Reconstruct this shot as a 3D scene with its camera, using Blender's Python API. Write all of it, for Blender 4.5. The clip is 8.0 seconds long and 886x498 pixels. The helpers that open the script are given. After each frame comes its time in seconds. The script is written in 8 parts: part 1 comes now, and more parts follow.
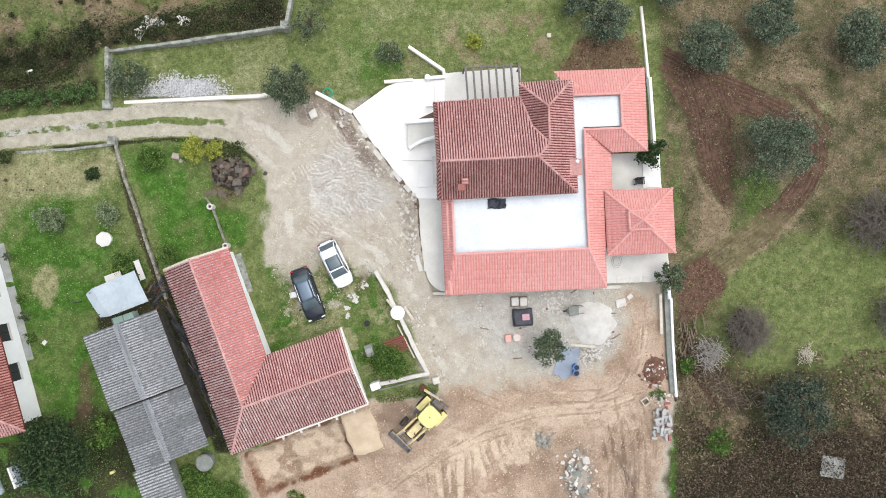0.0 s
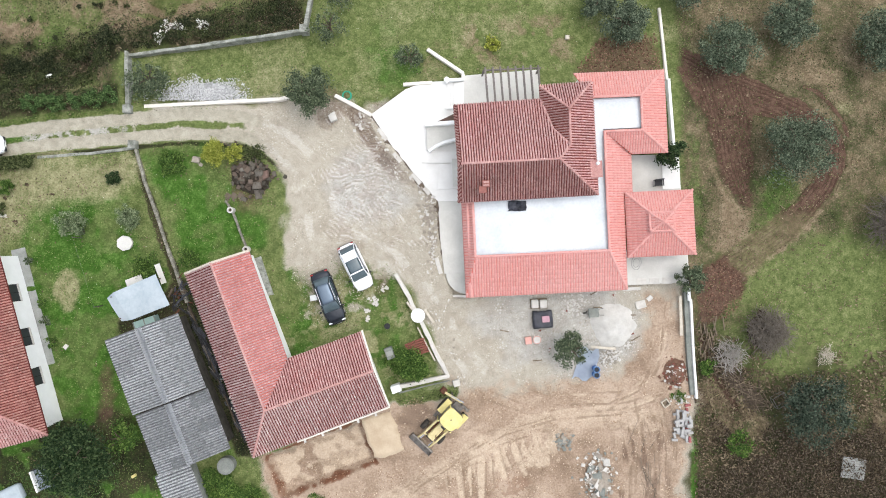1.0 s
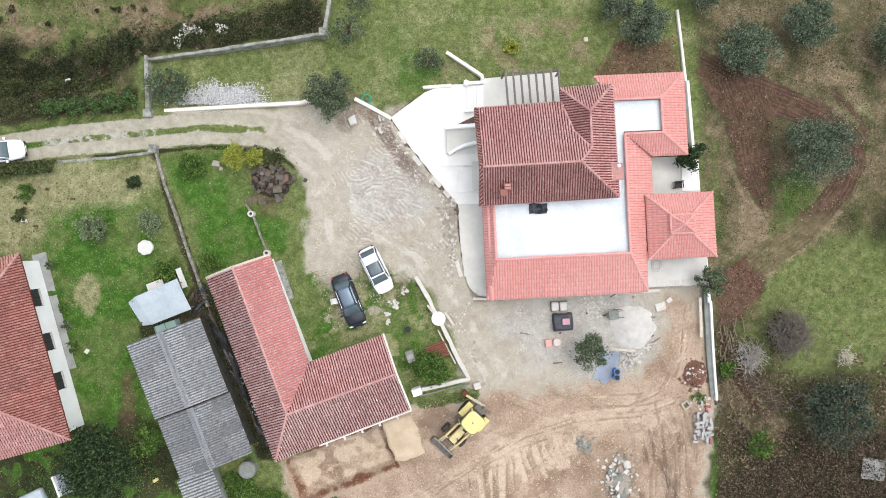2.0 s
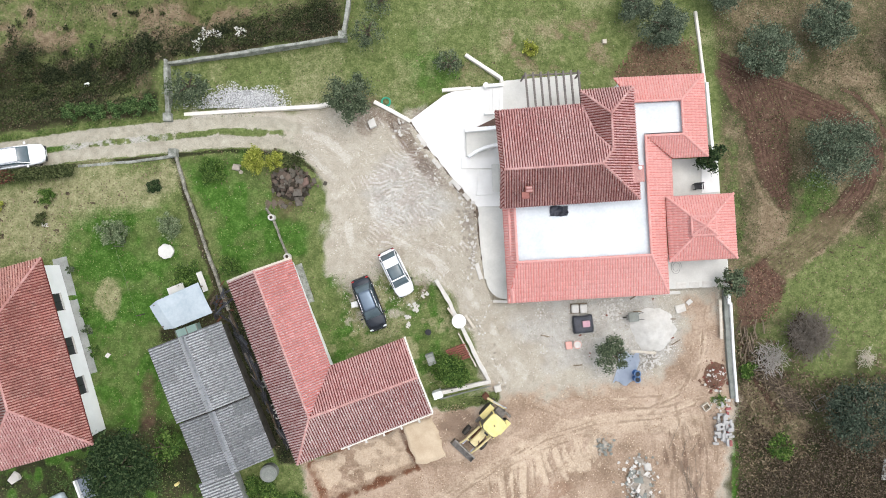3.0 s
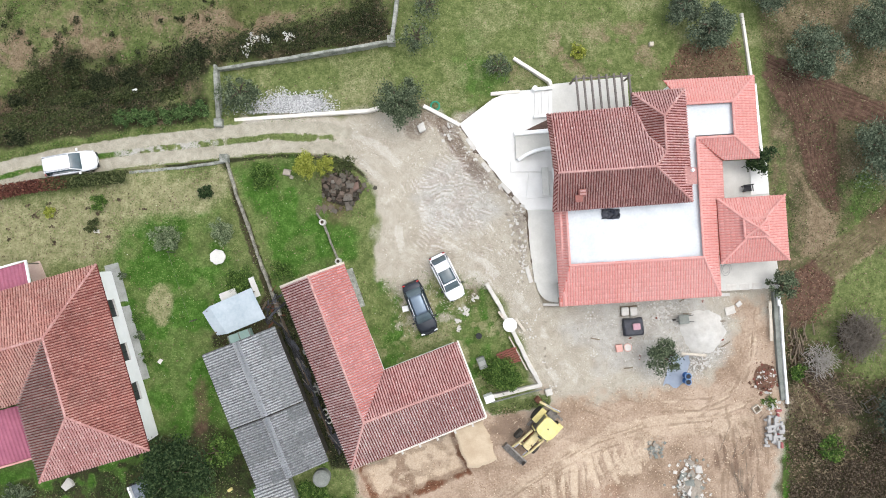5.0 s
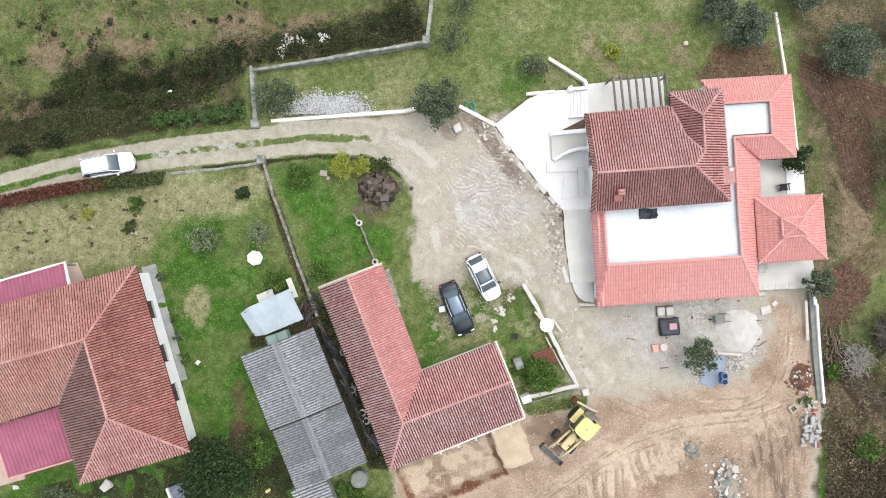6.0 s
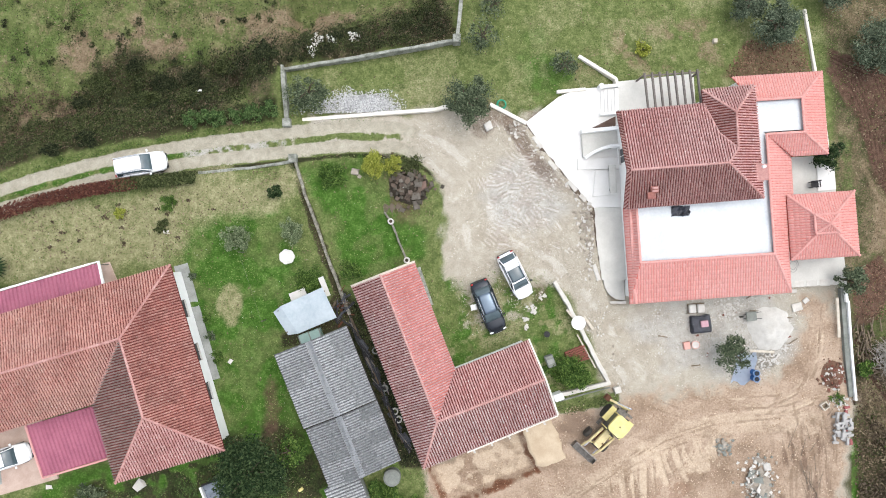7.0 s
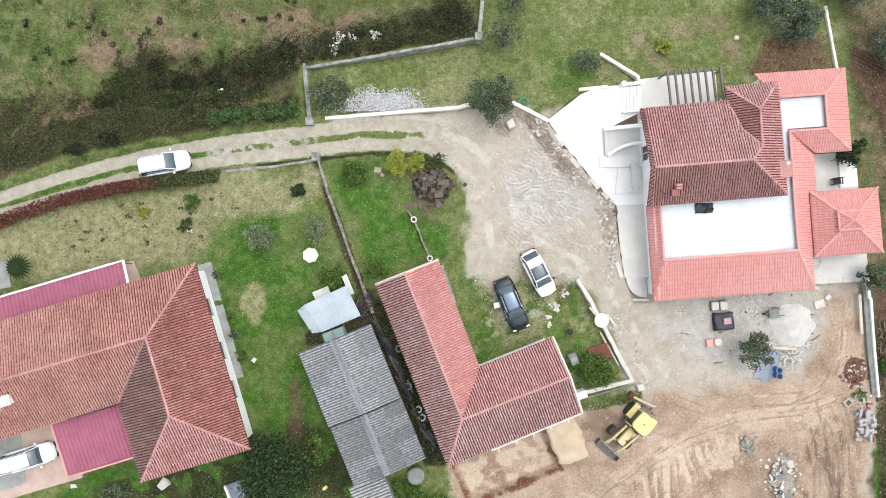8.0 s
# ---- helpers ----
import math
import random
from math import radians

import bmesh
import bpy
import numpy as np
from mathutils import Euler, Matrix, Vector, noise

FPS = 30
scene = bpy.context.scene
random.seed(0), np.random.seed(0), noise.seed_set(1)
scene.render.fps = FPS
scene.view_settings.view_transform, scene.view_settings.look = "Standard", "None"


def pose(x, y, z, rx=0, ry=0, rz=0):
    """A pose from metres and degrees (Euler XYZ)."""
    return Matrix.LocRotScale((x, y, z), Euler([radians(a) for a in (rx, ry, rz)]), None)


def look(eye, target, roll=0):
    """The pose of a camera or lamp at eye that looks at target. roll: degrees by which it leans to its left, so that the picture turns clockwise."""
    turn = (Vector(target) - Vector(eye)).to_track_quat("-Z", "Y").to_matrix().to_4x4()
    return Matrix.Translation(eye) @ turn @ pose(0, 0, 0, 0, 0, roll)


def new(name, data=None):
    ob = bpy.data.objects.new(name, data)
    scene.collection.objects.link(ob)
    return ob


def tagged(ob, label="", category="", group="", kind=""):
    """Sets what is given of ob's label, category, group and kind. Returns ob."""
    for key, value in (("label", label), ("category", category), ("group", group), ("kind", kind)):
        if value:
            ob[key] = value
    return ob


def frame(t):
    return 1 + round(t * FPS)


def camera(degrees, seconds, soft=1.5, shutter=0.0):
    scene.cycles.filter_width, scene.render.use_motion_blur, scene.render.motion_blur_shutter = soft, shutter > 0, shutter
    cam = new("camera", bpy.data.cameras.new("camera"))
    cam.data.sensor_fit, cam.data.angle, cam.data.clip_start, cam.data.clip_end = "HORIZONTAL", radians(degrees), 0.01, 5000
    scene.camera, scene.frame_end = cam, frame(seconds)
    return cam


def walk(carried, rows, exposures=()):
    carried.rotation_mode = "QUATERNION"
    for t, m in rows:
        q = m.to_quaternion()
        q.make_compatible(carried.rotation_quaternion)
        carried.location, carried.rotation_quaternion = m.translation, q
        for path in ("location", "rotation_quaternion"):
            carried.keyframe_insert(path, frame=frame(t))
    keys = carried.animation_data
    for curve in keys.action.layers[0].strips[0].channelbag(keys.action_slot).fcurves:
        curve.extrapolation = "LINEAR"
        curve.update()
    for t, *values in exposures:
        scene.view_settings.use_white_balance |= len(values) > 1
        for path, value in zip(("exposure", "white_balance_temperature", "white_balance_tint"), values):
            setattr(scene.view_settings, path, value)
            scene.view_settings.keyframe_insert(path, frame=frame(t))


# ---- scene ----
cam = camera(70.0, 8.0, soft=1.0)
PATH = [
    (0, pose(0.000, 0.000, 54.990, 0.236, -1.413, 0.000)),
    (0.5, pose(-0.867, 0.061, 54.981, 0.282, -1.420, -0.121)),
    (1, pose(-1.616, 0.144, 54.948, 0.319, -1.308, -0.235)),
    (1.5, pose(-2.514, 0.274, 54.940, 0.318, -1.334, -0.350)),
    (3, pose(-5.045, 0.651, 54.838, 0.343, -1.266, -0.686)),
    (3.5, pose(-5.993, 0.736, 54.809, 0.385, -1.243, -0.793)),
    (4, pose(-6.936, 0.836, 54.767, 0.406, -1.229, -0.892)),
    (4.5, pose(-7.939, 0.885, 54.747, 0.447, -1.179, -0.989)),
    (6, pose(-12.240, 0.973, 54.662, 0.524, -1.013, -1.253)),
    (6.5, pose(-13.566, 0.876, 54.612, 0.590, -0.900, -1.368)),
    (7, pose(-14.851, 0.770, 54.593, 0.644, -0.923, -1.463)),
    (7.5, pose(-15.880, 0.744, 54.572, 0.611, -0.888, -1.563)),
    (8, pose(-16.758, 0.620, 54.586, 0.682, -0.865, -1.651)),
]
walk(cam, PATH, exposures=[(0, 1.19), (5, 1.21), (8, 1.28)])

# ---- world, sun and exposure ----
SUN_EL, SUN_AZ = 70.0, 60.0  # degrees up; clockwise from +y
world = bpy.data.worlds.new("world")
scene.world = world
world.use_nodes = True
wn = world.node_tree.nodes
wl = world.node_tree.links
sky = wn.new("ShaderNodeTexSky")
sky.sky_type = "NISHITA"
sky.sun_disc = False
sky.sun_elevation = radians(SUN_EL)
sky.sun_rotation = radians(SUN_AZ)
sky.air_density, sky.dust_density, sky.ozone_density = 1.0, 2.0, 1.0
veil = wn.new("ShaderNodeHueSaturation")
veil.inputs["Saturation"].default_value = 0.36
wl.new(sky.outputs["Color"], veil.inputs["Color"])
wl.new(veil.outputs["Color"], wn["Background"].inputs["Color"])
wn["Background"].inputs["Strength"].default_value = 0.15
sun_data = bpy.data.lights.new("sun", "SUN")
sun_data.energy, sun_data.angle, sun_data.color = 0.5, radians(80), (1.0, 0.965, 0.91)
sun = new("sun", sun_data)
el, az = radians(SUN_EL), radians(SUN_AZ)
sun.matrix_basis = look((60 * math.sin(az) * math.cos(el), 60 * math.cos(az) * math.cos(el), 60 * math.sin(el)), (0, 0, 0))


# ---- materials ----
def srgb(r, g, b, k=1.0):
    """A linear colour from 0-255 values."""
    f = lambda c: c / 12.92 if c <= 0.04045 else ((c + 0.055) / 1.055) ** 2.4
    return tuple(min(1.0, 0.84 * k * f(c / 255)) for c in (r, g, b)) + (1.0,)


class Nodes:
    """A thin wrapper to build one material's node tree."""

    def __init__(self, name, rough=0.8, metal=0.0, spec=0.3):
        self.m = bpy.data.materials.new(name)
        self.m.use_nodes = True
        self.t = self.m.node_tree
        self.b = self.t.nodes["Principled BSDF"]
        self.b.inputs["Roughness"].default_value = rough
        self.b.inputs["Metallic"].default_value = metal
        self.b.inputs["Specular IOR Level"].default_value = spec

    def n(self, kind):
        return self.t.nodes.new(kind)

    def to(self, a, b):
        self.t.links.new(a, b)

    def noise(self, scale, detail=4.0, rough=0.6, coords="Object", stretch=None):
        tc, nz = self.n("ShaderNodeTexCoord"), self.n("ShaderNodeTexNoise")
        nz.inputs["Scale"].default_value = scale
        nz.inputs["Detail"].default_value = detail
        nz.inputs["Roughness"].default_value = rough
        src = tc.outputs[coords]
        if stretch:
            mp = self.n("ShaderNodeMapping")
            mp.inputs["Scale"].default_value = stretch
            self.to(src, mp.inputs["Vector"])
            src = mp.outputs["Vector"]
        self.to(src, nz.inputs["Vector"])
        return nz.outputs["Fac"]

    def ramp(self, fac, *stops):
        r = self.n("ShaderNodeValToRGB")
        while len(r.color_ramp.elements) < len(stops):
            r.color_ramp.elements.new(0.5)
        for e, (p, c) in zip(r.color_ramp.elements, stops):
            e.position = p
            e.color = c if isinstance(c, tuple) else (c, c, c, 1)
        self.to(fac, r.inputs["Fac"])
        return r.outputs["Color"]

    def mix(self, fac, a, b, mode="MIX"):
        x = self.n("ShaderNodeMix")
        x.data_type, x.blend_type = "RGBA", mode
        for v, s in ((fac, x.inputs["Factor"]), (a, x.inputs["A"]), (b, x.inputs["B"])):
            if isinstance(v, (int, float, tuple)):
                s.default_value = v
            else:
                self.to(v, s)
        return x.outputs["Result"]

    def math(self, op, a, b=0.0, clamp=False):
        x = self.n("ShaderNodeMath")
        x.operation, x.use_clamp = op, clamp
        for v, s in zip((a, b), x.inputs):
            if isinstance(v, (int, float)):
                s.default_value = v
            else:
                self.to(v, s)
        return x.outputs["Value"]

    def color(self, c):
        self.to(c, self.b.inputs["Base Color"])

    def bump(self, h, dist=0.02, strength=0.6):
        b = self.n("ShaderNodeBump")
        b.inputs["Distance"].default_value = dist
        b.inputs["Strength"].default_value = strength
        self.to(h, b.inputs["Height"])
        self.to(b.outputs["Normal"], self.b.inputs["Normal"])


def plain(name, c1, c2, scale=2.0, rough=0.8, metal=0.0, fine=30.0, bump=0.01, spec=0.12, vary=0.0):
    """Two tones in large stains and fine grain."""
    k = Nodes(name, rough, metal, spec)
    big, small = k.noise(scale, 5.0, 0.65), k.noise(fine, 3.0, 0.6)
    c = k.mix(k.ramp(big, (0.35, 0.0), (0.65, 1.0)), c1, c2)
    c = k.mix(0.35, c, k.mix(k.ramp(small, (0.3, 0.0), (0.7, 1.0)), c1, c2))
    if vary:
        g = k.n("ShaderNodeObjectInfo")
        c = k.mix(vary, c, k.ramp(g.outputs["Random"], (0.0, tuple(0.6 * v for v in c1[:3]) + (1,)), (1.0, c2)))
    k.color(c)
    if bump:
        k.bump(small, bump)
    return k.m


def muted(c, k=0.28):
    """The colour drawn a little towards grey, as sun-bleached clay."""
    l = 0.35 * c[0] + 0.45 * c[1] + 0.2 * c[2]
    return tuple(v * (1 - k) + l * k for v in c[:3]) + (1.0,)


def tiles(name, fresh, worn, dark, lichen, amount, dirt=0.5):
    """Clay tiles: each one its own tone, rain streaks, dark stains and pale lichen."""
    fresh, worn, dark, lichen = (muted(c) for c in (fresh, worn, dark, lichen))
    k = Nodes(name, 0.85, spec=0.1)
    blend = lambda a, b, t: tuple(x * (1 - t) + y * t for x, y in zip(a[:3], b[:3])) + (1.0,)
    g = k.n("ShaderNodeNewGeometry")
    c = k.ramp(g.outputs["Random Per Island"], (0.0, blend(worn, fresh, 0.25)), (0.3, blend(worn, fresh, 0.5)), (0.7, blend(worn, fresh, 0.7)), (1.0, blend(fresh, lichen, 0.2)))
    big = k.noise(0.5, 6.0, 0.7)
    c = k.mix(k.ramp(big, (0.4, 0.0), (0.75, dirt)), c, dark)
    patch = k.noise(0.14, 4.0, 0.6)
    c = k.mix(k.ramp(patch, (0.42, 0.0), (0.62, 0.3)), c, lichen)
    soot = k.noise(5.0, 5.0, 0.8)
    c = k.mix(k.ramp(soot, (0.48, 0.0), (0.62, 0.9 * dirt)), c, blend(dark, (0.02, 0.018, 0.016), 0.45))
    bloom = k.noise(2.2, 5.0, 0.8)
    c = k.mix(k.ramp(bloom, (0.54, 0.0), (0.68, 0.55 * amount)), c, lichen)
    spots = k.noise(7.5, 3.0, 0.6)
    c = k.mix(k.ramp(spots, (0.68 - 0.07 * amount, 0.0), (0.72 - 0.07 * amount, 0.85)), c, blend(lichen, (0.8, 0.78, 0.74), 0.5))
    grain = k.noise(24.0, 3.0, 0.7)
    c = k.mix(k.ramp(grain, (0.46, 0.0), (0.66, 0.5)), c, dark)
    k.color(c)
    k.bump(k.noise(40.0), 0.006)
    return k.m


def fibro(name, light, mid, black):
    """Weathered fibre cement: sheet tones, black algae blotches and pale scoured specks."""
    k = Nodes(name, 0.9, spec=0.1)
    g = k.n("ShaderNodeObjectInfo")
    c = k.ramp(g.outputs["Random"], (0.0, mid), (0.5, tuple(0.5 * (a + b) for a, b in zip(light, mid))), (1.0, light))
    c = k.mix(k.ramp(k.noise(0.8, 5.0, 0.7), (0.4, 0.0), (0.7, 0.6)), c, mid)
    c = k.mix(k.ramp(k.noise(3.2, 6.0, 0.8), (0.47, 0.0), (0.62, 0.75)), c, black)
    c = k.mix(k.ramp(k.noise(11.0, 4.0, 0.7), (0.5, 0.0), (0.66, 0.6)), c, black)
    c = k.mix(k.ramp(k.noise(8.0, 4.0, 0.7), (0.58, 0.0), (0.68, 0.55)), c, srgb(214, 216, 214))
    k.color(c)
    k.bump(k.noise(30.0), 0.01)
    return k.m


def leaves(name, c1, c2, c3):
    k = Nodes(name, 0.8, spec=0.06)
    g = k.n("ShaderNodeNewGeometry")
    c = k.ramp(g.outputs["Random Per Island"], (0.0, c1), (0.55, c2), (1.0, c3))
    k.color(c)
    return k.m


WHITE = plain("white_render", (0.82, 0.82, 0.80, 1), (0.72, 0.72, 0.70, 1), 0.7, 0.85)
PAVING = plain("white_screed", (0.74, 0.73, 0.70, 1), (0.60, 0.585, 0.55, 1), 0.5, 0.7)
GREYSCREED = plain("grey_screed", (0.60, 0.585, 0.54, 1), (0.46, 0.45, 0.41, 1), 0.6, 0.8, fine=9.0)
CREAMWALL = plain("cream_render", (0.74, 0.70, 0.63, 1), (0.58, 0.54, 0.47, 1), 0.9, 0.85, fine=9.0)
SLAB = plain("white_membrane", (0.66, 0.68, 0.69, 1), (0.47, 0.50, 0.52, 1), 0.3, 0.6, fine=5.0)
CONCRETE = plain("grey_concrete", srgb(150, 152, 145), srgb(105, 110, 103), 1.2, 0.9, fine=14.0)
OLDWALL = plain("mossy_concrete", srgb(178, 179, 170), srgb(92, 95, 84), 1.8, 0.95, fine=9.0, bump=0.03)
LICHENWALL = plain("lichened_wall", srgb(172, 168, 154), srgb(74, 72, 62), 3.0, 0.95, fine=8.0, bump=0.03)
STONE = plain("rubble_stone", srgb(205, 196, 182), srgb(135, 124, 110), 2.0, 0.9, fine=18.0, bump=0.02, vary=0.6)
PALESTONE = plain("pale_rubble", srgb(240, 237, 230), srgb(190, 184, 174), 2.0, 0.9, fine=18.0, bump=0.02, vary=0.5)
TILE_NEW = tiles("new_clay_tile", srgb(232, 152, 139), srgb(224, 140, 128), srgb(208, 124, 112), srgb(236, 178, 168), 0.1, 0.25)
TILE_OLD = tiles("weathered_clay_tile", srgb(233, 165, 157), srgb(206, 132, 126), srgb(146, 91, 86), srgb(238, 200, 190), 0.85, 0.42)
TILE_DARK = tiles("darker_clay_tile", srgb(212, 148, 138), srgb(178, 116, 109), srgb(124, 84, 78), srgb(212, 176, 164), 0.45, 0.6)
TILE_MAUVE = tiles("lichened_clay_tile", srgb(220, 162, 154), srgb(187, 127, 121), srgb(120, 83, 80), srgb(238, 222, 214), 1.2, 0.52)
TILE_CORAL = tiles("coral_clay_tile", srgb(219, 139, 134), srgb(193, 115, 111), srgb(150, 88, 85), srgb(234, 198, 192), 0.8, 0.5)
RIDGE = tiles("ridge_tile", srgb(214, 150, 138), srgb(182, 112, 102), srgb(158, 92, 86), srgb(228, 184, 174), 0.4, 0.4)
TILE_NEIGH = tiles("brick_red_clay_tile", srgb(232, 158, 138), srgb(208, 126, 108), srgb(118, 74, 66), srgb(238, 194, 172), 0.3, 0.5)
# channel beds darker than their tiles: shade between rows put into the colour
UNDER = plain("shaded_tile_channel", srgb(124, 63, 57), srgb(90, 47, 42), 1.0, 0.9)
UNDER_NEW = plain("new_tile_channel", srgb(204, 116, 104), srgb(188, 104, 93), 1.0, 0.9)
FIBRO = fibro("fibre_cement", srgb(206, 208, 209), srgb(158, 160, 161), srgb(84, 86, 87))
FIBRO_OLD = fibro("old_fibre_cement", srgb(182, 184, 185), srgb(134, 136, 137), srgb(66, 68, 69))
# tone for sheet hollows: grime plus their shade, both put into the colour
FIBRO_VALLEY = plain("shaded_grimy_fibre_cement", srgb(130, 132, 133), srgb(78, 79, 80), 0.9, 0.95, fine=6.0)
TILE_SOOTY = tiles("sooty_brick_red_tile", srgb(216, 140, 122), srgb(190, 112, 96), srgb(86, 58, 53), srgb(232, 186, 166), 0.35, 0.6)
TILE_GREY = tiles("grey_brown_clay_tile", srgb(186, 152, 140), srgb(152, 120, 112), srgb(98, 80, 75), srgb(190, 168, 156), 0.35, 0.65)
PINK = plain("pink_sheet_metal", srgb(176, 110, 128), srgb(150, 90, 108), 0.6, 0.55, fine=5.0)
TARP = plain("pale_blue_tarp", srgb(186, 195, 199), srgb(160, 172, 178), 0.9, 0.55, fine=4.0, bump=0.01)
DARKTARP = plain("black_plastic", srgb(58, 61, 72), srgb(26, 28, 34), 2.0, 0.35, spec=0.5, bump=0.05)
BLUETARP = plain("blue_grey_sheet", srgb(206, 215, 227), srgb(182, 194, 210), 1.5, 0.6, bump=0.03)
WOOD = plain("grey_timber", srgb(150, 135, 115), srgb(98, 86, 72), 3.0, 0.85, fine=25.0)
DARKWOOD = plain("dark_timber", srgb(136, 128, 122), srgb(98, 92, 87), 3.0, 0.8, fine=25.0)
PALEWOOD = plain("pale_timber", srgb(216, 207, 192), srgb(184, 174, 156), 3.0, 0.8, fine=25.0)
BARK = plain("bark", srgb(110, 98, 84), srgb(70, 60, 50), 4.0, 0.95, fine=20.0)
TWIG = plain("bare_twigs", srgb(132, 124, 113), srgb(84, 77, 69), 4.0, 0.95, fine=20.0)
GLASS = plain("dark_glass", (0.02, 0.023, 0.026, 1), (0.035, 0.04, 0.045, 1), 1.0, 0.3, spec=0.3, bump=0)
RUBBER = plain("dusty_rubber", (0.03, 0.029, 0.027, 1), (0.085, 0.075, 0.062, 1), 6.0, 0.8)
STEEL = plain("worn_steel", srgb(150, 145, 138), srgb(92, 86, 80), 3.0, 0.5, 0.7)
RUST = plain("rusty_steel", srgb(120, 80, 60), srgb(80, 60, 50), 3.0, 0.8, 0.3)
YELLOW = plain("machine_yellow", srgb(232, 219, 152), srgb(212, 197, 128), 2.0, 0.5, fine=8.0)
CREAM = plain("faded_machine_cream", srgb(228, 214, 165), srgb(196, 176, 128), 2.0, 0.6, fine=8.0)
# glass base colour lightened to stand in for the reflected sky
CARGLASS = plain("sky_lit_car_glass", srgb(84, 99, 104), srgb(62, 76, 82), 1.0, 0.1, spec=0.7, bump=0)
CARBLACK = plain("dark_grey_car_paint", srgb(52, 56, 62), srgb(42, 46, 52), 0.6, 0.15, 0.5, spec=0.6, bump=0)
# dark saloon's roof: sky reflection put into a lighter blue-grey paint
CARSKYROOF = plain("sky_tinted_roof", srgb(112, 126, 140), srgb(98, 112, 126), 0.6, 0.2, 0.6, spec=0.6, bump=0)
CARWHITE = plain("white_car_paint", (0.85, 0.85, 0.85, 1), (0.8, 0.8, 0.8, 1), 0.6, 0.2, spec=0.5, bump=0)
TRIM = plain("black_plastic_trim", (0.02, 0.02, 0.022, 1), (0.04, 0.04, 0.042, 1), 3.0, 0.5)
CHROME = plain("bright_metal", (0.75, 0.75, 0.76, 1), (0.65, 0.65, 0.66, 1), 2.0, 0.2, 0.9, bump=0)
LAMP = plain("lamp_lens", (0.7, 0.72, 0.74, 1), (0.6, 0.62, 0.64, 1), 4.0, 0.1, spec=0.6, bump=0)
REDLENS = plain("red_lens", (0.35, 0.01, 0.01, 1), (0.25, 0.01, 0.01, 1), 4.0, 0.15, spec=0.6, bump=0)
BLUEBIN = plain("blue_plastic", srgb(70, 120, 180), srgb(50, 92, 150), 3.0, 0.45)
GREENPL = plain("green_plastic", srgb(70, 175, 140), srgb(52, 140, 112), 3.0, 0.5)
REDPL = plain("faded_red_plastic", srgb(226, 178, 166), srgb(204, 148, 136), 3.0, 0.6)
BRICK = plain("red_brick", srgb(158, 102, 88), srgb(118, 76, 66), 3.0, 0.9, vary=0.5)
SAND = plain("pale_sand", srgb(214, 211, 204), srgb(184, 180, 172), 1.2, 0.95, fine=12.0, bump=0.04)
REDSOIL = plain("red_earth", srgb(138, 108, 90), srgb(98, 74, 62), 1.6, 0.95, fine=8.0, bump=0.05)
TILEFLOOR = plain("terracotta_paving", srgb(202, 180, 166), srgb(176, 152, 138), 1.0, 0.8, fine=9.0)
GREYPAVE = plain("grey_paving", srgb(172, 173, 168), srgb(132, 134, 128), 1.0, 0.8, fine=9.0)
OLIVE = leaves("olive_leaf", srgb(52, 62, 46), srgb(84, 96, 72), srgb(128, 138, 110))
DARKLEAF = leaves("dark_leaf", srgb(28, 42, 26), srgb(46, 64, 38), srgb(86, 102, 66))
PALEOLIVE = leaves("pale_olive_leaf", srgb(70, 84, 58), srgb(108, 122, 88), srgb(150, 160, 126))
CITRUS = leaves("green_leaf", srgb(44, 68, 32), srgb(74, 100, 46), srgb(120, 142, 72))
YELLOWLEAF = leaves("yellow_green_leaf", srgb(96, 107, 40), srgb(142, 150, 60), srgb(184, 186, 98))
REDLEAF = leaves("red_brown_leaf", srgb(66, 42, 38), srgb(100, 60, 52), srgb(124, 88, 70))
SCRUBLEAF = leaves("scrub_leaf", srgb(38, 46, 27), srgb(66, 76, 45), srgb(108, 112, 74))
BRAMBLE = leaves("bramble_leaf", srgb(24, 29, 20), srgb(46, 53, 35), srgb(88, 94, 66))
DRYLEAF = leaves("dry_brown_stalk", srgb(84, 74, 58), srgb(116, 102, 82), srgb(154, 140, 116))
BANKLEAF = leaves("bank_leaf", srgb(44, 64, 36), srgb(74, 98, 56), srgb(116, 138, 84))
HOLM = leaves("holm_leaf", srgb(40, 50, 41), srgb(66, 77, 63), srgb(100, 110, 94))
GREYOLIVE = leaves("grey_olive_leaf", srgb(55, 66, 52), srgb(88, 100, 80), srgb(132, 142, 118))
DRYSTEM = leaves("dead_bramble", srgb(58, 48, 40), srgb(92, 76, 62), srgb(132, 114, 96))
WHITEFLOWER = leaves("white_plume", srgb(205, 202, 192), srgb(226, 224, 216), srgb(240, 238, 232))
LITTER = leaves("leaf_litter", srgb(54, 46, 37), srgb(84, 73, 60), srgb(130, 117, 101))
CHIMNEY = plain("old_chimney_clay", srgb(172, 116, 106), srgb(128, 86, 80), 2.0, 0.9, fine=9.0)
GRASSBLADE = leaves("grass_blade", srgb(62, 84, 38), srgb(92, 114, 56), srgb(148, 156, 104))


# ---- mesh helpers ----
def mesh_of(name, verts, faces, smooth=False):
    me = bpy.data.meshes.new(name)
    me.from_pydata([tuple(v) for v in verts], [], [tuple(f) for f in faces])
    if smooth:
        me.polygons.foreach_set("use_smooth", [True] * len(me.polygons))
    me.update()
    return me


def part(name, bm, material, parent=None, label=""):
    """Links a bmesh or mesh as one object, under a thing or part if given."""
    if isinstance(bm, bmesh.types.BMesh):
        me = bpy.data.meshes.new(name)
        bm.normal_update()
        bm.to_mesh(me)
        bm.free()
    else:
        me = bm
    if material and not me.materials:
        me.materials.append(material)
    ob = new(name, me)
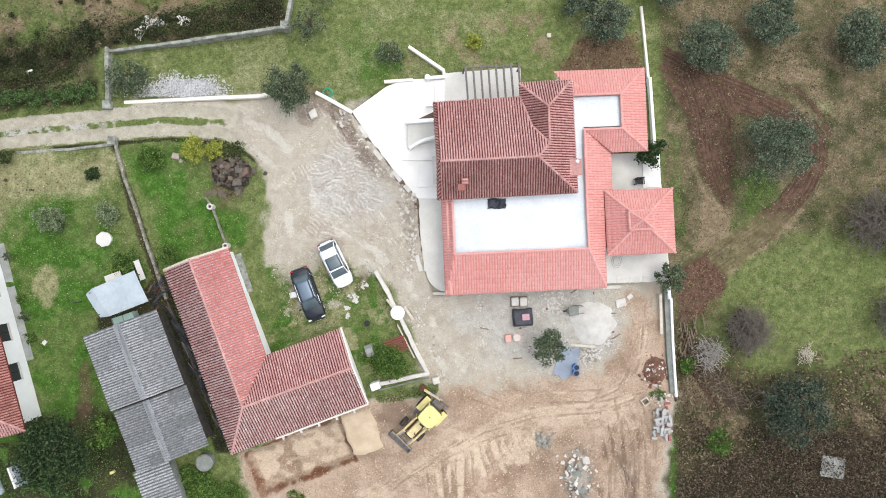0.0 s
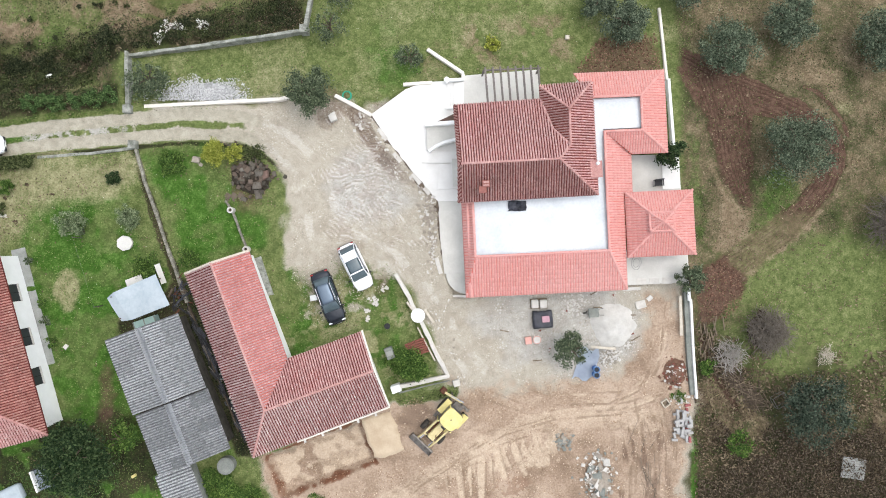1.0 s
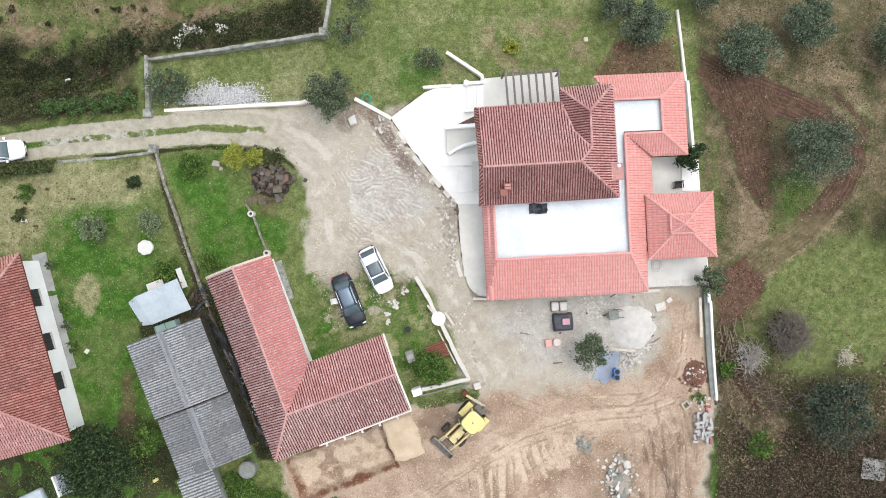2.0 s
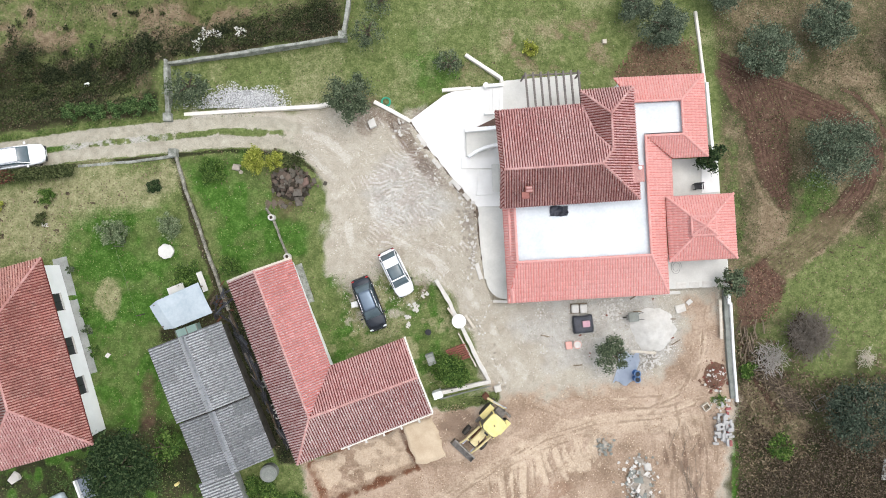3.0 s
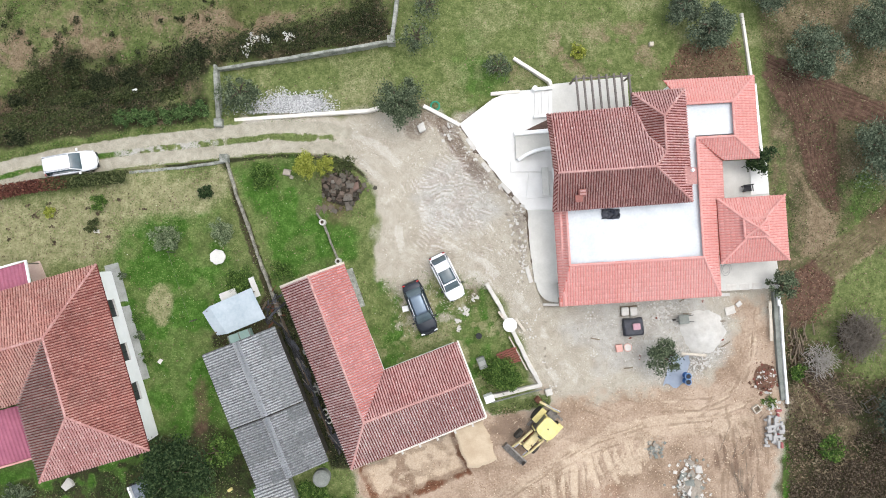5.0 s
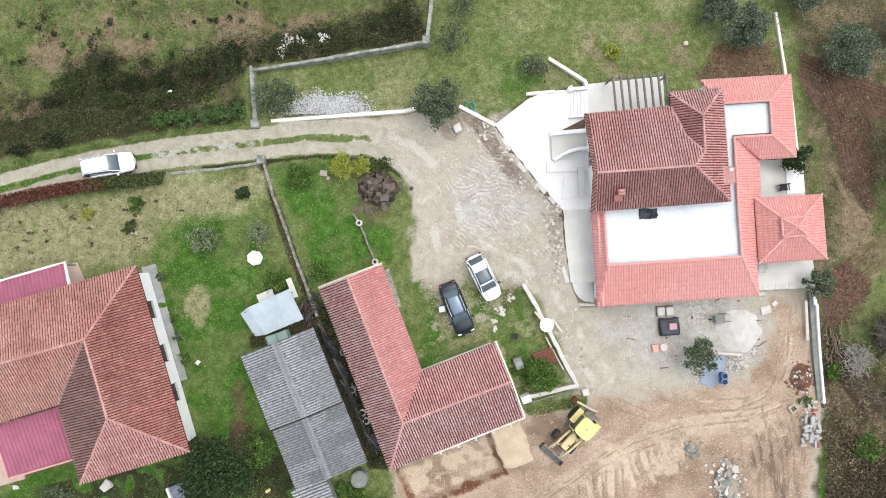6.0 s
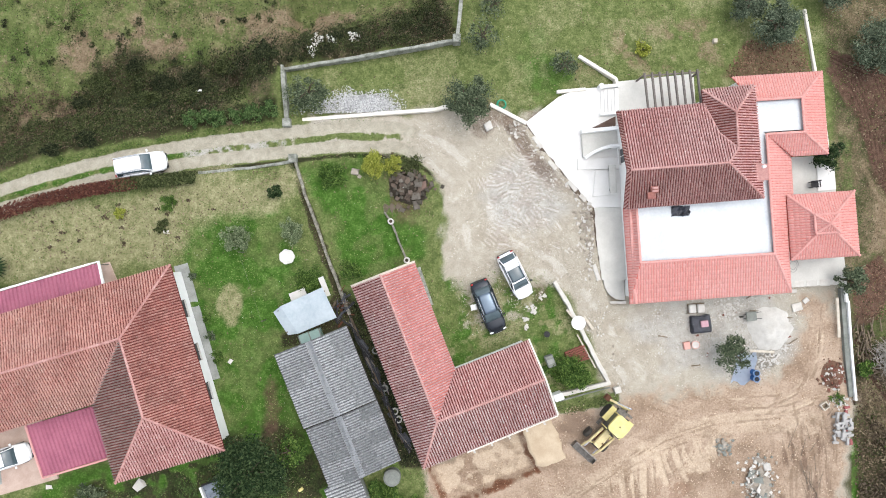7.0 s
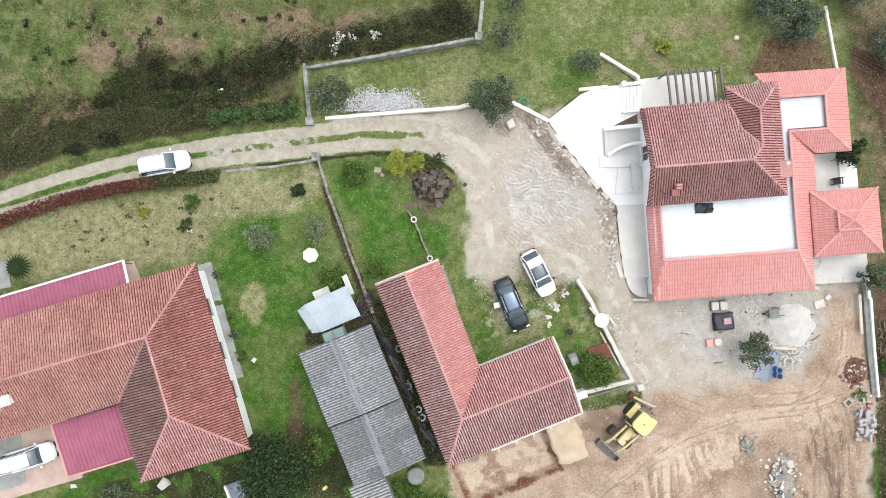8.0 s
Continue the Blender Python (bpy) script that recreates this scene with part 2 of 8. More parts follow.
    ob.parent = parent
    if label:
        ob["label"] = label
    return ob


def base(name, label, category, m=None, group="", kind=""):
    """An Empty at a thing's base."""
    ob = new(name)
    ob.empty_display_size = 0.2
    if m is not None:
        ob.matrix_basis = m
    return tagged(ob, label, category, group, kind)


def box(x0, x1, y0, y1, z0, z1, bevel=0.0, bm=None):
    bm = bm or bmesh.new()
    r = bmesh.ops.create_cube(bm, size=1.0)
    bmesh.ops.scale(bm, vec=(x1 - x0, y1 - y0, z1 - z0), verts=r["verts"])
    bmesh.ops.translate(bm, vec=((x0 + x1) / 2, (y0 + y1) / 2, (z0 + z1) / 2), verts=r["verts"])
    if bevel:
        es = list({e for v in r["verts"] for e in v.link_edges})
        bmesh.ops.bevel(bm, geom=es, offset=bevel, segments=2, affect="EDGES", profile=0.5)
    return bm


def prism(pts, z0, z1, bm=None, bevel=0.0):
    """An upright prism over a plan outline (counter-clockwise)."""
    bm = bm or bmesh.new()
    lo = [bm.verts.new((x, y, z0)) for x, y in pts]
    hi = [bm.verts.new((x, y, z1)) for x, y in pts]
    n = len(pts)
    top = bm.faces.new(hi)
    bm.faces.new(lo[::-1])
    for i in range(n):
        bm.faces.new((lo[i], lo[(i + 1) % n], hi[(i + 1) % n], hi[i]))
    if bevel:
        bmesh.ops.bevel(bm, geom=list(top.edges), offset=bevel, segments=2, affect="EDGES", profile=0.5)
    return bm


def tube(r0, r1, p, q, seg=10, bm=None):
    """A tapered round bar from p to q."""
    bm = bm or bmesh.new()
    p, q = Vector(p), Vector(q)
    m = Matrix.Translation((p + q) / 2) @ (q - p).to_track_quat("Z", "Y").to_matrix().to_4x4()
    bmesh.ops.create_cone(bm, cap_ends=True, segments=seg, radius1=r0, radius2=r1, depth=(q - p).length, matrix=m)
    return bm


def beam(p, q, wide, high, bm=None, bevel=0.0):
    """A squared bar from p to q, its top at their height."""
    bm = bm or bmesh.new()
    p, q = Vector(p), Vector(q)
    d = q - p
    s = Vector((-d.y, d.x, 0)).normalized() * (wide / 2)
    dn = Vector((0, 0, -high))
    vs = [bm.verts.new(v) for v in (p + s + dn, p - s + dn, q - s + dn, q + s + dn, p + s, p - s, q - s, q + s)]
    fs = [bm.faces.new([vs[i] for i in f]) for f in ((3, 2, 1, 0), (4, 5, 6, 7), (0, 1, 5, 4), (1, 2, 6, 5), (2, 3, 7, 6), (3, 0, 4, 7))]
    if bevel:
        bmesh.ops.bevel(bm, geom=list({e for f in fs for e in f.edges}), offset=bevel, segments=1, affect="EDGES")
    return bm


def wall_run(pts, wide, drop, bm=None, wobble=0.0, step=1.0, seed=1):
    """A wall along a line of (x, y, top), mitred, with slightly uneven edges."""
    rnd = random.Random(seed)
    line = []
    for (a, b) in zip(pts, pts[1:]):
        n = max(1, int((Vector(b) - Vector(a)).length / step))
        line += [Vector(a).lerp(Vector(b), i / n) for i in range(n)]
    line.append(Vector(pts[-1]))
    bm = bm or bmesh.new()
    rings = []
    for i, p in enumerate(line):
        d = (line[min(i + 1, len(line) - 1)] - line[max(i - 1, 0)]).to_2d().normalized()
        s = Vector((-d.y, d.x, 0))
        a, b = (wide / 2 + rnd.uniform(-wobble, wobble) for _ in range(2))
        z = rnd.uniform(-wobble, wobble)
        up = Vector((0, 0, z))
        c = 0.03
        rings.append([bm.verts.new(v) for v in (
            p - s * a - Vector((0, 0, drop)), p - s * a + up - Vector((0, 0, c)), p - s * (a - c) + up,
            p + s * (b - c) + up, p + s * b + up - Vector((0, 0, c)), p + s * b - Vector((0, 0, drop)))])
    for r, t in zip(rings, rings[1:]):
        for k in range(5):
            bm.faces.new((r[k], r[k + 1], t[k + 1], t[k])[::-1])
    bm.faces.new(rings[0])
    bm.faces.new(rings[-1][::-1])
    return bm


# ---- lattice noise and the lie of the land ----
_tab = np.random.RandomState(7).rand(256, 256)


def vnoise(x, y, s):
    """Smooth value noise in 0..1 with cells of s metres."""
    x, y = np.asarray(x) / s + 1000.0, np.asarray(y) / s + 1000.0
    i, j = np.floor(x).astype(int), np.floor(y).astype(int)
    u, v = x - i, y - j
    u, v = u * u * (3 - 2 * u), v * v * (3 - 2 * v)
    g = lambda a, b: _tab[a % 256, b % 256]
    return (g(i, j) * (1 - u) + g(i + 1, j) * u) * (1 - v) + (g(i, j + 1) * (1 - u) + g(i + 1, j + 1) * u) * v


def fnoise(x, y, s):
    return 0.5 * vnoise(x, y, s) + 0.3 * vnoise(x + 37, y + 11, s / 2.1) + 0.2 * vnoise(x + 71, y + 53, s / 4.3)


def sstep(a, b, x):
    t = np.clip((np.asarray(x, float) - a) / (b - a), 0, 1)
    return t * t * (3 - 2 * t)


def inside(pts, x, y):
    """Signed distance to a plan outline, positive inside."""
    x, y = np.asarray(x, float), np.asarray(y, float)
    d = np.full(x.shape, 1e9)
    odd = np.zeros(x.shape, bool)
    for (ax, ay), (bx, by) in zip(pts, pts[1:] + pts[:1]):
        ex, ey = bx - ax, by - ay
        t = np.clip(((x - ax) * ex + (y - ay) * ey) / (ex * ex + ey * ey + 1e-9), 0, 1)
        d = np.minimum(d, np.hypot(x - ax - t * ex, y - ay - t * ey))
        cross = (ay > y) != (by > y)
        odd ^= cross & (x < ax + (y - ay) / np.where(by == ay, 1e-9, by - ay) * ex)
    return np.where(odd, d, -d)


def along(pts, x, y):
    """Distance to an open line in the plan."""
    x, y = np.asarray(x, float), np.asarray(y, float)
    d = np.full(x.shape, 1e9)
    for (ax, ay), (bx, by) in zip(pts, pts[1:]):
        ex, ey = bx - ax, by - ay
        t = np.clip(((x - ax) * ex + (y - ay) * ey) / (ex * ex + ey * ey), 0, 1)
        d = np.minimum(d, np.hypot(x - ax - t * ex, y - ay - t * ey))
    return d


# the track from the west: the middle of its two wheel ruts, and its edges
RX = [-90, -53, -48.1, -43.4, -38.7, -35.4, -32, -28.6, -25.5, -22, -17.5, -15.5, -14.0]
CN = [-7, 6.5, 8.0, 9.2, 10.1, 10.6, 11.0, 11.3, 11.65, 12.0, 11.8, 11.3, 10.5]
CS = [-8.5, 5.1, 6.4, 7.7, 8.6, 9.1, 9.5, 9.75, 10.05, 10.35, 10.2, 9.2, 7.9]
RN, RS = [v + 0.45 for v in CN], [v - 0.45 for v in CS]
PIT = [(-15.9, -17.2), (-7.6, -14.2), (-6.0, -18.1), (-14.2, -21.2)]

NW = [(-90, -6), (-53, 7.9), (-48, 9.4), (-43, 10.4), (-34, 11.9), (-27.8, 12.5), (-27.6, 17.2), (-12.4, 19.6), (-11.8, 24), (-12, 60), (-90, 60)]
PAVE = [(-6.6, 12.1), (-5.0, 9.7), (-3.15, 7.35), (-1.5, 5.3), (-0.8, 4.6), (-0.6, 1.3), (-0.25, -1.7), (1.95, -1.7), (1.95, 15.4), (0.0, 15.05), (-2.0, 14.95), (-3.6, 14.3)]
PADS = [([(x * 1.03 - 0.15, y * 1.02) for x, y in PAVE], -0.25), ([(-0.4, -1.6), (2.2, -1.6), (2.2, -4.0), (0.4, -4.0)], -0.75), ([(1.0, 11), (21.2, 11), (21.2, -3.0), (1.0, -3.4)], -0.6)]


def height(x, y):
    x, y = np.asarray(x, float), np.asarray(y, float)
    z = np.interp(x, [-70, -30, -24, -17, -8, 0, 5, 12, 20, 30, 60, 200], [1.3, 1.1, 0.95, 0.45, 0.2, 0.05, -0.45, -0.85, -0.95, -1.35, -2.0, -4.0])
    z = z - 0.15 * np.clip(y - 13.5, 0, 14) * sstep(-28, -26.9, x)
    z = z - 0.7 * sstep(12.4, 14.0, y) * sstep(-27.6, -26.9, x) * (1 - sstep(-20, -9, x))
    z = z - 0.3 * sstep(-16, -13, x) * (1 - sstep(-6, 0, x)) * sstep(2, -4, y)
    # bank down to the scrub in the north-west
    z = z - (5.2 - 2.4 * sstep(-28, -13, x)) * sstep(0.2, 6.5, inside(NW, x, y))
    # dug-out pad in the south
    z = z - 0.95 * sstep(-0.1, 0.7, inside(PIT, x, y))
    # gentle unevenness
    z = z + 0.10 * (fnoise(x, y, 6.0) - 0.5) + 0.05 * (vnoise(x, y, 0.9) - 0.5)
    # levelled beds under the paving
    for pts, top in PADS:
        k = sstep(0.0, 0.45, inside(pts, x, y))
        z = z * (1 - k) + np.minimum(z, top) * k
    return z


def ground_at(x, y):
    return float(height(np.array([x]), np.array([y]))[0])


# ---- ground ----
YARD = [(-19.5, 12.5), (-13.5, 13.0), (-9.4, 13.0), (-5.6, 12.6), (-4.0, 10.4), (-2.2, 8.0), (-0.2, 6.0), (1.5, 3.5), (1.6, 0.5), (3.0, -1.2), (15.5, -1.0), (21.3, -1.0),
        (22.0, -12.8), (21.4, -20), (21.4, -34), (-15, -34), (-15.6, -17.4), (-5.4, -13.0), (0.4, -11.6), (-1.7, -6.4), (-4.3, -1.6), (-5.5, -3.2), (-7.2, -4.6), (-9.4, -5.6), (-11.4, -6.4), (-12.7, -5.6), (-13.8, -1.0), (-13.6, 2.2),
        (-13.7, 6.0), (-14.6, 8.2), (-16.9, 9.6), (-19.5, 9.9)]
CLAY = [(-17, -16.5), (-5, -12.8), (1.5, -11.8), (9, -11.2), (14.5, -10.6), (17.2, -8.5), (17.6, -5.5), (17.0, -3.4), (20.8, -2.9), (21.8, -8), (21.4, -34), (-17, -34)]
GREYDUST = [(5.0, -3.0), (15.5, -2.6), (17.5, -5.5), (16.8, -9.2), (12.0, -11.3), (5.0, -9.5), (2.5, -6.0)]
LOOP = [(20.8, 17.2), (24.0, 15.5), (27.0, 14.5), (30.0, 13.4), (32.4, 12.2), (34.3, 11.0), (35.2, 9.6), (35.1, 8.0), (34.2, 6.0), (32.4, 3.8), (30.2, 2.0), (27.6, 0.2), (25.2, -1.6)]
WEDGE = [(21.3, 16.6), (22.4, 13.6), (23.6, 12.0), (23.9, 10.1), (24.5, 7.1), (26.3, 4.4), (27.2, 4.2), (27.5, 7.1), (27.6, 12.0), (28.5, 14.6), (24, 16.6)]
RED_N = [(11.2, 16.0), (13.6, 19.4), (16.5, 20.2), (19.2, 20.0), (19.6, 15.0)]
DRY = [(-56, 3.5), (-34, 8.2), (-27.0, 8.6), (-26.8, 6.4), (-30.5, 5.0), (-34.5, 4.4), (-37.0, 0.2), (-56, -0.5)]
LUSH = [(-36, 2.4), (-34, 4.4), (-30, 5.2), (-27.0, 5.0), (-24.5, -1.5), (-27.8, -6.6), (-26.0, -12.5), (-30.0, -14.0), (-33.0, -13.0), (-35.2, -5)]
LUSH_2 = [(-25.6, 9.0), (-20.0, 8.8), (-17.8, 5.0), (-15.8, 1.0), (-21.3, -1.6), (-23.2, 1.5)]
GREEN_E = [(28.2, 1.3), (60, 4.5), (60, -10), (29.2, -11.2), (26, -8), (24.5, -5)]
BROWN_E = [(22.2, -9.5), (29, -12), (60, -11.5), (60, -40), (22.3, -40)]
WEEDS = [(-14.0, -1.5), (-10.8, -1.6), (-9.0, -0.6), (-5.5, -1.2), (-3.2, -4.9), (-1.8, -10.5), (-5.5, -12), (-8, -7), (-13.5, -8.5)]


def zone(pts, x, y, soft=0.7, rough=1.2):
    return sstep(-soft, soft, inside(pts, x, y) + rough * (fnoise(x, y, 2.6) - 0.5) * 2)


def axis(lo, a, b, hi, step):
    out = [-v for v in np.geomspace(-a + 0.6, -lo, 14)[::-1]] if a < 0 else []
    out += list(np.arange(a, b + 1e-6, step))
    return np.array(out + list(np.geomspace(b + 0.6, hi, 14)))


xs, ys = axis(-900, -58, 44.5, 900, 0.13), axis(-900, -25, 28, 900, 0.13)
GX, GY = np.meshgrid(xs, ys)
gx, gy = GX.ravel(), GY.ravel()
gz = height(gx, gy)
far = sstep(60, 300, np.hypot(gx, gy))
gz = gz * (1 - far) + far * (-3 + 6 * fnoise(gx, gy, 140.0))

yard = zone(YARD, gx, gy, 0.9, 1.3)
rn, rs = np.interp(gx, RX, RN), np.interp(gx, RX, RS)
on_track = (gx < -14.0)
cn, cs = np.interp(gx, RX, CN), np.interp(gx, RX, CS)
wob = 0.3 * (fnoise(gx, gy, 1.1) - 0.5)
wheel_n = sstep(0.62, 0.40, np.abs(gy - cn) + wob)
wheel_s = sstep(0.60, 0.38, np.abs(gy - cs) + wob)
mid_d = np.abs(gy - (cn + cs) / 2)
verge_n = sstep(1.5, 0.9, gy - cn + 2.0 * (fnoise(gx, gy, 1.0) - 0.5)) * (gy > cn) * sstep(-26.0, -24.3, gx)
verge_s = sstep(0.62, 0.45, cs - gy + 0.5 * (fnoise(gx, gy, 1.0) - 0.5)) * (gy < cs) * sstep(-36, -33, gx)
strip = sstep(0.34, 0.1, mid_d + 1.1 * (fnoise(gx, gy, 0.55) - 0.5)) * sstep(-15.5, -18.5, gx)
stony = sstep(-37.0, -34.5, gx) * sstep(-23.5, -28.5, gx + 5 * (fnoise(gx, gy, 1.2) - 0.5))
road_w = np.where(on_track, np.maximum.reduce([wheel_n, wheel_s, 0.9 * verge_n, 0.75 * verge_s, (mid_d < 0.9) * (1 - strip * (1 - 0.3 * stony)) * sstep(-37.0, -34.0, gx) * (0.4 + 0.45 * sstep(0.36, 0.56, fnoise(gx + 4, gy, 0.6)))]), 0)
weeds = zone(WEEDS, gx, gy, 1.2, 2.0) * (0.35 + 0.65 * sstep(0.38, 0.56, fnoise(gx, gy, 0.9) + 0.06))
median = on_track * strip * (1 - 0.3 * stony)
gravel = np.maximum(yard * (1 - 0.85 * weeds), road_w) * (1 - median)
clay = zone(CLAY, gx, gy, 2.2, 2.5) * yard
foot_weeds = sstep(0.75, 0.3, along([(-4.0, -12.75), (-1.6, -12.2), (0.5, -11.9)], gx, gy) + 0.7 * (fnoise(gx, gy, 0.9) - 0.5))
gravel, clay = gravel * (1 - 0.9 * foot_weeds), clay * (1 - 0.9 * foot_weeds)
dust = zone(GREYDUST, gx, gy, 2.0, 2.0) * yard
dust = np.maximum(dust, 0.8 * yard * sstep(1.25, 0.4, np.hypot((gx + 7.0) / 4.5, (gy - 5.5) / 4.0) + 0.7 * (fnoise(gx, gy, 2.2) - 0.5)))
dust = np.maximum(dust, 0.5 * road_w * sstep(-17, -24, gx))
dust = np.maximum(dust, 0.8 * on_track * stony * sstep(0.5, 0.25, mid_d) * sstep(0.4, 0.55, fnoise(gx, gy, 0.8)))
dust = np.maximum(dust, 0.8 * sstep(1.2, 0.5, np.hypot((gx - 13.5) / 1.8, (gy + 20.2) / 2.4) + 0.7 * (fnoise(gx, gy, 1.2) - 0.5)))
# pale wheel marks pressed into the clay
BAND = [(-6.5, -22.4), (-2.6, -20.0), (1.9, -17.4), (6.5, -15.1), (12.2, -14.5), (18.3, -14.8)]
pale = 0.46 * sstep(1.25, 0.8, along(BAND, gx, gy) + 0.7 * (fnoise(gx, gy, 1.3) - 0.5))
tooth = random.Random(17)
flank_shade = np.zeros_like(pale)
SCRAPES = ((0.9, -18.3, 1.2, -21.4, 0.5), (1.9, -18.6, 2.0, -21.0, 0.24), (2.9, -17.9, 2.9, -21.4, 0.52), (3.6, -17.5, 3.9, -20.4, 0.28), (4.2, -17.1, 5.0, -19.7, 0.5), (4.8, -17.0, 5.6, -19.0, 0.26), (5.8, -16.9, 6.8, -19.3, 0.5), (7.6, -16.2, 8.8, -18.8, 0.34), (9.8, -16.8, 11.0, -19.0, 0.26),
           (6.6, -16.6, 7.7, -18.4, 0.2), (8.6, -16.6, 9.6, -18.2, 0.2), (-0.2, -18.9, 0.0, -21.0, 0.2))
for x0, ya, x1, yb, wd in SCRAPES:
    lean_ = x1 - x0
    scrape_ = [(x0, ya), (x0 + lean_ * 0.4, (ya + yb) / 2), (x0 + lean_, yb)]
    pale = np.maximum(pale, tooth.uniform(0.4, 0.75) * sstep(wd, wd * 0.4, along(scrape_, gx, gy) + 0.09 * (vnoise(gx, gy, 0.5) - 0.5) + 0.12 * np.clip((ya - gy) / (ya - yb) - 0.3, 0, 1)))
    # shadow painted as a dark line down one side of the scrape
    flank_shade = np.maximum(flank_shade, 0.5 * sstep(0.16, 0.05, along([(x + wd * 0.8, y) for x, y in scrape_], gx, gy) + 0.12 * (vnoise(gx, gy, 0.5) - 0.5)))
pale = np.maximum(pale, 0.62 * zone([(0.8, -15.9), (10.6, -15.6), (9.8, -18.2), (6.0, -18.6), (1.4, -20.2)], gx, gy, 0.6, 1.2) * sstep(0.34, 0.5, fnoise(gx * 2.2, gy * 0.6, 0.9)))
# parallel tyre marks, pale and dark by turns, over the painted scrape shadows
mark = flank_shade.copy()
RUNS = [([(-8.0, -23.2), (-3.0, -20.2), (1.2, -17.7), (5.2, -15.7), (9.6, -14.5), (15.0, -14.2), (18.6, -13.0)], 9), ([(19.6, -4.5), (19.2, -8.5), (17.6, -11.6), (14.4, -13.2), (9.0, -13.2), (4.5, -11.5), (2.0, -7.5), (-1.2, -2.5)], 9),
        ([(18.9, -14.0), (19.6, -17.5), (19.4, -22.0), (18.8, -28.0)], 8), ([(16.2, -13.6), (17.0, -17.5), (16.6, -22.5)], 7), ([(-2.0, -1.5), (-4.5, 2.5), (-7.5, 6.5), (-12.5, 10.6), (-20.0, 11.2)], 6), ([(-3.0, 0.5), (-6.0, 1.2), (-9.5, 0.2)], 5)]
for line_, n_ in RUNS:
    for i in range(n_):
        off = (i - n_ / 2) * 0.34 + tooth.uniform(-0.1, 0.1)
        path_ = [(x + off * 0.75, y + off * 0.75) for x, y in line_]
        d_ = sstep(0.17, 0.05, along(path_, gx, gy) + 0.14 * (vnoise(gx, gy, 0.8) - 0.5)) * sstep(0.36, 0.62, fnoise(gx + 13 * i, gy - 7 * i, 1.8))
        if i % 2 and line_[0] not in ((18.9, -14.0), (16.2, -13.6)):
            pale = np.maximum(pale, 0.6 * d_)
        else:
            mark = np.maximum(mark, 0.55 * d_)
# short tread prints where lorries turned in the gravel
chalk = np.zeros_like(pale)
grime = np.zeros_like(pale)
for i in range(60):
    cx_, cy_ = -7.4 + tooth.gauss(0, 2.0), 5.6 + tooth.gauss(0, 2.6)
    ta = 0.75 + 0.35 * tooth.gauss(0, 1)
    near_ = (np.abs(gx - cx_) < 2.2) & (np.abs(gy - cy_) < 2.2)
    nx_, ny_ = gx[near_], gy[near_]
    wob_ = 0.16 * (vnoise(nx_, ny_, 0.5) - 0.5)
    for k_ in range(tooth.randint(3, 7)):
        bx_, by_ = cx_ + 0.34 * k_ * math.cos(ta), cy_ + 0.34 * k_ * math.sin(ta)
        h_ = tooth.uniform(0.25, 0.5)
        sx_, sy_ = -math.sin(ta + 0.3) * h_, math.cos(ta + 0.3) * h_
        d_ = along([(bx_ - sx_, by_ - sy_), (bx_ + sx_, by_ + sy_)], nx_, ny_)
        chalk[near_] = np.maximum(chalk[near_], tooth.uniform(0.25, 0.7) * sstep(0.13, 0.04, d_ + wob_))
        d_ = along([(bx_ - sx_ + 0.17 * math.cos(ta), by_ - sy_ + 0.17 * math.sin(ta)), (bx_ + sx_ + 0.17 * math.cos(ta), by_ + sy_ + 0.17 * math.sin(ta))], nx_, ny_)
        grime[near_] = np.maximum(grime[near_], 0.55 * sstep(0.12, 0.03, d_ + wob_))
chalk = np.maximum(chalk, 0.36 * sstep(0.48, 0.66, fnoise(gx, gy, 0.45)) * sstep(1.2, 0.3, np.hypot((gx + 6.6) / 5.0, (gy - 4.6) / 5.0) + 0.6 * (fnoise(gx, gy, 2.4) - 0.5))) * yard
# long smooth wheel lanes curving from the track into the yard and down to the gate
for line_ in ([(-15.5, 11.3), (-13.0, 9.9), (-10.8, 7.6), (-9.8, 4.5), (-8.2, 1.8), (-4.8, 0.4), (-1.6, -3.0), (1.0, -7.4), (4.0, -11.0)], [(-15.5, 9.2), (-13.4, 7.4), (-12.3, 4.4), (-11.6, 1.4), (-8.0, -0.6), (-5.2, -0.9), (-2.6, -3.4), (0.2, -8.0), (2.2, -11.5)]):
    chalk = np.maximum(chalk, 0.42 * yard * sstep(0.6, 0.25, along(line_, gx, gy) + 0.5 * (fnoise(gx, gy, 1.0) - 0.5)) * sstep(0.35, 0.55, fnoise(gx + 3, gy - 8, 2.0)))
grime = np.maximum(grime, 0.5 * yard * clay * sstep(0.5, 0.66, fnoise(gx * 0.7 - 4, gy + 21, 1.1)) * sstep(-12.5, -15.0, gy))
grime = np.maximum(grime, 0.3 * yard * (1 - clay) * sstep(0.54, 0.68, fnoise(gx + 17, gy + 5, 1.3)))
pale = np.maximum(pale, 0.85 * sstep(0.3, 0.8, inside(PIT, gx, gy)) * sstep(0.30, 0.5, fnoise(gx + 5, gy, 1.7)))
grime = np.maximum(grime, 0.6 * sstep(0.2, 0.6, inside(PIT, gx, gy)) * sstep(0.5, 0.62, fnoise(gx * 0.8 + 2, gy * 1.3, 0.7)))
for off in (-0.9, -0.6, 0.6, 0.9):
    arc_ = [(21.0 + off, -5.8), (19.5 + off, -9.8), (16.3 + 0.6 * off, -12.6 - 0.5 * off), (11.2, -13.4 - off), (6.8 - 0.6 * off, -12.2 - 0.6 * off), (3.9 - off, -9.0), (1.6 - off, -5.6), (-1.4 - off, -1.2), (-5.8 - off, 2.2)]
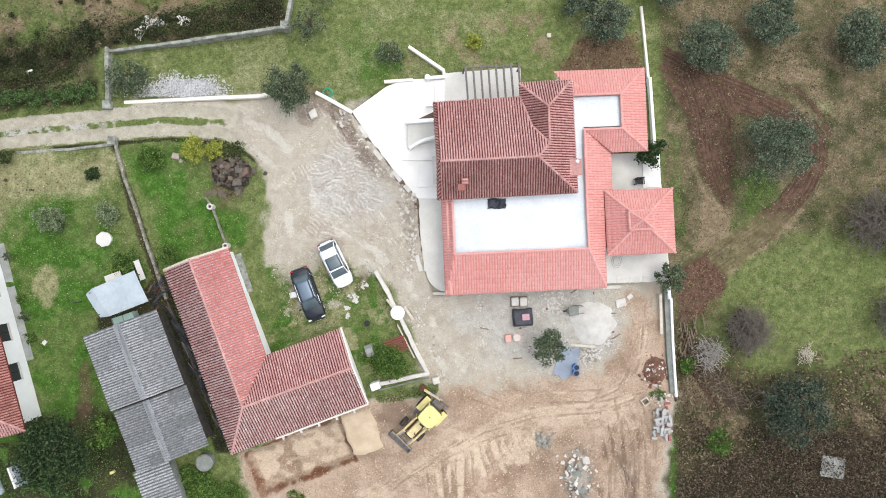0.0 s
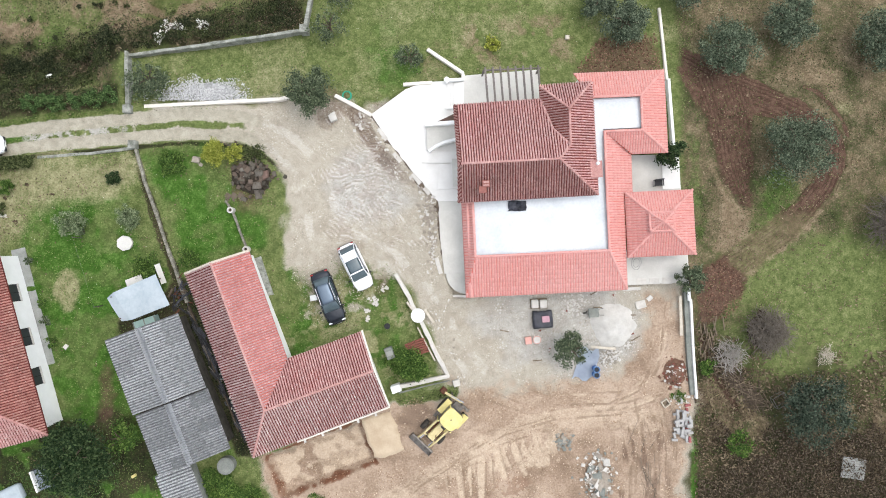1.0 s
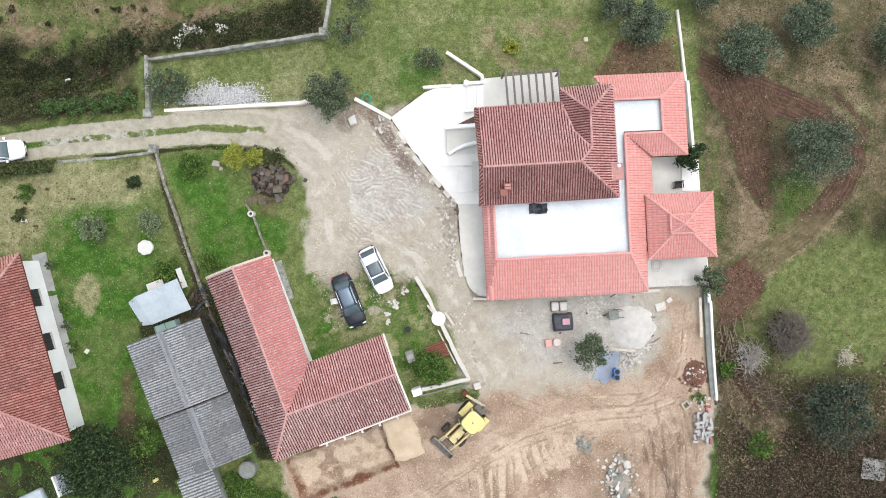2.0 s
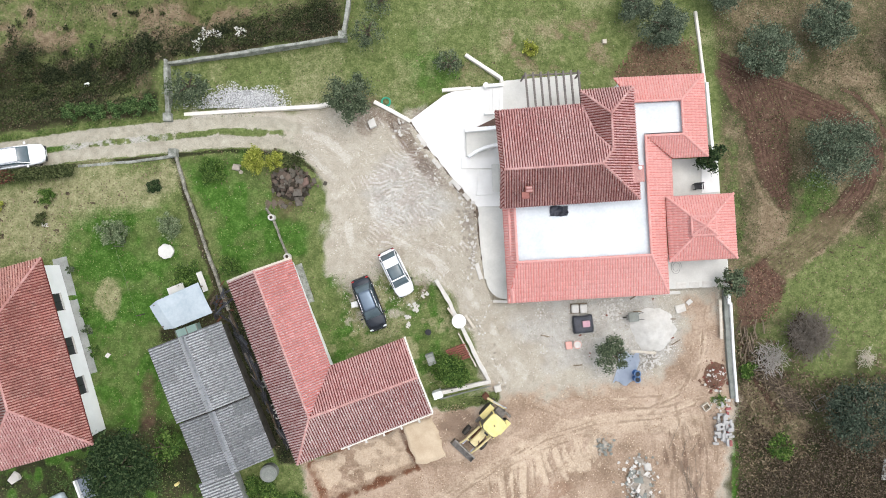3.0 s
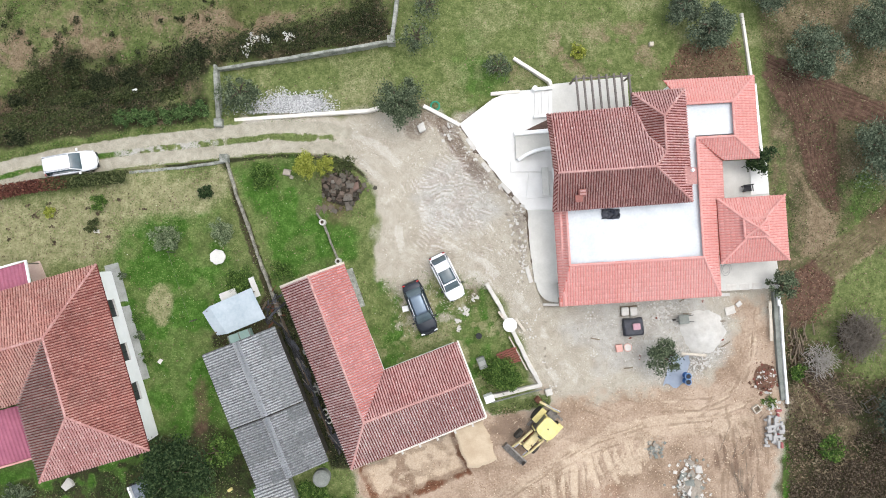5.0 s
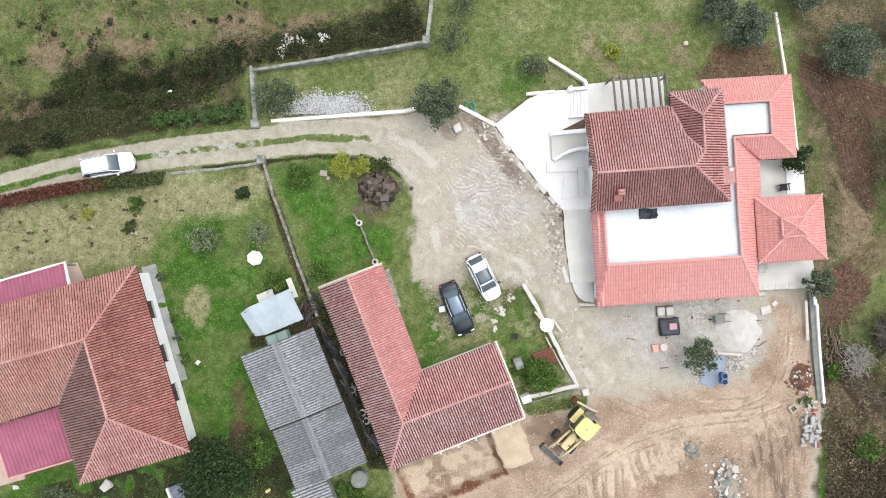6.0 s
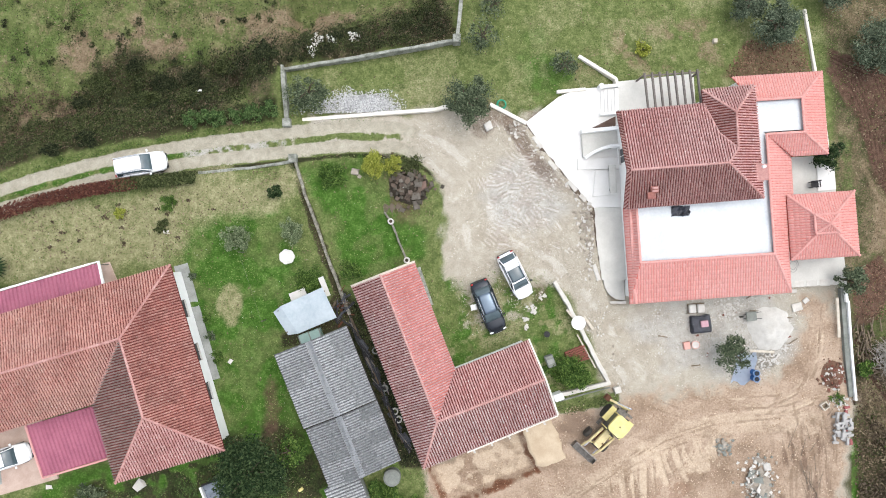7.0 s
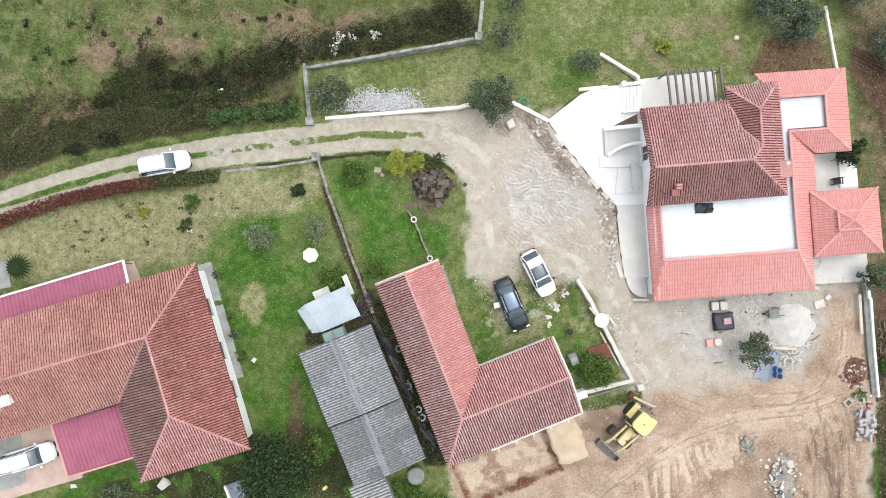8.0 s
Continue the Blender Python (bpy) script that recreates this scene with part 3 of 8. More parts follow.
    pale = np.maximum(pale, 0.45 * sstep(0.26, 0.1, along(arc_, gx, gy)) * sstep(0.35, 0.6, fnoise(gx + 9, gy, 2.2)))
pale = pale * yard * (0.12 + 0.88 * clay) * (0.85 + 0.15 * sstep(0.36, 0.58, fnoise(gx - 14, gy + 3, 0.9)))
streak = fnoise(gx * 2.6 + 0.4 * gy, gy * 0.35, 1.2)
churned = sstep(13.5, 15.5, gx) * sstep(20.8, 19.0, gx) * sstep(-13.6, -15.5, gy) * sstep(0.45, 0.68, streak + 0.5 * (fnoise(gx, gy, 2.0) - 0.5))
# passage between the buildings: its deep shade is painted as dark ground
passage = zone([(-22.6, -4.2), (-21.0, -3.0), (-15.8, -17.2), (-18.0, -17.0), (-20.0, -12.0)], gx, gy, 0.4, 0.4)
rim = sstep(0.36, 0.06, np.abs(inside(PIT, gx, gy) - 0.2) + 0.85 * (fnoise(gx, gy, 0.8) - 0.5))
rim = rim * (0.7 + 0.3 * sstep(0.38, 0.58, fnoise(gx + 3, gy + 8, 1.3)))
rim = np.maximum(rim, 0.55 * sstep(1.1, 0.5, np.hypot((gx - 5.6) / 2.6, (gy + 20.6) / 1.8) + 0.8 * (fnoise(gx, gy, 1.0) - 0.5)) * sstep(0.4, 0.55, fnoise(gx, gy, 0.6)))
loop_d = along(LOOP, gx, gy)
loop_w = np.interp(gx, [21, 28, 32, 35], [1.7, 1.5, 1.15, 0.95])
soil = np.maximum(sstep(0.25, -0.25, loop_d - loop_w + 0.9 * (fnoise(gx, gy, 1.4) - 0.5)) * sstep(20.6, 22.0, gx) * (0.4 + 0.6 * sstep(2.0, 6.0, gy)) * sstep(-3.0, -1.0, gy), zone(WEDGE, gx, gy, 0.45, 0.9) * 0.95)
soil = np.maximum(soil, 0.85 * sstep(0.3, 0.1, along([(32.6, 15.0), (33.7, 14.6), (34.8, 13.4), (36.0, 11.9), (36.4, 10.6)], gx, gy) + 0.3 * (fnoise(gx, gy, 0.8) - 0.5)))
# plough lines that follow the loop, and run down the wedge
lane = np.where(inside(WEDGE, gx, gy) > 0.4, gx - np.interp(gy, [4, 8, 12, 16], [2.2, 0.6, 0.0, -1.2]), loop_d)
ploughed = np.maximum(zone(WEDGE, gx, gy, 0.4, 0.8), sstep(1.8, 1.2, loop_d + 0.8 * (fnoise(gx, gy, 1.4) - 0.5))) * (gx > 21.2) * (gy > -1.5) * sstep(0.34, 0.5, fnoise(gx + 2, gy, 1.5))
furrow = (0.7 + 0.3 * sstep(3.0, 7.0, gy)) * ploughed * (0.5 + 0.5 * np.sin(2 * math.pi * (lane + 0.16 * (fnoise(gx, gy, 1.2) - 0.5)) / 0.36))
soil = np.maximum(soil, 0.5 * sstep(1.2, 0.5, np.hypot((gx + 5.6) / 1.0, (gy + 2.9) / 1.2) + 0.9 * (fnoise(gx, gy, 0.9) - 0.5)))
soil = np.maximum(soil, 0.64 * zone(RED_N, gx, gy, 0.8, 0.9))
soil = np.maximum(soil, 0.8 * zone([(22.4, -1.7), (24.9, -0.4), (27.0, -2.3), (26.3, -4.0), (24.4, -5.9), (22.5, -6.9)], gx, gy, 0.5, 0.8))
trench = sstep(0.42, 0.15, along([(22.8, -7.8), (23.7, -10.2), (25.0, -12.4), (26.0, -13.9)], gx, gy) + 0.35 * (fnoise(gx, gy, 0.8) - 0.5))
soil = np.maximum(soil, 0.9 * trench)
soil = np.maximum(soil, 0.5 * sstep(1.4, 0.6, np.hypot((gx + 3.0) / 1.5, (gy + 13.9) / 1.2) + (fnoise(gx, gy, 0.9) - 0.5)))
soil = np.maximum(soil, 0.5 * sstep(1.5, 0.7, np.hypot(gx + 10.2, gy - 12.9) / 1.7 + (fnoise(gx, gy, 1.5) - 0.5)))
soil = np.maximum(soil, 0.6 * sstep(1.5, 0.5, np.hypot((gx + 16.9) / 2.0, (gy - 6.0) / 2.2) + (fnoise(gx, gy, 1.2) - 0.5)))
soil = np.maximum(soil, 0.6 * sstep(1.3, 0.5, np.hypot((gx + 28.7) / 0.9, (gy + 11.5) / 2.6) + (fnoise(gx, gy, 1.2) - 0.5)))
soil = np.maximum(soil, 0.6 * sstep(1.1, 0.4, along([(-8.2, 12.4), (-6.2, 9.4), (-4.3, 6.9), (-2.6, 4.9)], gx, gy) + 0.9 * (fnoise(gx, gy, 1.0) - 0.5)) * sstep(3.5, 8.5, gy))
dry = np.maximum(zone(DRY, gx, gy, 2.2, 2.2) * 0.95, 0.55 * sstep(0.5, 0.75, fnoise(gx, gy, 5.0)) * (gy > 12.5) * (inside(NW, gx, gy) < 0) * (gx > -27))
dry = np.maximum(dry, 0.8 * sstep(1.4, 0.6, np.hypot((gx + 32) / 1.0, (gy + 2.8) / 1.7) + (fnoise(gx, gy, 1.5) - 0.5)))
east = sstep(20.0, 21.8, gx - 0.1 * gy * (gy < 0))
field = east * (1 - 0.8 * zone(GREEN_E, gx, gy, 3.5, 4.0))
lush = np.maximum(zone(LUSH, gx, gy, 2.6, 3.0), zone(LUSH_2, gx, gy, 1.4, 1.6))
lush = np.maximum(lush, 0.9 * sstep(0.5, 0.2, np.abs(gx - 22.0)) * sstep(-16, -17, gy))
lush = np.maximum(lush, 0.6 * (gx < -12) * (gy < 9) * (gx > -47) * (gy < -1) * sstep(0.4, 0.6, fnoise(gx, gy, 4.0)))
lush = np.maximum(lush, np.maximum(0.75 * weeds, 0.3 * foot_weeds))
lush = lush * (0.5 + 0.5 * sstep(0.36, 0.56, fnoise(gx + 61, gy - 9, 1.8)))
nw = zone(NW, gx, gy, 0.4, 0.5)
grass_bank = nw * sstep(0.75, 0.3, gy - rn + 0.9 * (fnoise(gx, gy, 1.0) - 0.5)) * on_track
DARKB = [(-46.9, 15.6), (-45.3, 18.7), (-42.3, 20.3), (-39.5, 18.9), (-36.1, 18.8), (-33.7, 19.6), (-30.4, 19.9), (-24.5, 21.6), (-14, 24.0), (-12.2, 19.8), (-24.2, 18.0), (-27.4, 17.2), (-28.5, 16.3), (-31.0, 16.3), (-32.6, 13.8), (-37.5, 12.9), (-40.4, 14.0), (-43.7, 13.8)]
BELT = [(-60, 9.5), (-52.0, 12.7), (-46.5, 14.5), (-40.2, 14.0), (-34.3, 13.5), (-27.6, 14.2), (-27.2, 12.4), (-32.0, 11.9), (-36.5, 11.4), (-41.3, 10.7), (-45.2, 9.9), (-49.5, 8.8), (-60, 5)]
BROWN_W = [(-60, 15.5), (-52.9, 16.4), (-49.4, 16.3), (-45.7, 16.2), (-44.4, 14.1), (-48.8, 12.4), (-60, 10.0)]
darkb = np.maximum(zone(DARKB, gx, gy, 1.2, 2.6), 0.75 * zone(BELT, gx, gy, 0.8, 1.6)) * nw * (0.6 + 0.4 * sstep(0.36, 0.56, fnoise(gx + 8, gy, 1.6)))
darkb = np.maximum(darkb, 0.5 * zone(BROWN_W, gx, gy, 1.2, 2.4) * nw * sstep(0.42, 0.6, fnoise(gx - 8, gy, 1.4)))
TANS = [[(-48.5, 20.5), (-44.9, 22.3), (-41.6, 23.5), (-38.5, 23.0), (-37.5, 21.0), (-39.5, 20.1), (-42.3, 20.6), (-45.0, 19.7), (-46.2, 18.2), (-48.4, 18.0)], [(-35.1, 22.7), (-32.2, 23.6), (-25.3, 24.8), (-20.0, 24.0), (-24.7, 21.2), (-28.1, 19.4), (-32.1, 20.2), (-34.2, 21.7)],
        [(-33.8, 16.7), (-31.0, 17.2), (-29.0, 15.5), (-30.0, 14.4), (-32.5, 14.2)], [(-55.4, 16.0), (-52.0, 16.2), (-47.0, 15.6), (-46.0, 14.2), (-52.0, 13.0)], [(-60, 27), (-56, 30), (-30, 30), (-26, 27), (-40, 27.5)]]
tan = np.zeros_like(gx)
for t_ in TANS:
    tan = np.maximum(tan, zone(t_, gx, gy, 1.2, 2.4))
tan = tan * nw
GREENS = [[(-60, 26), (-44.9, 25.2), (-46.5, 22.5), (-48.6, 20.4), (-48.9, 17.3), (-60, 17.0)], [(-39.5, 18.1), (-38.5, 20.4), (-36.5, 22.0), (-34.6, 21.7), (-34.0, 20.2), (-35.6, 18.8)], [(-46, 25.6), (-35.0, 25.4), (-30, 25.4), (-33, 24.0), (-37, 23.6), (-42.0, 23.9)]]
fresh = np.zeros_like(gx)
for t_ in GREENS:
    fresh = np.maximum(fresh, zone(t_, gx, gy, 1.4, 2.6))
fresh = fresh * nw * (1 - tan)
dry = np.maximum(dry, nw * (1 - darkb) * 0.2 * sstep(0.45, 0.65, fnoise(gx - 5, gy + 3, 3.0)))
tan = np.maximum(tan * (0.35 + 0.65 * sstep(0.36, 0.56, fnoise(gx, gy, 1.3))), 0.5 * nw * sstep(0.5, 0.64, fnoise(gx + 31, gy - 17, 1.2)))
lush = np.maximum(lush, 0.42 * fresh * sstep(0.35, 0.55, fnoise(gx - 23, gy + 31, 1.4)))
lush = np.maximum(lush, 0.6 * zone([(-6.5, 15.0), (-1.9, 15.2), (-1.4, 18.0), (-4.5, 20.0), (-8.0, 18.5)], gx, gy, 1.2, 2.0))
lush = np.maximum(lush, 0.9 * grass_bank)
lush = np.maximum(lush, 0.55 * sstep(1.2, 0.5, np.hypot((gx - 30.2) / 2.6, (gy - 5.6) / 2.8) + 0.8 * (fnoise(gx, gy, 1.6) - 0.5)))
lush = np.maximum(lush, 0.4 * sstep(1.0, 0.4, np.abs(gx - 22.2 - 0.08 * (8 - gy)) + 1.2 * (fnoise(gx, gy, 1.4) - 0.5)) * sstep(-1, 1.5, gy) * sstep(12.5, 9.5, gy))
lush = np.maximum(lush, median * (0.3 + 0.45 * sstep(-33.5, -36.0, gx)))
scrub = np.maximum(nw * (1 - grass_bank) * (0.3 + 0.66 * darkb), np.maximum(field * 0.66, east * zone(BROWN_E, gx, gy, 3.0, 3.0) * (0.55 + 0.45 * sstep(-15, -19, gy))))
tan = np.maximum(tan, 0.7 * east * zone(BROWN_E, gx, gy, 2.0, 3.0) * sstep(0.38, 0.58, fnoise(gx - 3, gy + 11, 1.5)) * sstep(-21, -15, gy))
scrub = np.maximum(scrub, far)
scrub = np.maximum(scrub, 0.95 * zone([(-38, -13.5), (-27, -11.5), (-23.5, -16), (-23, -30), (-50, -30), (-44, -17)], gx, gy, 1.5, 3.0) * sstep(0.28, 0.48, fnoise(gx, gy, 1.6)))
# garden wall's shade and the dark by the shelter, painted into the ground
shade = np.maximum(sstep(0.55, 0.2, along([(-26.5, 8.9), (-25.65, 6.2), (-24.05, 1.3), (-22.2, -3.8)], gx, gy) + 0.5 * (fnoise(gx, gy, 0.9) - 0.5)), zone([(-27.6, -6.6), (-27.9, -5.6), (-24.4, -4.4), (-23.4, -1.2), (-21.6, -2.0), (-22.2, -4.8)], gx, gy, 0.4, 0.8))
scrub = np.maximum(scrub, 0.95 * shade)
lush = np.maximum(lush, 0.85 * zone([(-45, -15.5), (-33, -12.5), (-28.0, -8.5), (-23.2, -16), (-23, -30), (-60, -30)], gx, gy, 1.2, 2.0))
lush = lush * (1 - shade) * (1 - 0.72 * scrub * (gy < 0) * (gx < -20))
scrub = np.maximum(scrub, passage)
# dark strip between the south rut and the low wall
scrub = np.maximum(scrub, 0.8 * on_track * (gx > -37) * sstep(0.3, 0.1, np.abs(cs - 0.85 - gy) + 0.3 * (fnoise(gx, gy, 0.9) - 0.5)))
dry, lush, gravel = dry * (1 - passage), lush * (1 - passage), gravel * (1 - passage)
soil = np.maximum(soil * (1 - passage), 0.55 * churned)
tan = tan * 0.85
tan = np.maximum(tan, field * (0.42 + 0.04 * sstep(1.0, 5.0, gy) + 0.8 * (fnoise(gx, gy, 1.6) - 0.5)) * (gy > -8) * (1 - soil))
tan = np.maximum(tan, 0.85 * sstep(1.9, 1.1, loop_d + 1.0 * (fnoise(gx, gy, 1.2) - 0.5)) * sstep(6.0, 3.0, gy) * (gx > 23.5) * (1 - soil))
tan = np.maximum(tan, 0.8 * zone([(23.4, 9.0), (24.6, 4.2), (24.2, 0.4), (26.6, -0.2), (27.4, 4.4), (25.6, 5.0)], gx, gy, 0.6, 1.0) * (1 - soil))
dry = np.maximum(dry, 0.72 * zone(WEEDS, gx, gy, 1.0, 1.5) * sstep(0.42, 0.6, fnoise(gx + 40, gy, 1.5)))
NLAWN = [(-3.5, 14.8), (1.0, 16.0), (8.2, 16.3), (11.5, 17.5), (12.0, 22.0), (6.0, 22.6), (1.0, 19.0), (-4.0, 17.5)]
tan = np.maximum(tan, 0.62 * zone(NLAWN, gx, gy, 1.4, 2.4) * sstep(0.38, 0.6, fnoise(gx + 3, gy, 1.7)) * (1 - yard))
dry = np.maximum(dry, 0.42 * (gx > -26) * (gx < 19) * (gy > 13.6) * (inside(NW, gx, gy) < 0) * sstep(0.46, 0.62, fnoise(gx - 12, gy + 6, 3.2)))

gz = gz + (0.05 * chalk - 0.05 * grime - 0.05 * mark + 0.04 * pale) * yard - 0.07 * furrow - 0.28 * trench - 0.06 * np.maximum(wheel_n, wheel_s) * on_track

nx, ny = len(xs), len(ys)
ii, jj = np.meshgrid(np.arange(nx - 1), np.arange(ny - 1))
q = (jj * nx + ii).ravel()
faces = np.stack([q, q + 1, q + nx + 1, q + nx], 1)
fx, fy = gx[faces].mean(1), gy[faces].mean(1)
fg = gravel[faces].mean(1)
fc = clay[faces].mean(1)
ft = on_track[faces[:, 0]] & (road_w[faces].mean(1) > 0.5)
kind_of = np.where((fc > 0.5) & (fg > 0.5), 2, np.where((fg > 0.5) | ft, 1, 0))

g = Nodes("open_ground", 0.95, spec=0.04)
za, zb, zc, zd = (g.n("ShaderNodeVertexColor") for _ in range(4))
za.layer_name, zb.layer_name, zc.layer_name, zd.layer_name = "zone_a", "zone_b", "zone_c", "zone_d"
sa, sb, sc, sd = (g.n("ShaderNodeSeparateColor") for _ in range(4))
g.to(zd.outputs["Color"], sd.inputs["Color"])
g.to(zc.outputs["Color"], sc.inputs["Color"])
g.to(za.outputs["Color"], sa.inputs["Color"])
g.to(zb.outputs["Color"], sb.inputs["Color"])
n1, n2, n3, n4 = g.noise(0.25, 6, 0.65), g.noise(1.6, 6, 0.7), g.noise(7.0, 5, 0.7), g.noise(26.0, 4, 0.65)


def edged(w, fine, amt=0.8):
    """A zone weight whose border frays with fine noise."""
    return g.ramp(g.math("ADD", w, g.math("MULTIPLY", g.math("SUBTRACT", fine, 0.5), amt)), (0.25, 0.0), (0.75, 1.0))


tone = g.math("ADD", g.math("MULTIPLY", n2, 0.5), g.math("MULTIPLY", n3, 0.5))
grass_c = g.ramp(tone, (0.34, srgb(66, 80, 42)), (0.5, srgb(102, 113, 67)), (0.66, srgb(148, 150, 106)))
lush_c = g.ramp(tone, (0.33, srgb(40, 68, 25)), (0.5, srgb(66, 100, 38)), (0.67, srgb(110, 138, 72)))
dry_c = g.ramp(tone, (0.36, srgb(96, 102, 64)), (0.5, srgb(138, 136, 100)), (0.64, srgb(172, 168, 132)))
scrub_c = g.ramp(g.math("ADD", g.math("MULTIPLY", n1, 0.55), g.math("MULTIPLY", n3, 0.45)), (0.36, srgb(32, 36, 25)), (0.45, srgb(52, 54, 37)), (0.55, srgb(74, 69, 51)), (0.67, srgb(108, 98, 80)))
gravel_c = g.ramp(g.math("ADD", g.math("MULTIPLY", n1, 0.12), g.math("ADD", g.math("MULTIPLY", n2, 0.28), g.math("MULTIPLY", n4, 0.6))), (0.34, srgb(138, 129, 113)), (0.5, srgb(176, 168, 152)), (0.64, srgb(200, 194, 180)))
clay_c = g.ramp(g.math("ADD", g.math("MULTIPLY", n1, 0.55), g.math("MULTIPLY", n3, 0.45)), (0.38, srgb(134, 113, 95)), (0.5, srgb(168, 147, 127)), (0.62, srgb(194, 174, 154)))
pale_c = g.ramp(n3, (0.35, srgb(182, 162, 139)), (0.65, srgb(212, 194, 171)))
dust_c = g.ramp(g.math("ADD", g.math("MULTIPLY", n2, 0.45), g.math("MULTIPLY", n4, 0.55)), (0.36, srgb(154, 150, 140)), (0.64, srgb(196, 192, 184)))
soil_c = g.ramp(g.math("ADD", g.math("MULTIPLY", n2, 0.5), g.math("MULTIPLY", n4, 0.5)), (0.34, srgb(70, 54, 45)), (0.5, srgb(97, 76, 64)), (0.66, srgb(126, 104, 90)))
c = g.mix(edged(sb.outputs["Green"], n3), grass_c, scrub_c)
tan_c = g.ramp(tone, (0.34, srgb(94, 81, 63)), (0.5, srgb(130, 114, 92)), (0.66, srgb(164, 148, 124)))
mark_c = g.ramp(n3, (0.35, srgb(108, 90, 74)), (0.65, srgb(140, 120, 100)))
rim_c = g.ramp(n3, (0.35, srgb(98, 66, 50)), (0.65, srgb(142, 102, 80)))
c = g.mix(edged(sc.outputs["Blue"], n3, 1.0), c, tan_c)
c = g.mix(edged(sb.outputs["Blue"], n2), c, lush_c)
c = g.mix(edged(sb.outputs["Red"], n3), c, dry_c)
c = g.mix(edged(sa.outputs["Red"], n4, 0.9), c, gravel_c)
c = g.mix(edged(za.outputs["Alpha"], n4, 0.5), c, dust_c)
track_c = g.ramp(g.math("ADD", g.math("MULTIPLY", n2, 0.6), g.math("MULTIPLY", n4, 0.4)), (0.36, srgb(148, 142, 126)), (0.64, srgb(188, 182, 165)))
c = g.mix(edged(zc.outputs["Alpha"], n3, 0.5), c, track_c)
c = g.mix(edged(sa.outputs["Green"], n2, 0.9), c, clay_c)
c = g.mix(g.math("MULTIPLY", g.ramp(g.math("ADD", zb.outputs["Alpha"], g.math("MULTIPLY", g.math("SUBTRACT", n3, 0.5), 0.35)), (0.3, 0.0), (0.6, 1.0)), 0.85), c, pale_c)
c = g.mix(g.math("MULTIPLY", g.ramp(g.math("ADD", sc.outputs["Red"], g.math("MULTIPLY", g.math("SUBTRACT", n3, 0.5), 0.4)), (0.25, 0.0), (0.7, 1.0)), 0.8), c, mark_c)
c = g.mix(edged(sc.outputs["Green"], n3, 0.6), c, rim_c)
c = g.mix(edged(sa.outputs["Blue"], n3, 0.7), c, soil_c)
chalk_c = g.ramp(n4, (0.35, srgb(206, 201, 192)), (0.65, srgb(236, 232, 225)))
c = g.mix(g.math("MULTIPLY", g.ramp(g.math("ADD", sd.outputs["Green"], g.math("MULTIPLY", g.math("SUBTRACT", n4, 0.5), 0.4)), (0.2, 0.0), (0.75, 1.0)), 0.7), c, chalk_c)
c = g.mix(g.math("MULTIPLY", g.ramp(g.math("ADD", sd.outputs["Blue"], g.math("MULTIPLY", g.math("SUBTRACT", n4, 0.5), 0.5)), (0.2, 0.0), (0.75, 1.0)), 0.6), c, mark_c)
c = g.mix(g.math("MULTIPLY", g.ramp(g.math("ADD", sd.outputs["Red"], g.math("MULTIPLY", g.math("SUBTRACT", n3, 0.5), 0.7)), (0.35, 0.0), (0.9, 1.0)), 0.55), c, srgb(52, 36, 30))
# fine mottling of every surface: grit, dead blades, small stones
n5 = g.noise(14.0, 6, 0.8)
c = g.mix(g.ramp(n5, (0.53, 0.0), (0.64, 0.6)), c, g.mix(1.0, c, (0.42, 0.42, 0.40, 1), "MULTIPLY"))
c = g.mix(g.ramp(n5, (0.36, 0.6), (0.47, 0.0)), c, g.mix(1.0, c, (1.5, 1.48, 1.42, 1), "MULTIPLY"))
g.color(c)
g.bump(g.math("ADD", g.math("MULTIPLY", n3, 0.6), g.math("MULTIPLY", n4, 0.4)), 0.10, 0.5)
GROUND = g.m

za_v = np.stack([gravel, clay, soil, dust], 1)
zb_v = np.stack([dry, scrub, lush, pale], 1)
zc_v = np.stack([mark * yard * (0.45 + 0.55 * clay), 0.8 * rim, tan, np.maximum(wheel_n, wheel_s) * on_track * sstep(-14.5, -17, gx)], 1)
zd_v = np.stack([furrow, chalk, grime, np.ones_like(grime)], 1)
for which, nm, lab, cat in ((0, "ground", "grass, scrub and bare field on uneven land", "ground"), (1, "road", "pale gravel track and yard with wheel ruts", "gravel road"),
                            (2, "earth_yard", "bare tan clay churned by machine tracks", "bare earth")):
    sel = faces[kind_of == which]
    used, inv = np.unique(sel, return_inverse=True)
    inv = inv.reshape(sel.shape)
    me = bpy.data.meshes.new(nm)
    me.vertices.add(len(used))
    me.vertices.foreach_set("co", np.stack([gx[used], gy[used], gz[used]], 1).ravel().astype(np.float32))
    me.loops.add(inv.size)
    me.loops.foreach_set("vertex_index", inv.ravel().astype(np.int32))
    me.polygons.add(len(sel))
    me.polygons.foreach_set("loop_start", np.arange(0, inv.size, 4, dtype=np.int32))
    me.polygons.foreach_set("use_smooth", np.ones(len(sel), bool))
    me.update()
    for an, av in (("zone_a", za_v), ("zone_b", zb_v), ("zone_c", zc_v), ("zone_d", zd_v)):
        at = me.color_attributes.new(an, "FLOAT_COLOR", "POINT")
        at.data.foreach_set("color", av[used].ravel().astype(np.float32))
    me.materials.append(GROUND)
    me.validate()
    tagged(new(nm, me), lab, cat, kind="structure")


# ---- levelled sand beside the outbuilding ----
def sand_bed():
    """A thin uneven sheet of sand with a frayed outline."""
    ring = [(-7.5, -14.3), (-5.0, -13.6), (-4.4, -14.8), (-3.8, -16.9), (-4.9, -17.5), (-6.3, -17.7), (-6.9, -16.2)]
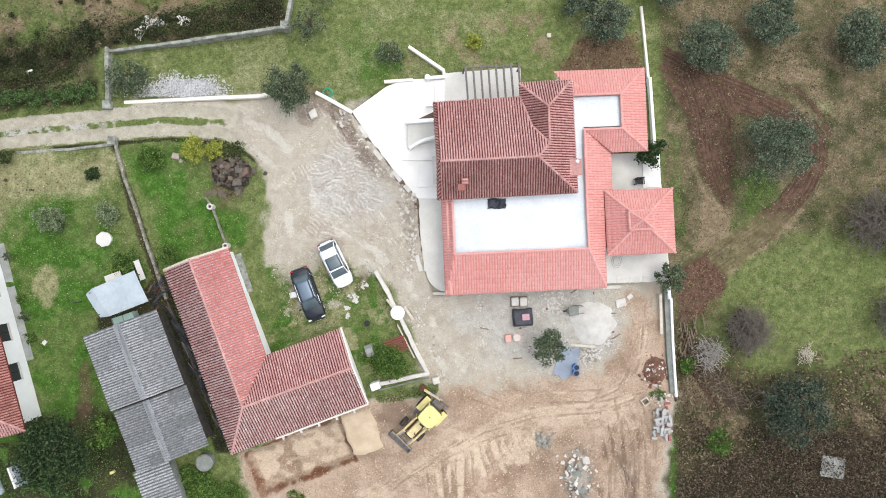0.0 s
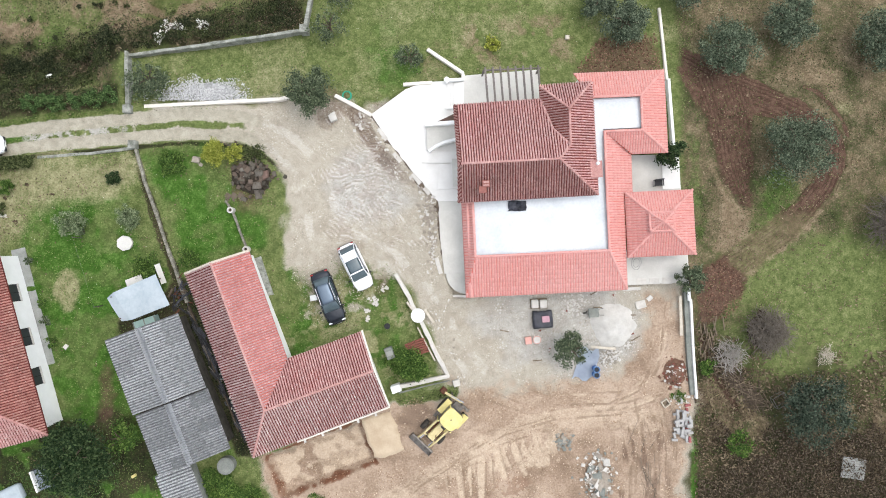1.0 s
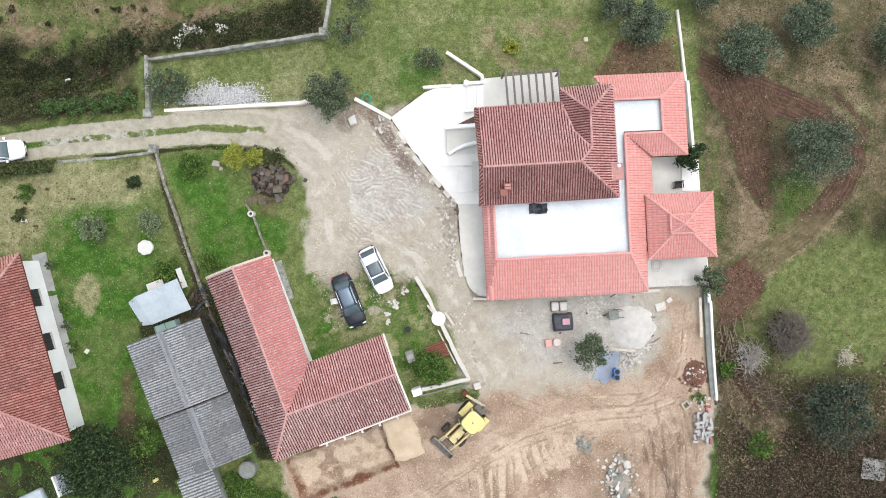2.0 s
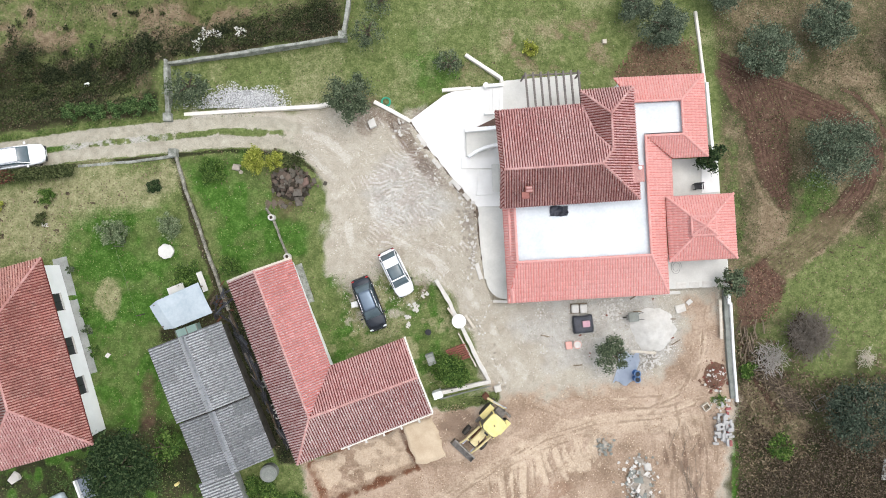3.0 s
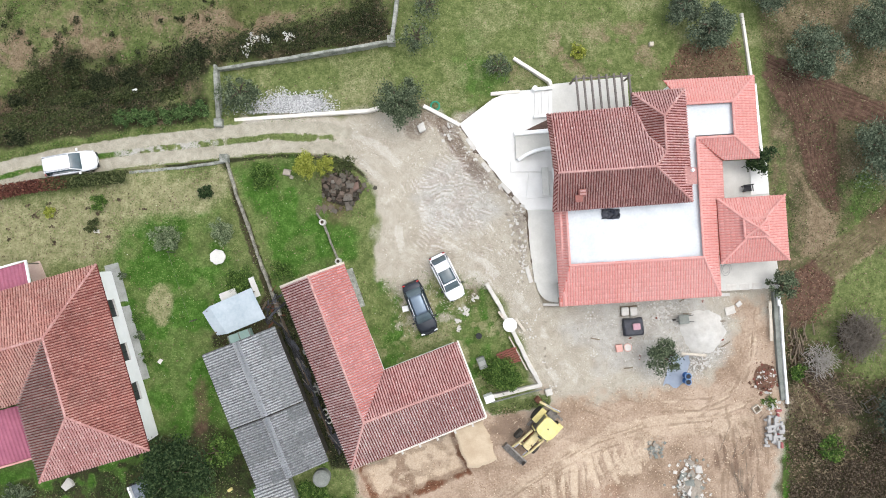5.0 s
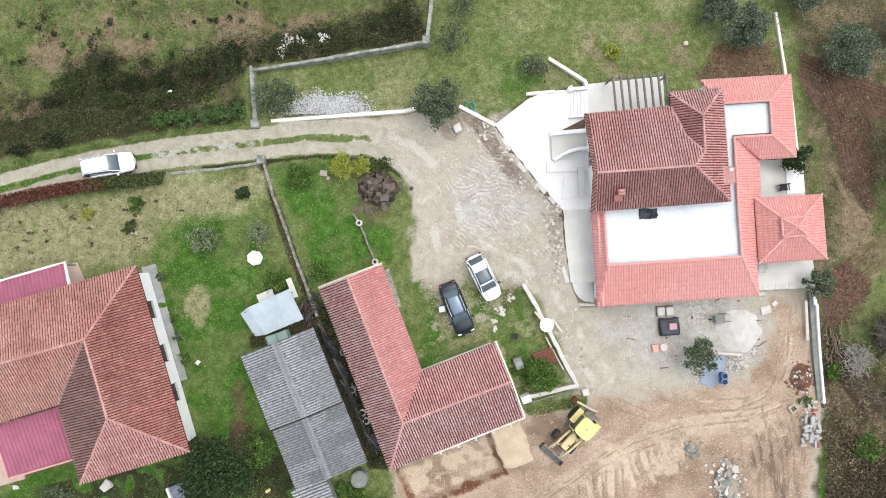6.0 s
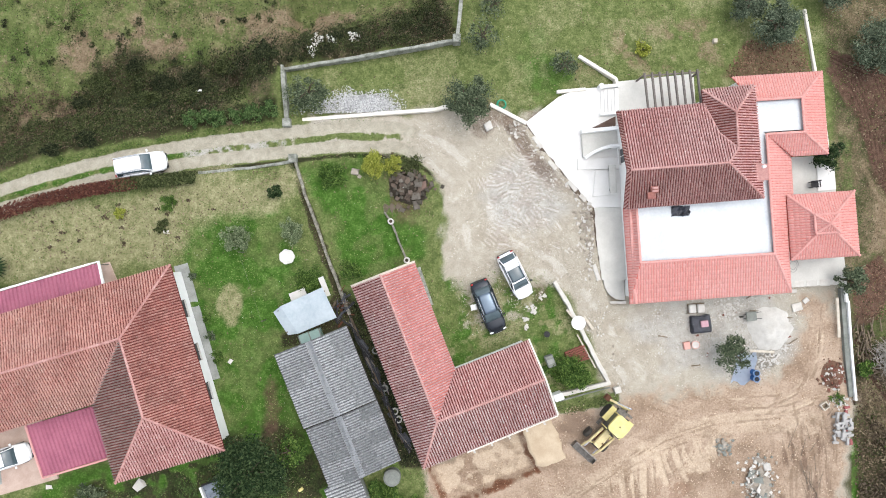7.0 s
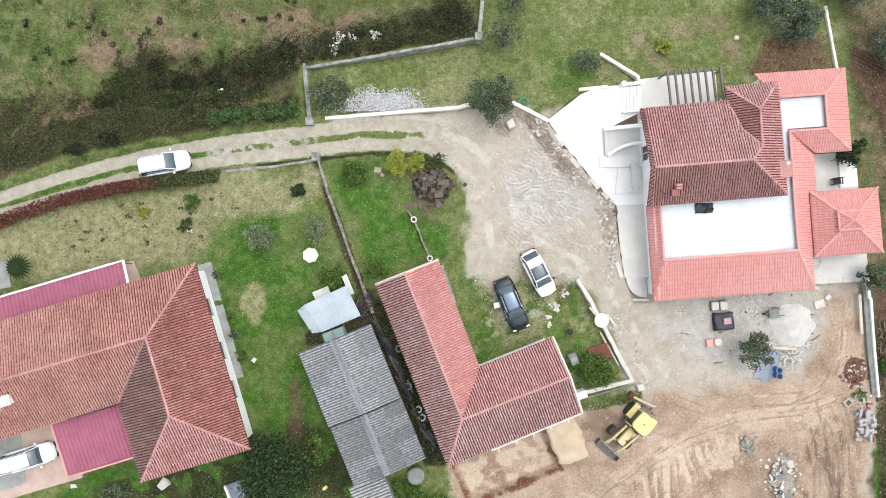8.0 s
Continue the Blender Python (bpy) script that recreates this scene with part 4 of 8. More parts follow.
    out = []
    for (ax, ay), (bx, by) in zip(ring, ring[1:] + ring[:1]):
        for i in range(10):
            x, y = ax + (bx - ax) * i / 10, ay + (by - ay) * i / 10
            out.append((x + 0.22 * (float(vnoise(x, y, 0.4)) - 0.5), y + 0.22 * (float(vnoise(x + 9, y, 0.4)) - 0.5)))
    cx, cy = -5.7, -15.5
    z0 = float(height(cx, cy)) + 0.07
    v, f, n = [], [], len(out)
    for r in (1.0, 0.985, 0.8, 0.55, 0.25):
        for x, y in out:
            px, py = cx + (x - cx) * r, cy + (y - cy) * r
            v.append((px, py, z0 - 0.3) if r == 1.0 else (px, py, z0 + 0.02 * float(vnoise(px, py, 0.8))))
    for j in range(4):
        f += [(j * n + i, j * n + (i + 1) % n, (j + 1) * n + (i + 1) % n, (j + 1) * n + i) for i in range(n)]
    f.append(tuple(range(4 * n, 5 * n)))
    return mesh_of("sand_bed", v, f, True)


tagged(part("sand_bed", sand_bed(), plain("yellow_sand_bed", srgb(206, 188, 162), srgb(182, 162, 136), 0.9, 0.95, fine=10.0, bump=0.03)), "levelled bed of yellowish sand beside the outbuilding", "sand", kind="structure")


# ---- roofs ----
def tile_slope(pts, wide=0.21, long=0.38, rise=0.08, cover=0.62, lift=0.05, seed=0):
    """Rows of lapped barrel tiles over a sloping outline of 3D points, each tile its own island; returns verts and faces, and the bed under them."""
    P = [Vector(p) for p in pts]
    n = sum(((a - P[0]).cross(b - P[0]) for a, b in zip(P[1:], P[2:])), Vector()).normalized()
    if n.z < 0:
        n = -n
    d = (Vector((0, 0, -1)) + n * n.z).normalized()
    a = n.cross(d)
    S = [((p - P[0]).dot(a), (p - P[0]).dot(d)) for p in P]
    rnd = random.Random(seed)
    verts, fcs = [], []
    s0, s1 = min(s for s, _ in S), max(s for s, _ in S)
    qmax = max(q for _, q in S)
    cols = max(1, round((s1 - s0) / wide))
    w = (s1 - s0) / cols
    for i in range(cols):
        s = s0 + (i + 0.5) * w
        hits = []
        for (sa_, qa_), (sb_, qb_) in zip(S, S[1:] + S[:1]):
            if (sa_ > s) != (sb_ > s):
                hits.append(qa_ + (s - sa_) / (sb_ - sa_) * (qb_ - qa_))
        if len(hits) < 2:
            continue
        lo, hi = min(hits), max(hits)
        rows = math.ceil((qmax - lo) / long)
        for r in range(rows):
            qb_ = min(qmax - r * long, hi)
            qa_ = max(qmax - (r + 1) * long - 0.03, lo)
            if qb_ - qa_ < 0.05:
                continue
            h = w * cover / 2
            jit = rnd.uniform(-0.009, 0.009)
            zz = rnd.uniform(0, 0.008)
            k = len(verts)
            for q_, up in ((qa_, 0.0), (qb_, lift)):
                o = P[0] + a * (s + jit) + d * q_ + n * zz
                verts += [o - a * h + n * (up - 0.01), o - a * h * 0.6 + n * (up + rise * 0.85), o + n * (up + rise), o + a * h * 0.6 + n * (up + rise * 0.85), o + a * h + n * (up - 0.01)]
            fcs += [(k, k + 5, k + 6, k + 1), (k + 1, k + 6, k + 7, k + 2), (k + 2, k + 7, k + 8, k + 3), (k + 3, k + 8, k + 9, k + 4), (k + 5, k + 9, k + 8, k + 7, k + 6)]
    return verts, fcs


def slope(parent, pts, material, bed, label="", seed=0, **kw):
    """A roof slope: a thick bed with its tiles on it."""
    P = [Vector(p) for p in pts]
    if sum(((a - P[0]).cross(b - P[0]).z for a, b in zip(P[1:], P[2:]))) < 0:
        P = P[::-1]
    bm = bmesh.new()
    top = [bm.verts.new(p) for p in P]
    low = [bm.verts.new(p - Vector((0, 0, 0.14))) for p in P]
    bm.faces.new(top)
    bm.faces.new(low[::-1])
    for i in range(len(P)):
        j = (i + 1) % len(P)
        bm.faces.new((low[i], low[j], top[j], top[i]))
    roof = part("roof_slope", bm, bed, parent, label)
    v, f = tile_slope(P, seed=seed, **kw)
    t = part("roof_tiles", mesh_of("roof_tiles", v, f, True), material, roof)
    t["kind"] = "stuff"
    return roof


def ridge(parent, p, q, material, r=0.095, step=0.4, name="ridge_tiles"):
    """Half-round capping tiles from p to q, lapped."""
    p, q = Vector(p), Vector(q)
    d = (q - p).normalized()
    s = Vector((-d.y, d.x, 0)).normalized()
    up = d.cross(s)
    if up.z < 0:
        up = -up
    n = max(1, round((q - p).length / step))
    v, f = [], []
    for i in range(n):
        a, b = p.lerp(q, i / n) - d * 0.03, p.lerp(q, (i + 1) / n)
        k = len(v)
        for o, rr in ((a, r * 1.08), (b, r * 0.95)):
            for t in range(6):
                th = math.pi * t / 5
                v.append(o + s * math.cos(th) * rr + up * (math.sin(th) * rr * 0.8 - 0.01))
        f += [(k + t, k + t + 1, k + t + 7, k + t + 6) for t in range(5)]
        f += [tuple(k + t for t in range(6))[::-1], tuple(k + 6 + t for t in range(6))]
    o = part(name, mesh_of(name, v, f), material, parent)
    o["kind"] = "stuff"
    return o


def chimney(parent, x0, x1, y0, y1, z0, z1, wall, cap):
    c = part("chimney", box(x0, x1, y0, y1, z0, z1 - 0.12, 0.02), wall, parent)
    part("cap", box(x0 - 0.08, x1 + 0.08, y0 - 0.08, y1 + 0.08, z1 - 0.12, z1, 0.03), cap, c)
    return c


def window(parent, m, wide, high, shutter=False):
    """A window set in a wall: recess, frame, bars and glass; local x along the wall, y out of it."""
    w = new("window")
    w.parent = parent
    w.matrix_basis = m
    part("pane", box(-wide / 2, wide / 2, -0.05, 0.012, 0, high), GLASS, w)
    bm = bmesh.new()
    for a, b, c, d in ((-wide / 2 - 0.06, -wide / 2, 0, high), (wide / 2, wide / 2 + 0.06, 0, high), (-wide / 2 - 0.06, wide / 2 + 0.06, high, high + 0.06), (-0.03, 0.03, 0, high)):
        box(a, b, -0.01, 0.04, c, d, bm=bm)
    part("window_frame", bm, TRIM if shutter else WHITE, w)
    part("sill", box(-wide / 2 - 0.1, wide / 2 + 0.1, 0, 0.14, -0.07, 0, 0.01), PALESTONE, w)
    return w


# ---- main house ----
house = base("house", "white house under weathered clay tile hips and salmon skirt roofs", "house", pose(1.5, -3.66, 0, 0, 0, 2.5))
E1, RG = 3.3, 4.75
part("wall", prism([(0.45, 0.5), (13.2, 0.5), (13.2, 11.9), (17.2, 11.9), (17.2, 18.0), (10.4, 18.0), (10.4, 16.6), (7.2, 16.6), (7.2, 15.4), (0.45, 15.4)], -1.6, 1.95), WHITE, house)
part("upper_wall", prism([(0.45, 8.3), (10.9, 8.3), (10.9, 16.9), (7.2, 16.9), (7.2, 15.4), (0.45, 15.4)], 1.95, 3.14), WHITE, house)
part("gable", prism([(0.0, 0.0), (7.2, 0.0), (3.6, 1.1)], 0.0, 0.25), WHITE, house).matrix_basis = Matrix.Translation((0.45, 8.2, 3.16)) @ Matrix(((0, 0, 1, 0), (1, 0, 0, 0), (0, 1, 0, 0), (0, 0, 0, 1)))
part("roof_terrace", prism([(0.8, 3.3), (12.15, 3.3), (12.15, 13.55), (15.4, 13.55), (15.4, 16.1), (11.0, 16.1), (11.0, 8.2), (0.8, 8.2)], 1.95, 2.42), SLAB, house, "flat white waterproofed roof terrace")
# upper roof, its south and west slopes in the darker tile
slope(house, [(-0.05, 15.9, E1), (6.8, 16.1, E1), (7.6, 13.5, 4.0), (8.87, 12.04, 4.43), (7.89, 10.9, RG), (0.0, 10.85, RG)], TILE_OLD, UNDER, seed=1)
slope(house, [(-0.05, 7.88, E1), (0.0, 10.85, RG), (7.89, 10.9, RG), (11.24, 8.0, E1)], TILE_DARK, UNDER, "darker roof slope", seed=2)
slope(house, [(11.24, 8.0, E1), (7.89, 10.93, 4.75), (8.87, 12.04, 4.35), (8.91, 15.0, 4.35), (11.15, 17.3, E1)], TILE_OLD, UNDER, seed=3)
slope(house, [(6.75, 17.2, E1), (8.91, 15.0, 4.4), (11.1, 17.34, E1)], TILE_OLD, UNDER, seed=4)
slope(house, [(6.75, 17.2, E1), (8.91, 15.0, 4.4), (8.87, 12.04, 4.4), (7.6, 13.5, 3.75), (6.78, 16.1, E1)], TILE_DARK, UNDER, "darker roof slope", seed=5)
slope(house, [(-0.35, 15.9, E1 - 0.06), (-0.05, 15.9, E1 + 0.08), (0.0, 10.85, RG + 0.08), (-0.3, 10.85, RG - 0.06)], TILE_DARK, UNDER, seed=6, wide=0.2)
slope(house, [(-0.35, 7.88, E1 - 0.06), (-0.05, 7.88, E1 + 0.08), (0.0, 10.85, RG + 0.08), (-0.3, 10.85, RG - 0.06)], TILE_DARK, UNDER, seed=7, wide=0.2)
for p, q_ in (((0, 10.87, RG + 0.05), (7.89, 10.93, RG + 0.05)), ((7.89, 10.93, RG + 0.05), (11.2, 8.05, E1 + 0.08)), ((7.89, 10.93, RG + 0.02), (8.87, 12.04, 4.47)), ((8.87, 12.04, 4.47), (8.91, 15.0, 4.47)),
              ((8.91, 15.0, 4.47), (6.8, 17.15, E1 + 0.08)), ((8.91, 15.0, 4.47), (11.05, 17.25, E1 + 0.08)), ((8.87, 12.04, 4.45), (7.6, 13.5, 3.95)), ((7.6, 13.5, 3.95), (6.8, 16.1, 3.32))):
    ridge(house, p, q_, RIDGE)
chimney(house, 1.4, 1.85, 8.55, 8.95, 3.4, 4.4, CHIMNEY, CHIMNEY)
pots = part("chimney_pots", box(1.62, 2.2, 8.95, 9.5, 3.9, 4.42, 0.03), CHIMNEY, house, "small second flue beside the chimney")
for y_ in (9.02, 9.26):
    part("pot", box(1.68, 2.14, y_, y_ + 0.16, 4.42, 4.56, 0.02), RIDGE, pots)
part("chimney_side", box(10.28, 10.63, 9.65, 10.45, 2.4, 3.35, 0.03), CREAMWALL, house)
c2 = chimney(house, 10.65, 11.5, 9.5, 10.7, 2.4, 3.6, RIDGE, RIDGE)
part("flue", tube(0.16, 0.13, (11.2, 10.55, 3.58), (11.2, 10.55, 3.85)), WHITE, c2)
# skirt roof of new tiles
E2, T2 = 2.0, 2.68
NT = dict(wide=0.22, long=0.40, rise=0.028, cover=0.88, lift=0.012)
skirts = [
    [(0.0, 0.0, E2), (13.65, 0.0, E2), (12.1, 3.4, T2), (0.9, 3.4, T2)],
    [(0.0, 0.0, E2), (0.9, 3.4, T2), (0.9, 8.0, T2), (0.0, 8.0, E2)],
    [(13.65, 0.0, E2), (13.75, 8.1, E2), (12.1, 8.1, T2), (12.1, 3.4, T2)],
    [(14.55, 8.1, 1.75), (14.6, 11.4, 1.75), (12.15, 13.3, T2), (12.1, 8.1, T2)],
    [(14.6, 11.4, E2), (17.66, 11.4, E2), (15.35, 13.3, T2), (12.15, 13.3, T2)],
    [(17.66, 11.4, E2), (17.66, 18.43, E2), (15.35, 16.2, T2), (15.35, 13.3, T2)],
    [(17.66, 18.43, E2), (9.95, 18.43, E2), (11.2, 16.2, T2), (15.35, 16.2, T2)],
]
for i, s_ in enumerate(skirts):
    slope(house, s_, TILE_NEW, UNDER_NEW, "new salmon tiled skirt roof slope", seed=20 + i, **NT)
for p, q_ in (((12.1, 3.4, T2), (13.6, 0.1, E2)), ((15.35, 13.3, T2), (17.6, 11.45, E2)), ((15.35, 16.2, T2), (17.6, 18.4, E2)), ((0.9, 3.4, T2), (0.9, 8.0, T2)), ((0.45, 0.05, E2 + 0.1), (0.45, 7.9, E2 + 0.4)),
              ((12.1, 3.4, T2), (0.9, 3.4, T2)), ((12.1, 8.0, T2), (12.1, 3.4, T2)), ((12.15, 13.3, T2), (12.1, 8.0, T2)), ((15.35, 13.3, T2), (12.15, 13.3, T2)), ((15.35, 16.2, T2), (15.35, 13.3, T2)), ((11.2, 16.2, T2), (15.35, 16.2, T2))):
    ridge(house, Vector(p) + Vector((0, 0, 0.04)), Vector(q_) + Vector((0, 0, 0.04)), TILE_NEW, 0.11)
part("fascia", wall_run([(0.06, 7.9, 1.9), (0.06, 0.06, 1.9), (13.58, 0.06, 1.9), (13.62, 2.6, 1.9)], 0.1, 0.12), WHITE, house)
window(house, pose(0.45, 5.6, 0.9, 0, 0, 90), 1.3, 1.1)
window(house, pose(0.45, 12.5, 0.9, 0, 0, 90), 1.2, 1.2)

# pavilion beside the house
pav = base("pavilion", "square salmon tiled pavilion roof with a raised centre cap", "pavilion", pose(1.5, -3.66, 0, 0, 0, 2.5))
A, B, C, D, Q = (13.78, 2.7, 2.08), (19.6, 2.7, 2.08), (19.56, 8.2, 2.08), (13.78, 8.2, 2.08), (16.5, 5.55, 3.0)
for i, s_ in enumerate(([A, B, Q], [B, C, Q], [C, D, Q], [D, A, Q])):
    slope(pav, s_, TILE_NEW, UNDER_NEW, seed=40 + i, **NT)
for k in (A, B, C, D):
    ridge(pav, Vector(Q) + Vector((0, 0, 0.05)), Vector(k) + Vector((0, 0, 0.05)), TILE_NEW, 0.11)
a, b, c_, d, qq = (15.5, 4.82, 2.98), (17.5, 4.82, 2.98), (17.5, 6.35, 2.98), (15.5, 6.35, 2.98), (16.5, 5.55, 3.38)
for i, s_ in enumerate(([a, b, qq], [b, c_, qq], [c_, d, qq], [d, a, qq])):
    slope(pav, s_, TILE_NEW, UNDER_NEW, seed=50 + i, **NT)
for k in (a, b, c_, d):
    ridge(pav, Vector(qq) + Vector((0, 0, 0.05)), Vector(k) + Vector((0, 0, 0.05)), TILE_NEW, 0.09)
for k, m_ in ((a, b), (b, c_), (c_, d), (d, a)):
    ridge(pav, Vector(k), Vector(m_), TILE_NEW, 0.11)
for x, y in ((14.3, 3.2), (19.0, 3.2), (19.0, 7.7), (14.3, 7.7)):
    part("post", box(x - 0.15, x + 0.15, y - 0.15, y + 0.15, -1.0, 2.1), WHITE, pav)

# ---- garage, an L with a hip ----
gar = base("garage", "long L-shaped outbuilding with weathered clay tile roof", "outbuilding", pose(-21.55, -1.54, 0, 0, 0, 20))
part("wall", prism([(0.3, -15.75), (11.55, -15.75), (11.55, -9.7), (5.15, -9.7), (5.15, -0.25), (0.3, -0.25)], -1.7, 2.5), WHITE, gar)
GE, GR = 2.65, 3.75
slope(gar, [(0, 0, GE), (2.6, 0, GR), (2.55, -12.6, GR), (0, -16.05, GE)], TILE_MAUVE, UNDER, "lichen-spotted mauve roof slope", seed=60)
slope(gar, [(2.6, 0, GR), (5.5, -0.03, GE), (5.4, -9.4, GE), (2.55, -12.6, GR)], TILE_CORAL, UNDER_NEW, seed=61, cover=0.68, rise=0.06)
slope(gar, [(2.55, -12.6, GR), (5.4, -9.4, GE), (11.88, -9.4, GE), (11.85, -12.65, GR)], TILE_OLD, UNDER, seed=62)
slope(gar, [(0, -16.05, GE), (2.55, -12.6, GR), (11.85, -12.65, GR), (11.8, -15.98, GE)], TILE_MAUVE, UNDER, seed=63)
for p, q_ in (((2.6, 0, GR), (2.55, -12.6, GR)), ((2.55, -12.6, GR), (11.85, -12.65, GR)), ((2.55, -12.6, GR), (0.05, -16.0, GE))):
    ridge(gar, Vector(p) + Vector((0, 0, 0.06)), Vector(q_) + Vector((0, 0, 0.06)), RIDGE)
part("verge", beam((-0.05, 0.04, GE + 0.08), (2.6, 0.04, GR + 0.08), 0.16, 0.22), PALEWOOD, gar)
part("verge", beam((2.6, 0.04, GR + 0.08), (5.55, 0.02, GE + 0.08), 0.16, 0.22), PALEWOOD, gar)
part("verge", beam((11.93, -9.35, GE + 0.08), (11.93, -12.65, GR + 0.08), 0.13, 0.22), CREAMWALL, gar)
part("verge", beam((11.93, -12.65, GR + 0.08), (11.9, -16.0, GE + 0.08), 0.13, 0.22), CREAMWALL, gar)
part("gable", prism([(0.4, 2.5), (5.1, 2.5), (2.6, 3.58)], 0.05, 0.3), WHITE, gar).matrix_basis = pose(0, 0, 0, 90)
part("gutter", beam((3.8, -16.12, GE - 0.02), (11.9, -16.08, GE - 0.02), 0.14, 0.14), CREAMWALL, gar, "pale gutter")
for i in range(5):
    x = 4.4 + i * 1.55
    part("bracket", box(x - 0.08, x + 0.08, -16.42, -16.05, GE - 0.22, GE - 0.06), PALESTONE, gar)

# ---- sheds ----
def corrugated(w, l, amp=0.03, pitch=0.2, top=FIBRO, valley=FIBRO_VALLEY):
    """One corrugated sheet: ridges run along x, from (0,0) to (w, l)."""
    n = max(2, round(l / pitch) * 4)
    v, f = [], []
    for i in range(n + 1):
        y = l * i / n
        z = amp * math.sin(2 * math.pi * y / pitch)
        v += [(0, y, z), (w, y, z), (0, y, z - 0.02), (w, y, z - 0.02)]
    for i in range(n):
        k = 4 * i
        f += [(k, k + 1, k + 5, k + 4), (k + 2, k + 6, k + 7, k + 3), (k, k + 4, k + 6, k + 2), (k + 1, k + 3, k + 7, k + 5)]
    me = mesh_of("sheet", v, f)
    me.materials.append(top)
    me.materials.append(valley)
    # hollows take the darker tone, so part of their shade is painted
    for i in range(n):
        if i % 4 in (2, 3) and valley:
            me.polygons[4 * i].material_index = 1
    return me


shed = base("shed", "long open shed roofed with grey corrugated fibre cement", "shed", pose(-27.8, -6.98, 0, 0, 0, 20.5))
# wall toned dark to suit the passage beside it
part("wall", prism([(0.25, -11.3), (6.0, -11.3), (5.9, -0.2), (0.25, -0.2)], 0.2, 2.45), plain("dark_shed_wall", srgb(92, 88, 80), srgb(54, 52, 47), 1.5, 0.95), shed)
rnd = random.Random(5)


def shed_half(y1, y0, ez, rz, x0, xm, x1, sheet=FIBRO):
    n = max(1, round((y1 - y0) / 1.08))
    wy = (y1 - y0) / n
    for i in range(n):
        for xa, za_, xb, zb_ in ((x0, ez, xm, rz), (xm, rz, x1, ez)):
            ln = math.hypot(xb - xa, zb_ - za_)
            for h in range(2):
                t = 0.5 * h
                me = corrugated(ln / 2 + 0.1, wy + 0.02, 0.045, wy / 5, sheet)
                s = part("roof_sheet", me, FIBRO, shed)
                s.matrix_basis = pose(xa + (xb - xa) * t - 0.03, y0 + i * wy, za_ + (zb_ - za_) * t + rnd.uniform(0.0, 0.02) + (0.02 if (h == 0) == (zb_ < za_) else 0), 0, -math.degrees(math.atan2(zb_ - za_, xb - xa)), rnd.uniform(-0.3, 0.3))
    cap = bmesh.new()
    for a_, b_ in ((-0.28, 0.0), (0.0, 0.28)):
        v = [cap.verts.new(p) for p in ((xm + a_, y0, rz + (0.07 if a_ == 0 else 0.01)), (xm + b_, y0, rz + (0.07 if b_ == 0 else 0.01)), (xm + b_, y1, rz + (0.07 if b_ == 0 else 0.01)), (xm + a_, y1, rz + (0.07 if a_ == 0 else 0.01)))]
        cap.faces.new(v)
    bmesh.ops.solidify(cap, geom=cap.faces[:], thickness=0.02)
    part("ridge_cap", cap, plain("cement_capping", srgb(184, 187, 190), srgb(158, 160, 164)), shed, "pale cement ridge capping")


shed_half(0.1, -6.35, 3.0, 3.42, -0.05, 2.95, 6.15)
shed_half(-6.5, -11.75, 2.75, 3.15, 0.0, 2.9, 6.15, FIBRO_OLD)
lean = part("lean_to", prism([(-0.6, -16.0), (2.4, -16.0), (2.4, -11.9), (-0.6, -11.9)], 1.0, 1.9), CONCRETE, shed)
for i in range(4):
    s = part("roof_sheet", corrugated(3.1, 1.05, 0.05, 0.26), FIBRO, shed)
    s.matrix_basis = pose(-0.7, -15.9 + i * 1.02, 2.0, 0, -2, 0)

# ---- neighbour's house ----
nb = base("neighbour_house", "white single-storey house with wide brick-red tiled hip roof", "house", pose(-35.55, 0.64, 0, 0, 0, 15))
NE_, NR = 4.42, 5.92
part("wall", prism([(-8.3, -14.75), (-0.6, -14.75), (-0.6, -0.5), (-26, -0.5), (-26, -8.4), (-8.3, -8.4)], 0.3, 4.3), WHITE, nb)
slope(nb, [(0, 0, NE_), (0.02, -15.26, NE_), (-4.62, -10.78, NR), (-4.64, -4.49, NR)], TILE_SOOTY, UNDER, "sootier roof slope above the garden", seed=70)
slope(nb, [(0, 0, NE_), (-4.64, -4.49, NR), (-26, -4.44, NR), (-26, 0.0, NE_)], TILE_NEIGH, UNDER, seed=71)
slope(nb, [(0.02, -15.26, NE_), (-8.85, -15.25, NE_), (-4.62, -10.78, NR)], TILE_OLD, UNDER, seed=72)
# the wing's west slope uses the dark grey-brown tile
slope(nb, [(-8.85, -15.25, NE_), (-8.8, -8.8, NE_), (-4.64, -4.49, NR), (-4.62, -10.78, NR)], TILE_GREY, UNDER, "dark grey-brown roof slope", seed=73)
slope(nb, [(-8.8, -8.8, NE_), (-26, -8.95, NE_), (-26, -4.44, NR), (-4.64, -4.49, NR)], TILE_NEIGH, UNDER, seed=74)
for p, q_ in (((0, 0, NE_), (-4.64, -4.49, NR)), ((0.02, -15.26, NE_), (-4.62, -10.78, NR)), ((-4.64, -4.49, NR), (-4.62, -10.78, NR)), ((-8.85, -15.25, NE_), (-4.62, -10.78, NR)), ((-4.64, -4.49, NR), (-26, -4.44, NR)), ((-4.64, -4.49, NR - 0.05), (-8.8, -8.8, NE_))):
    ridge(nb, Vector(p) + Vector((0, 0, 0.06)), Vector(q_) + Vector((0, 0, 0.06)), RIDGE)
for y in (-3.6, -7.3, -10.6):
    window(nb, pose(-0.6, y, 2.35, 0, 0, -90), 1.3, 1.45, True)
ch = chimney(nb, -16.6, -15.9, -6.4, -5.7, 4.6, 5.9, WHITE, PALESTONE)
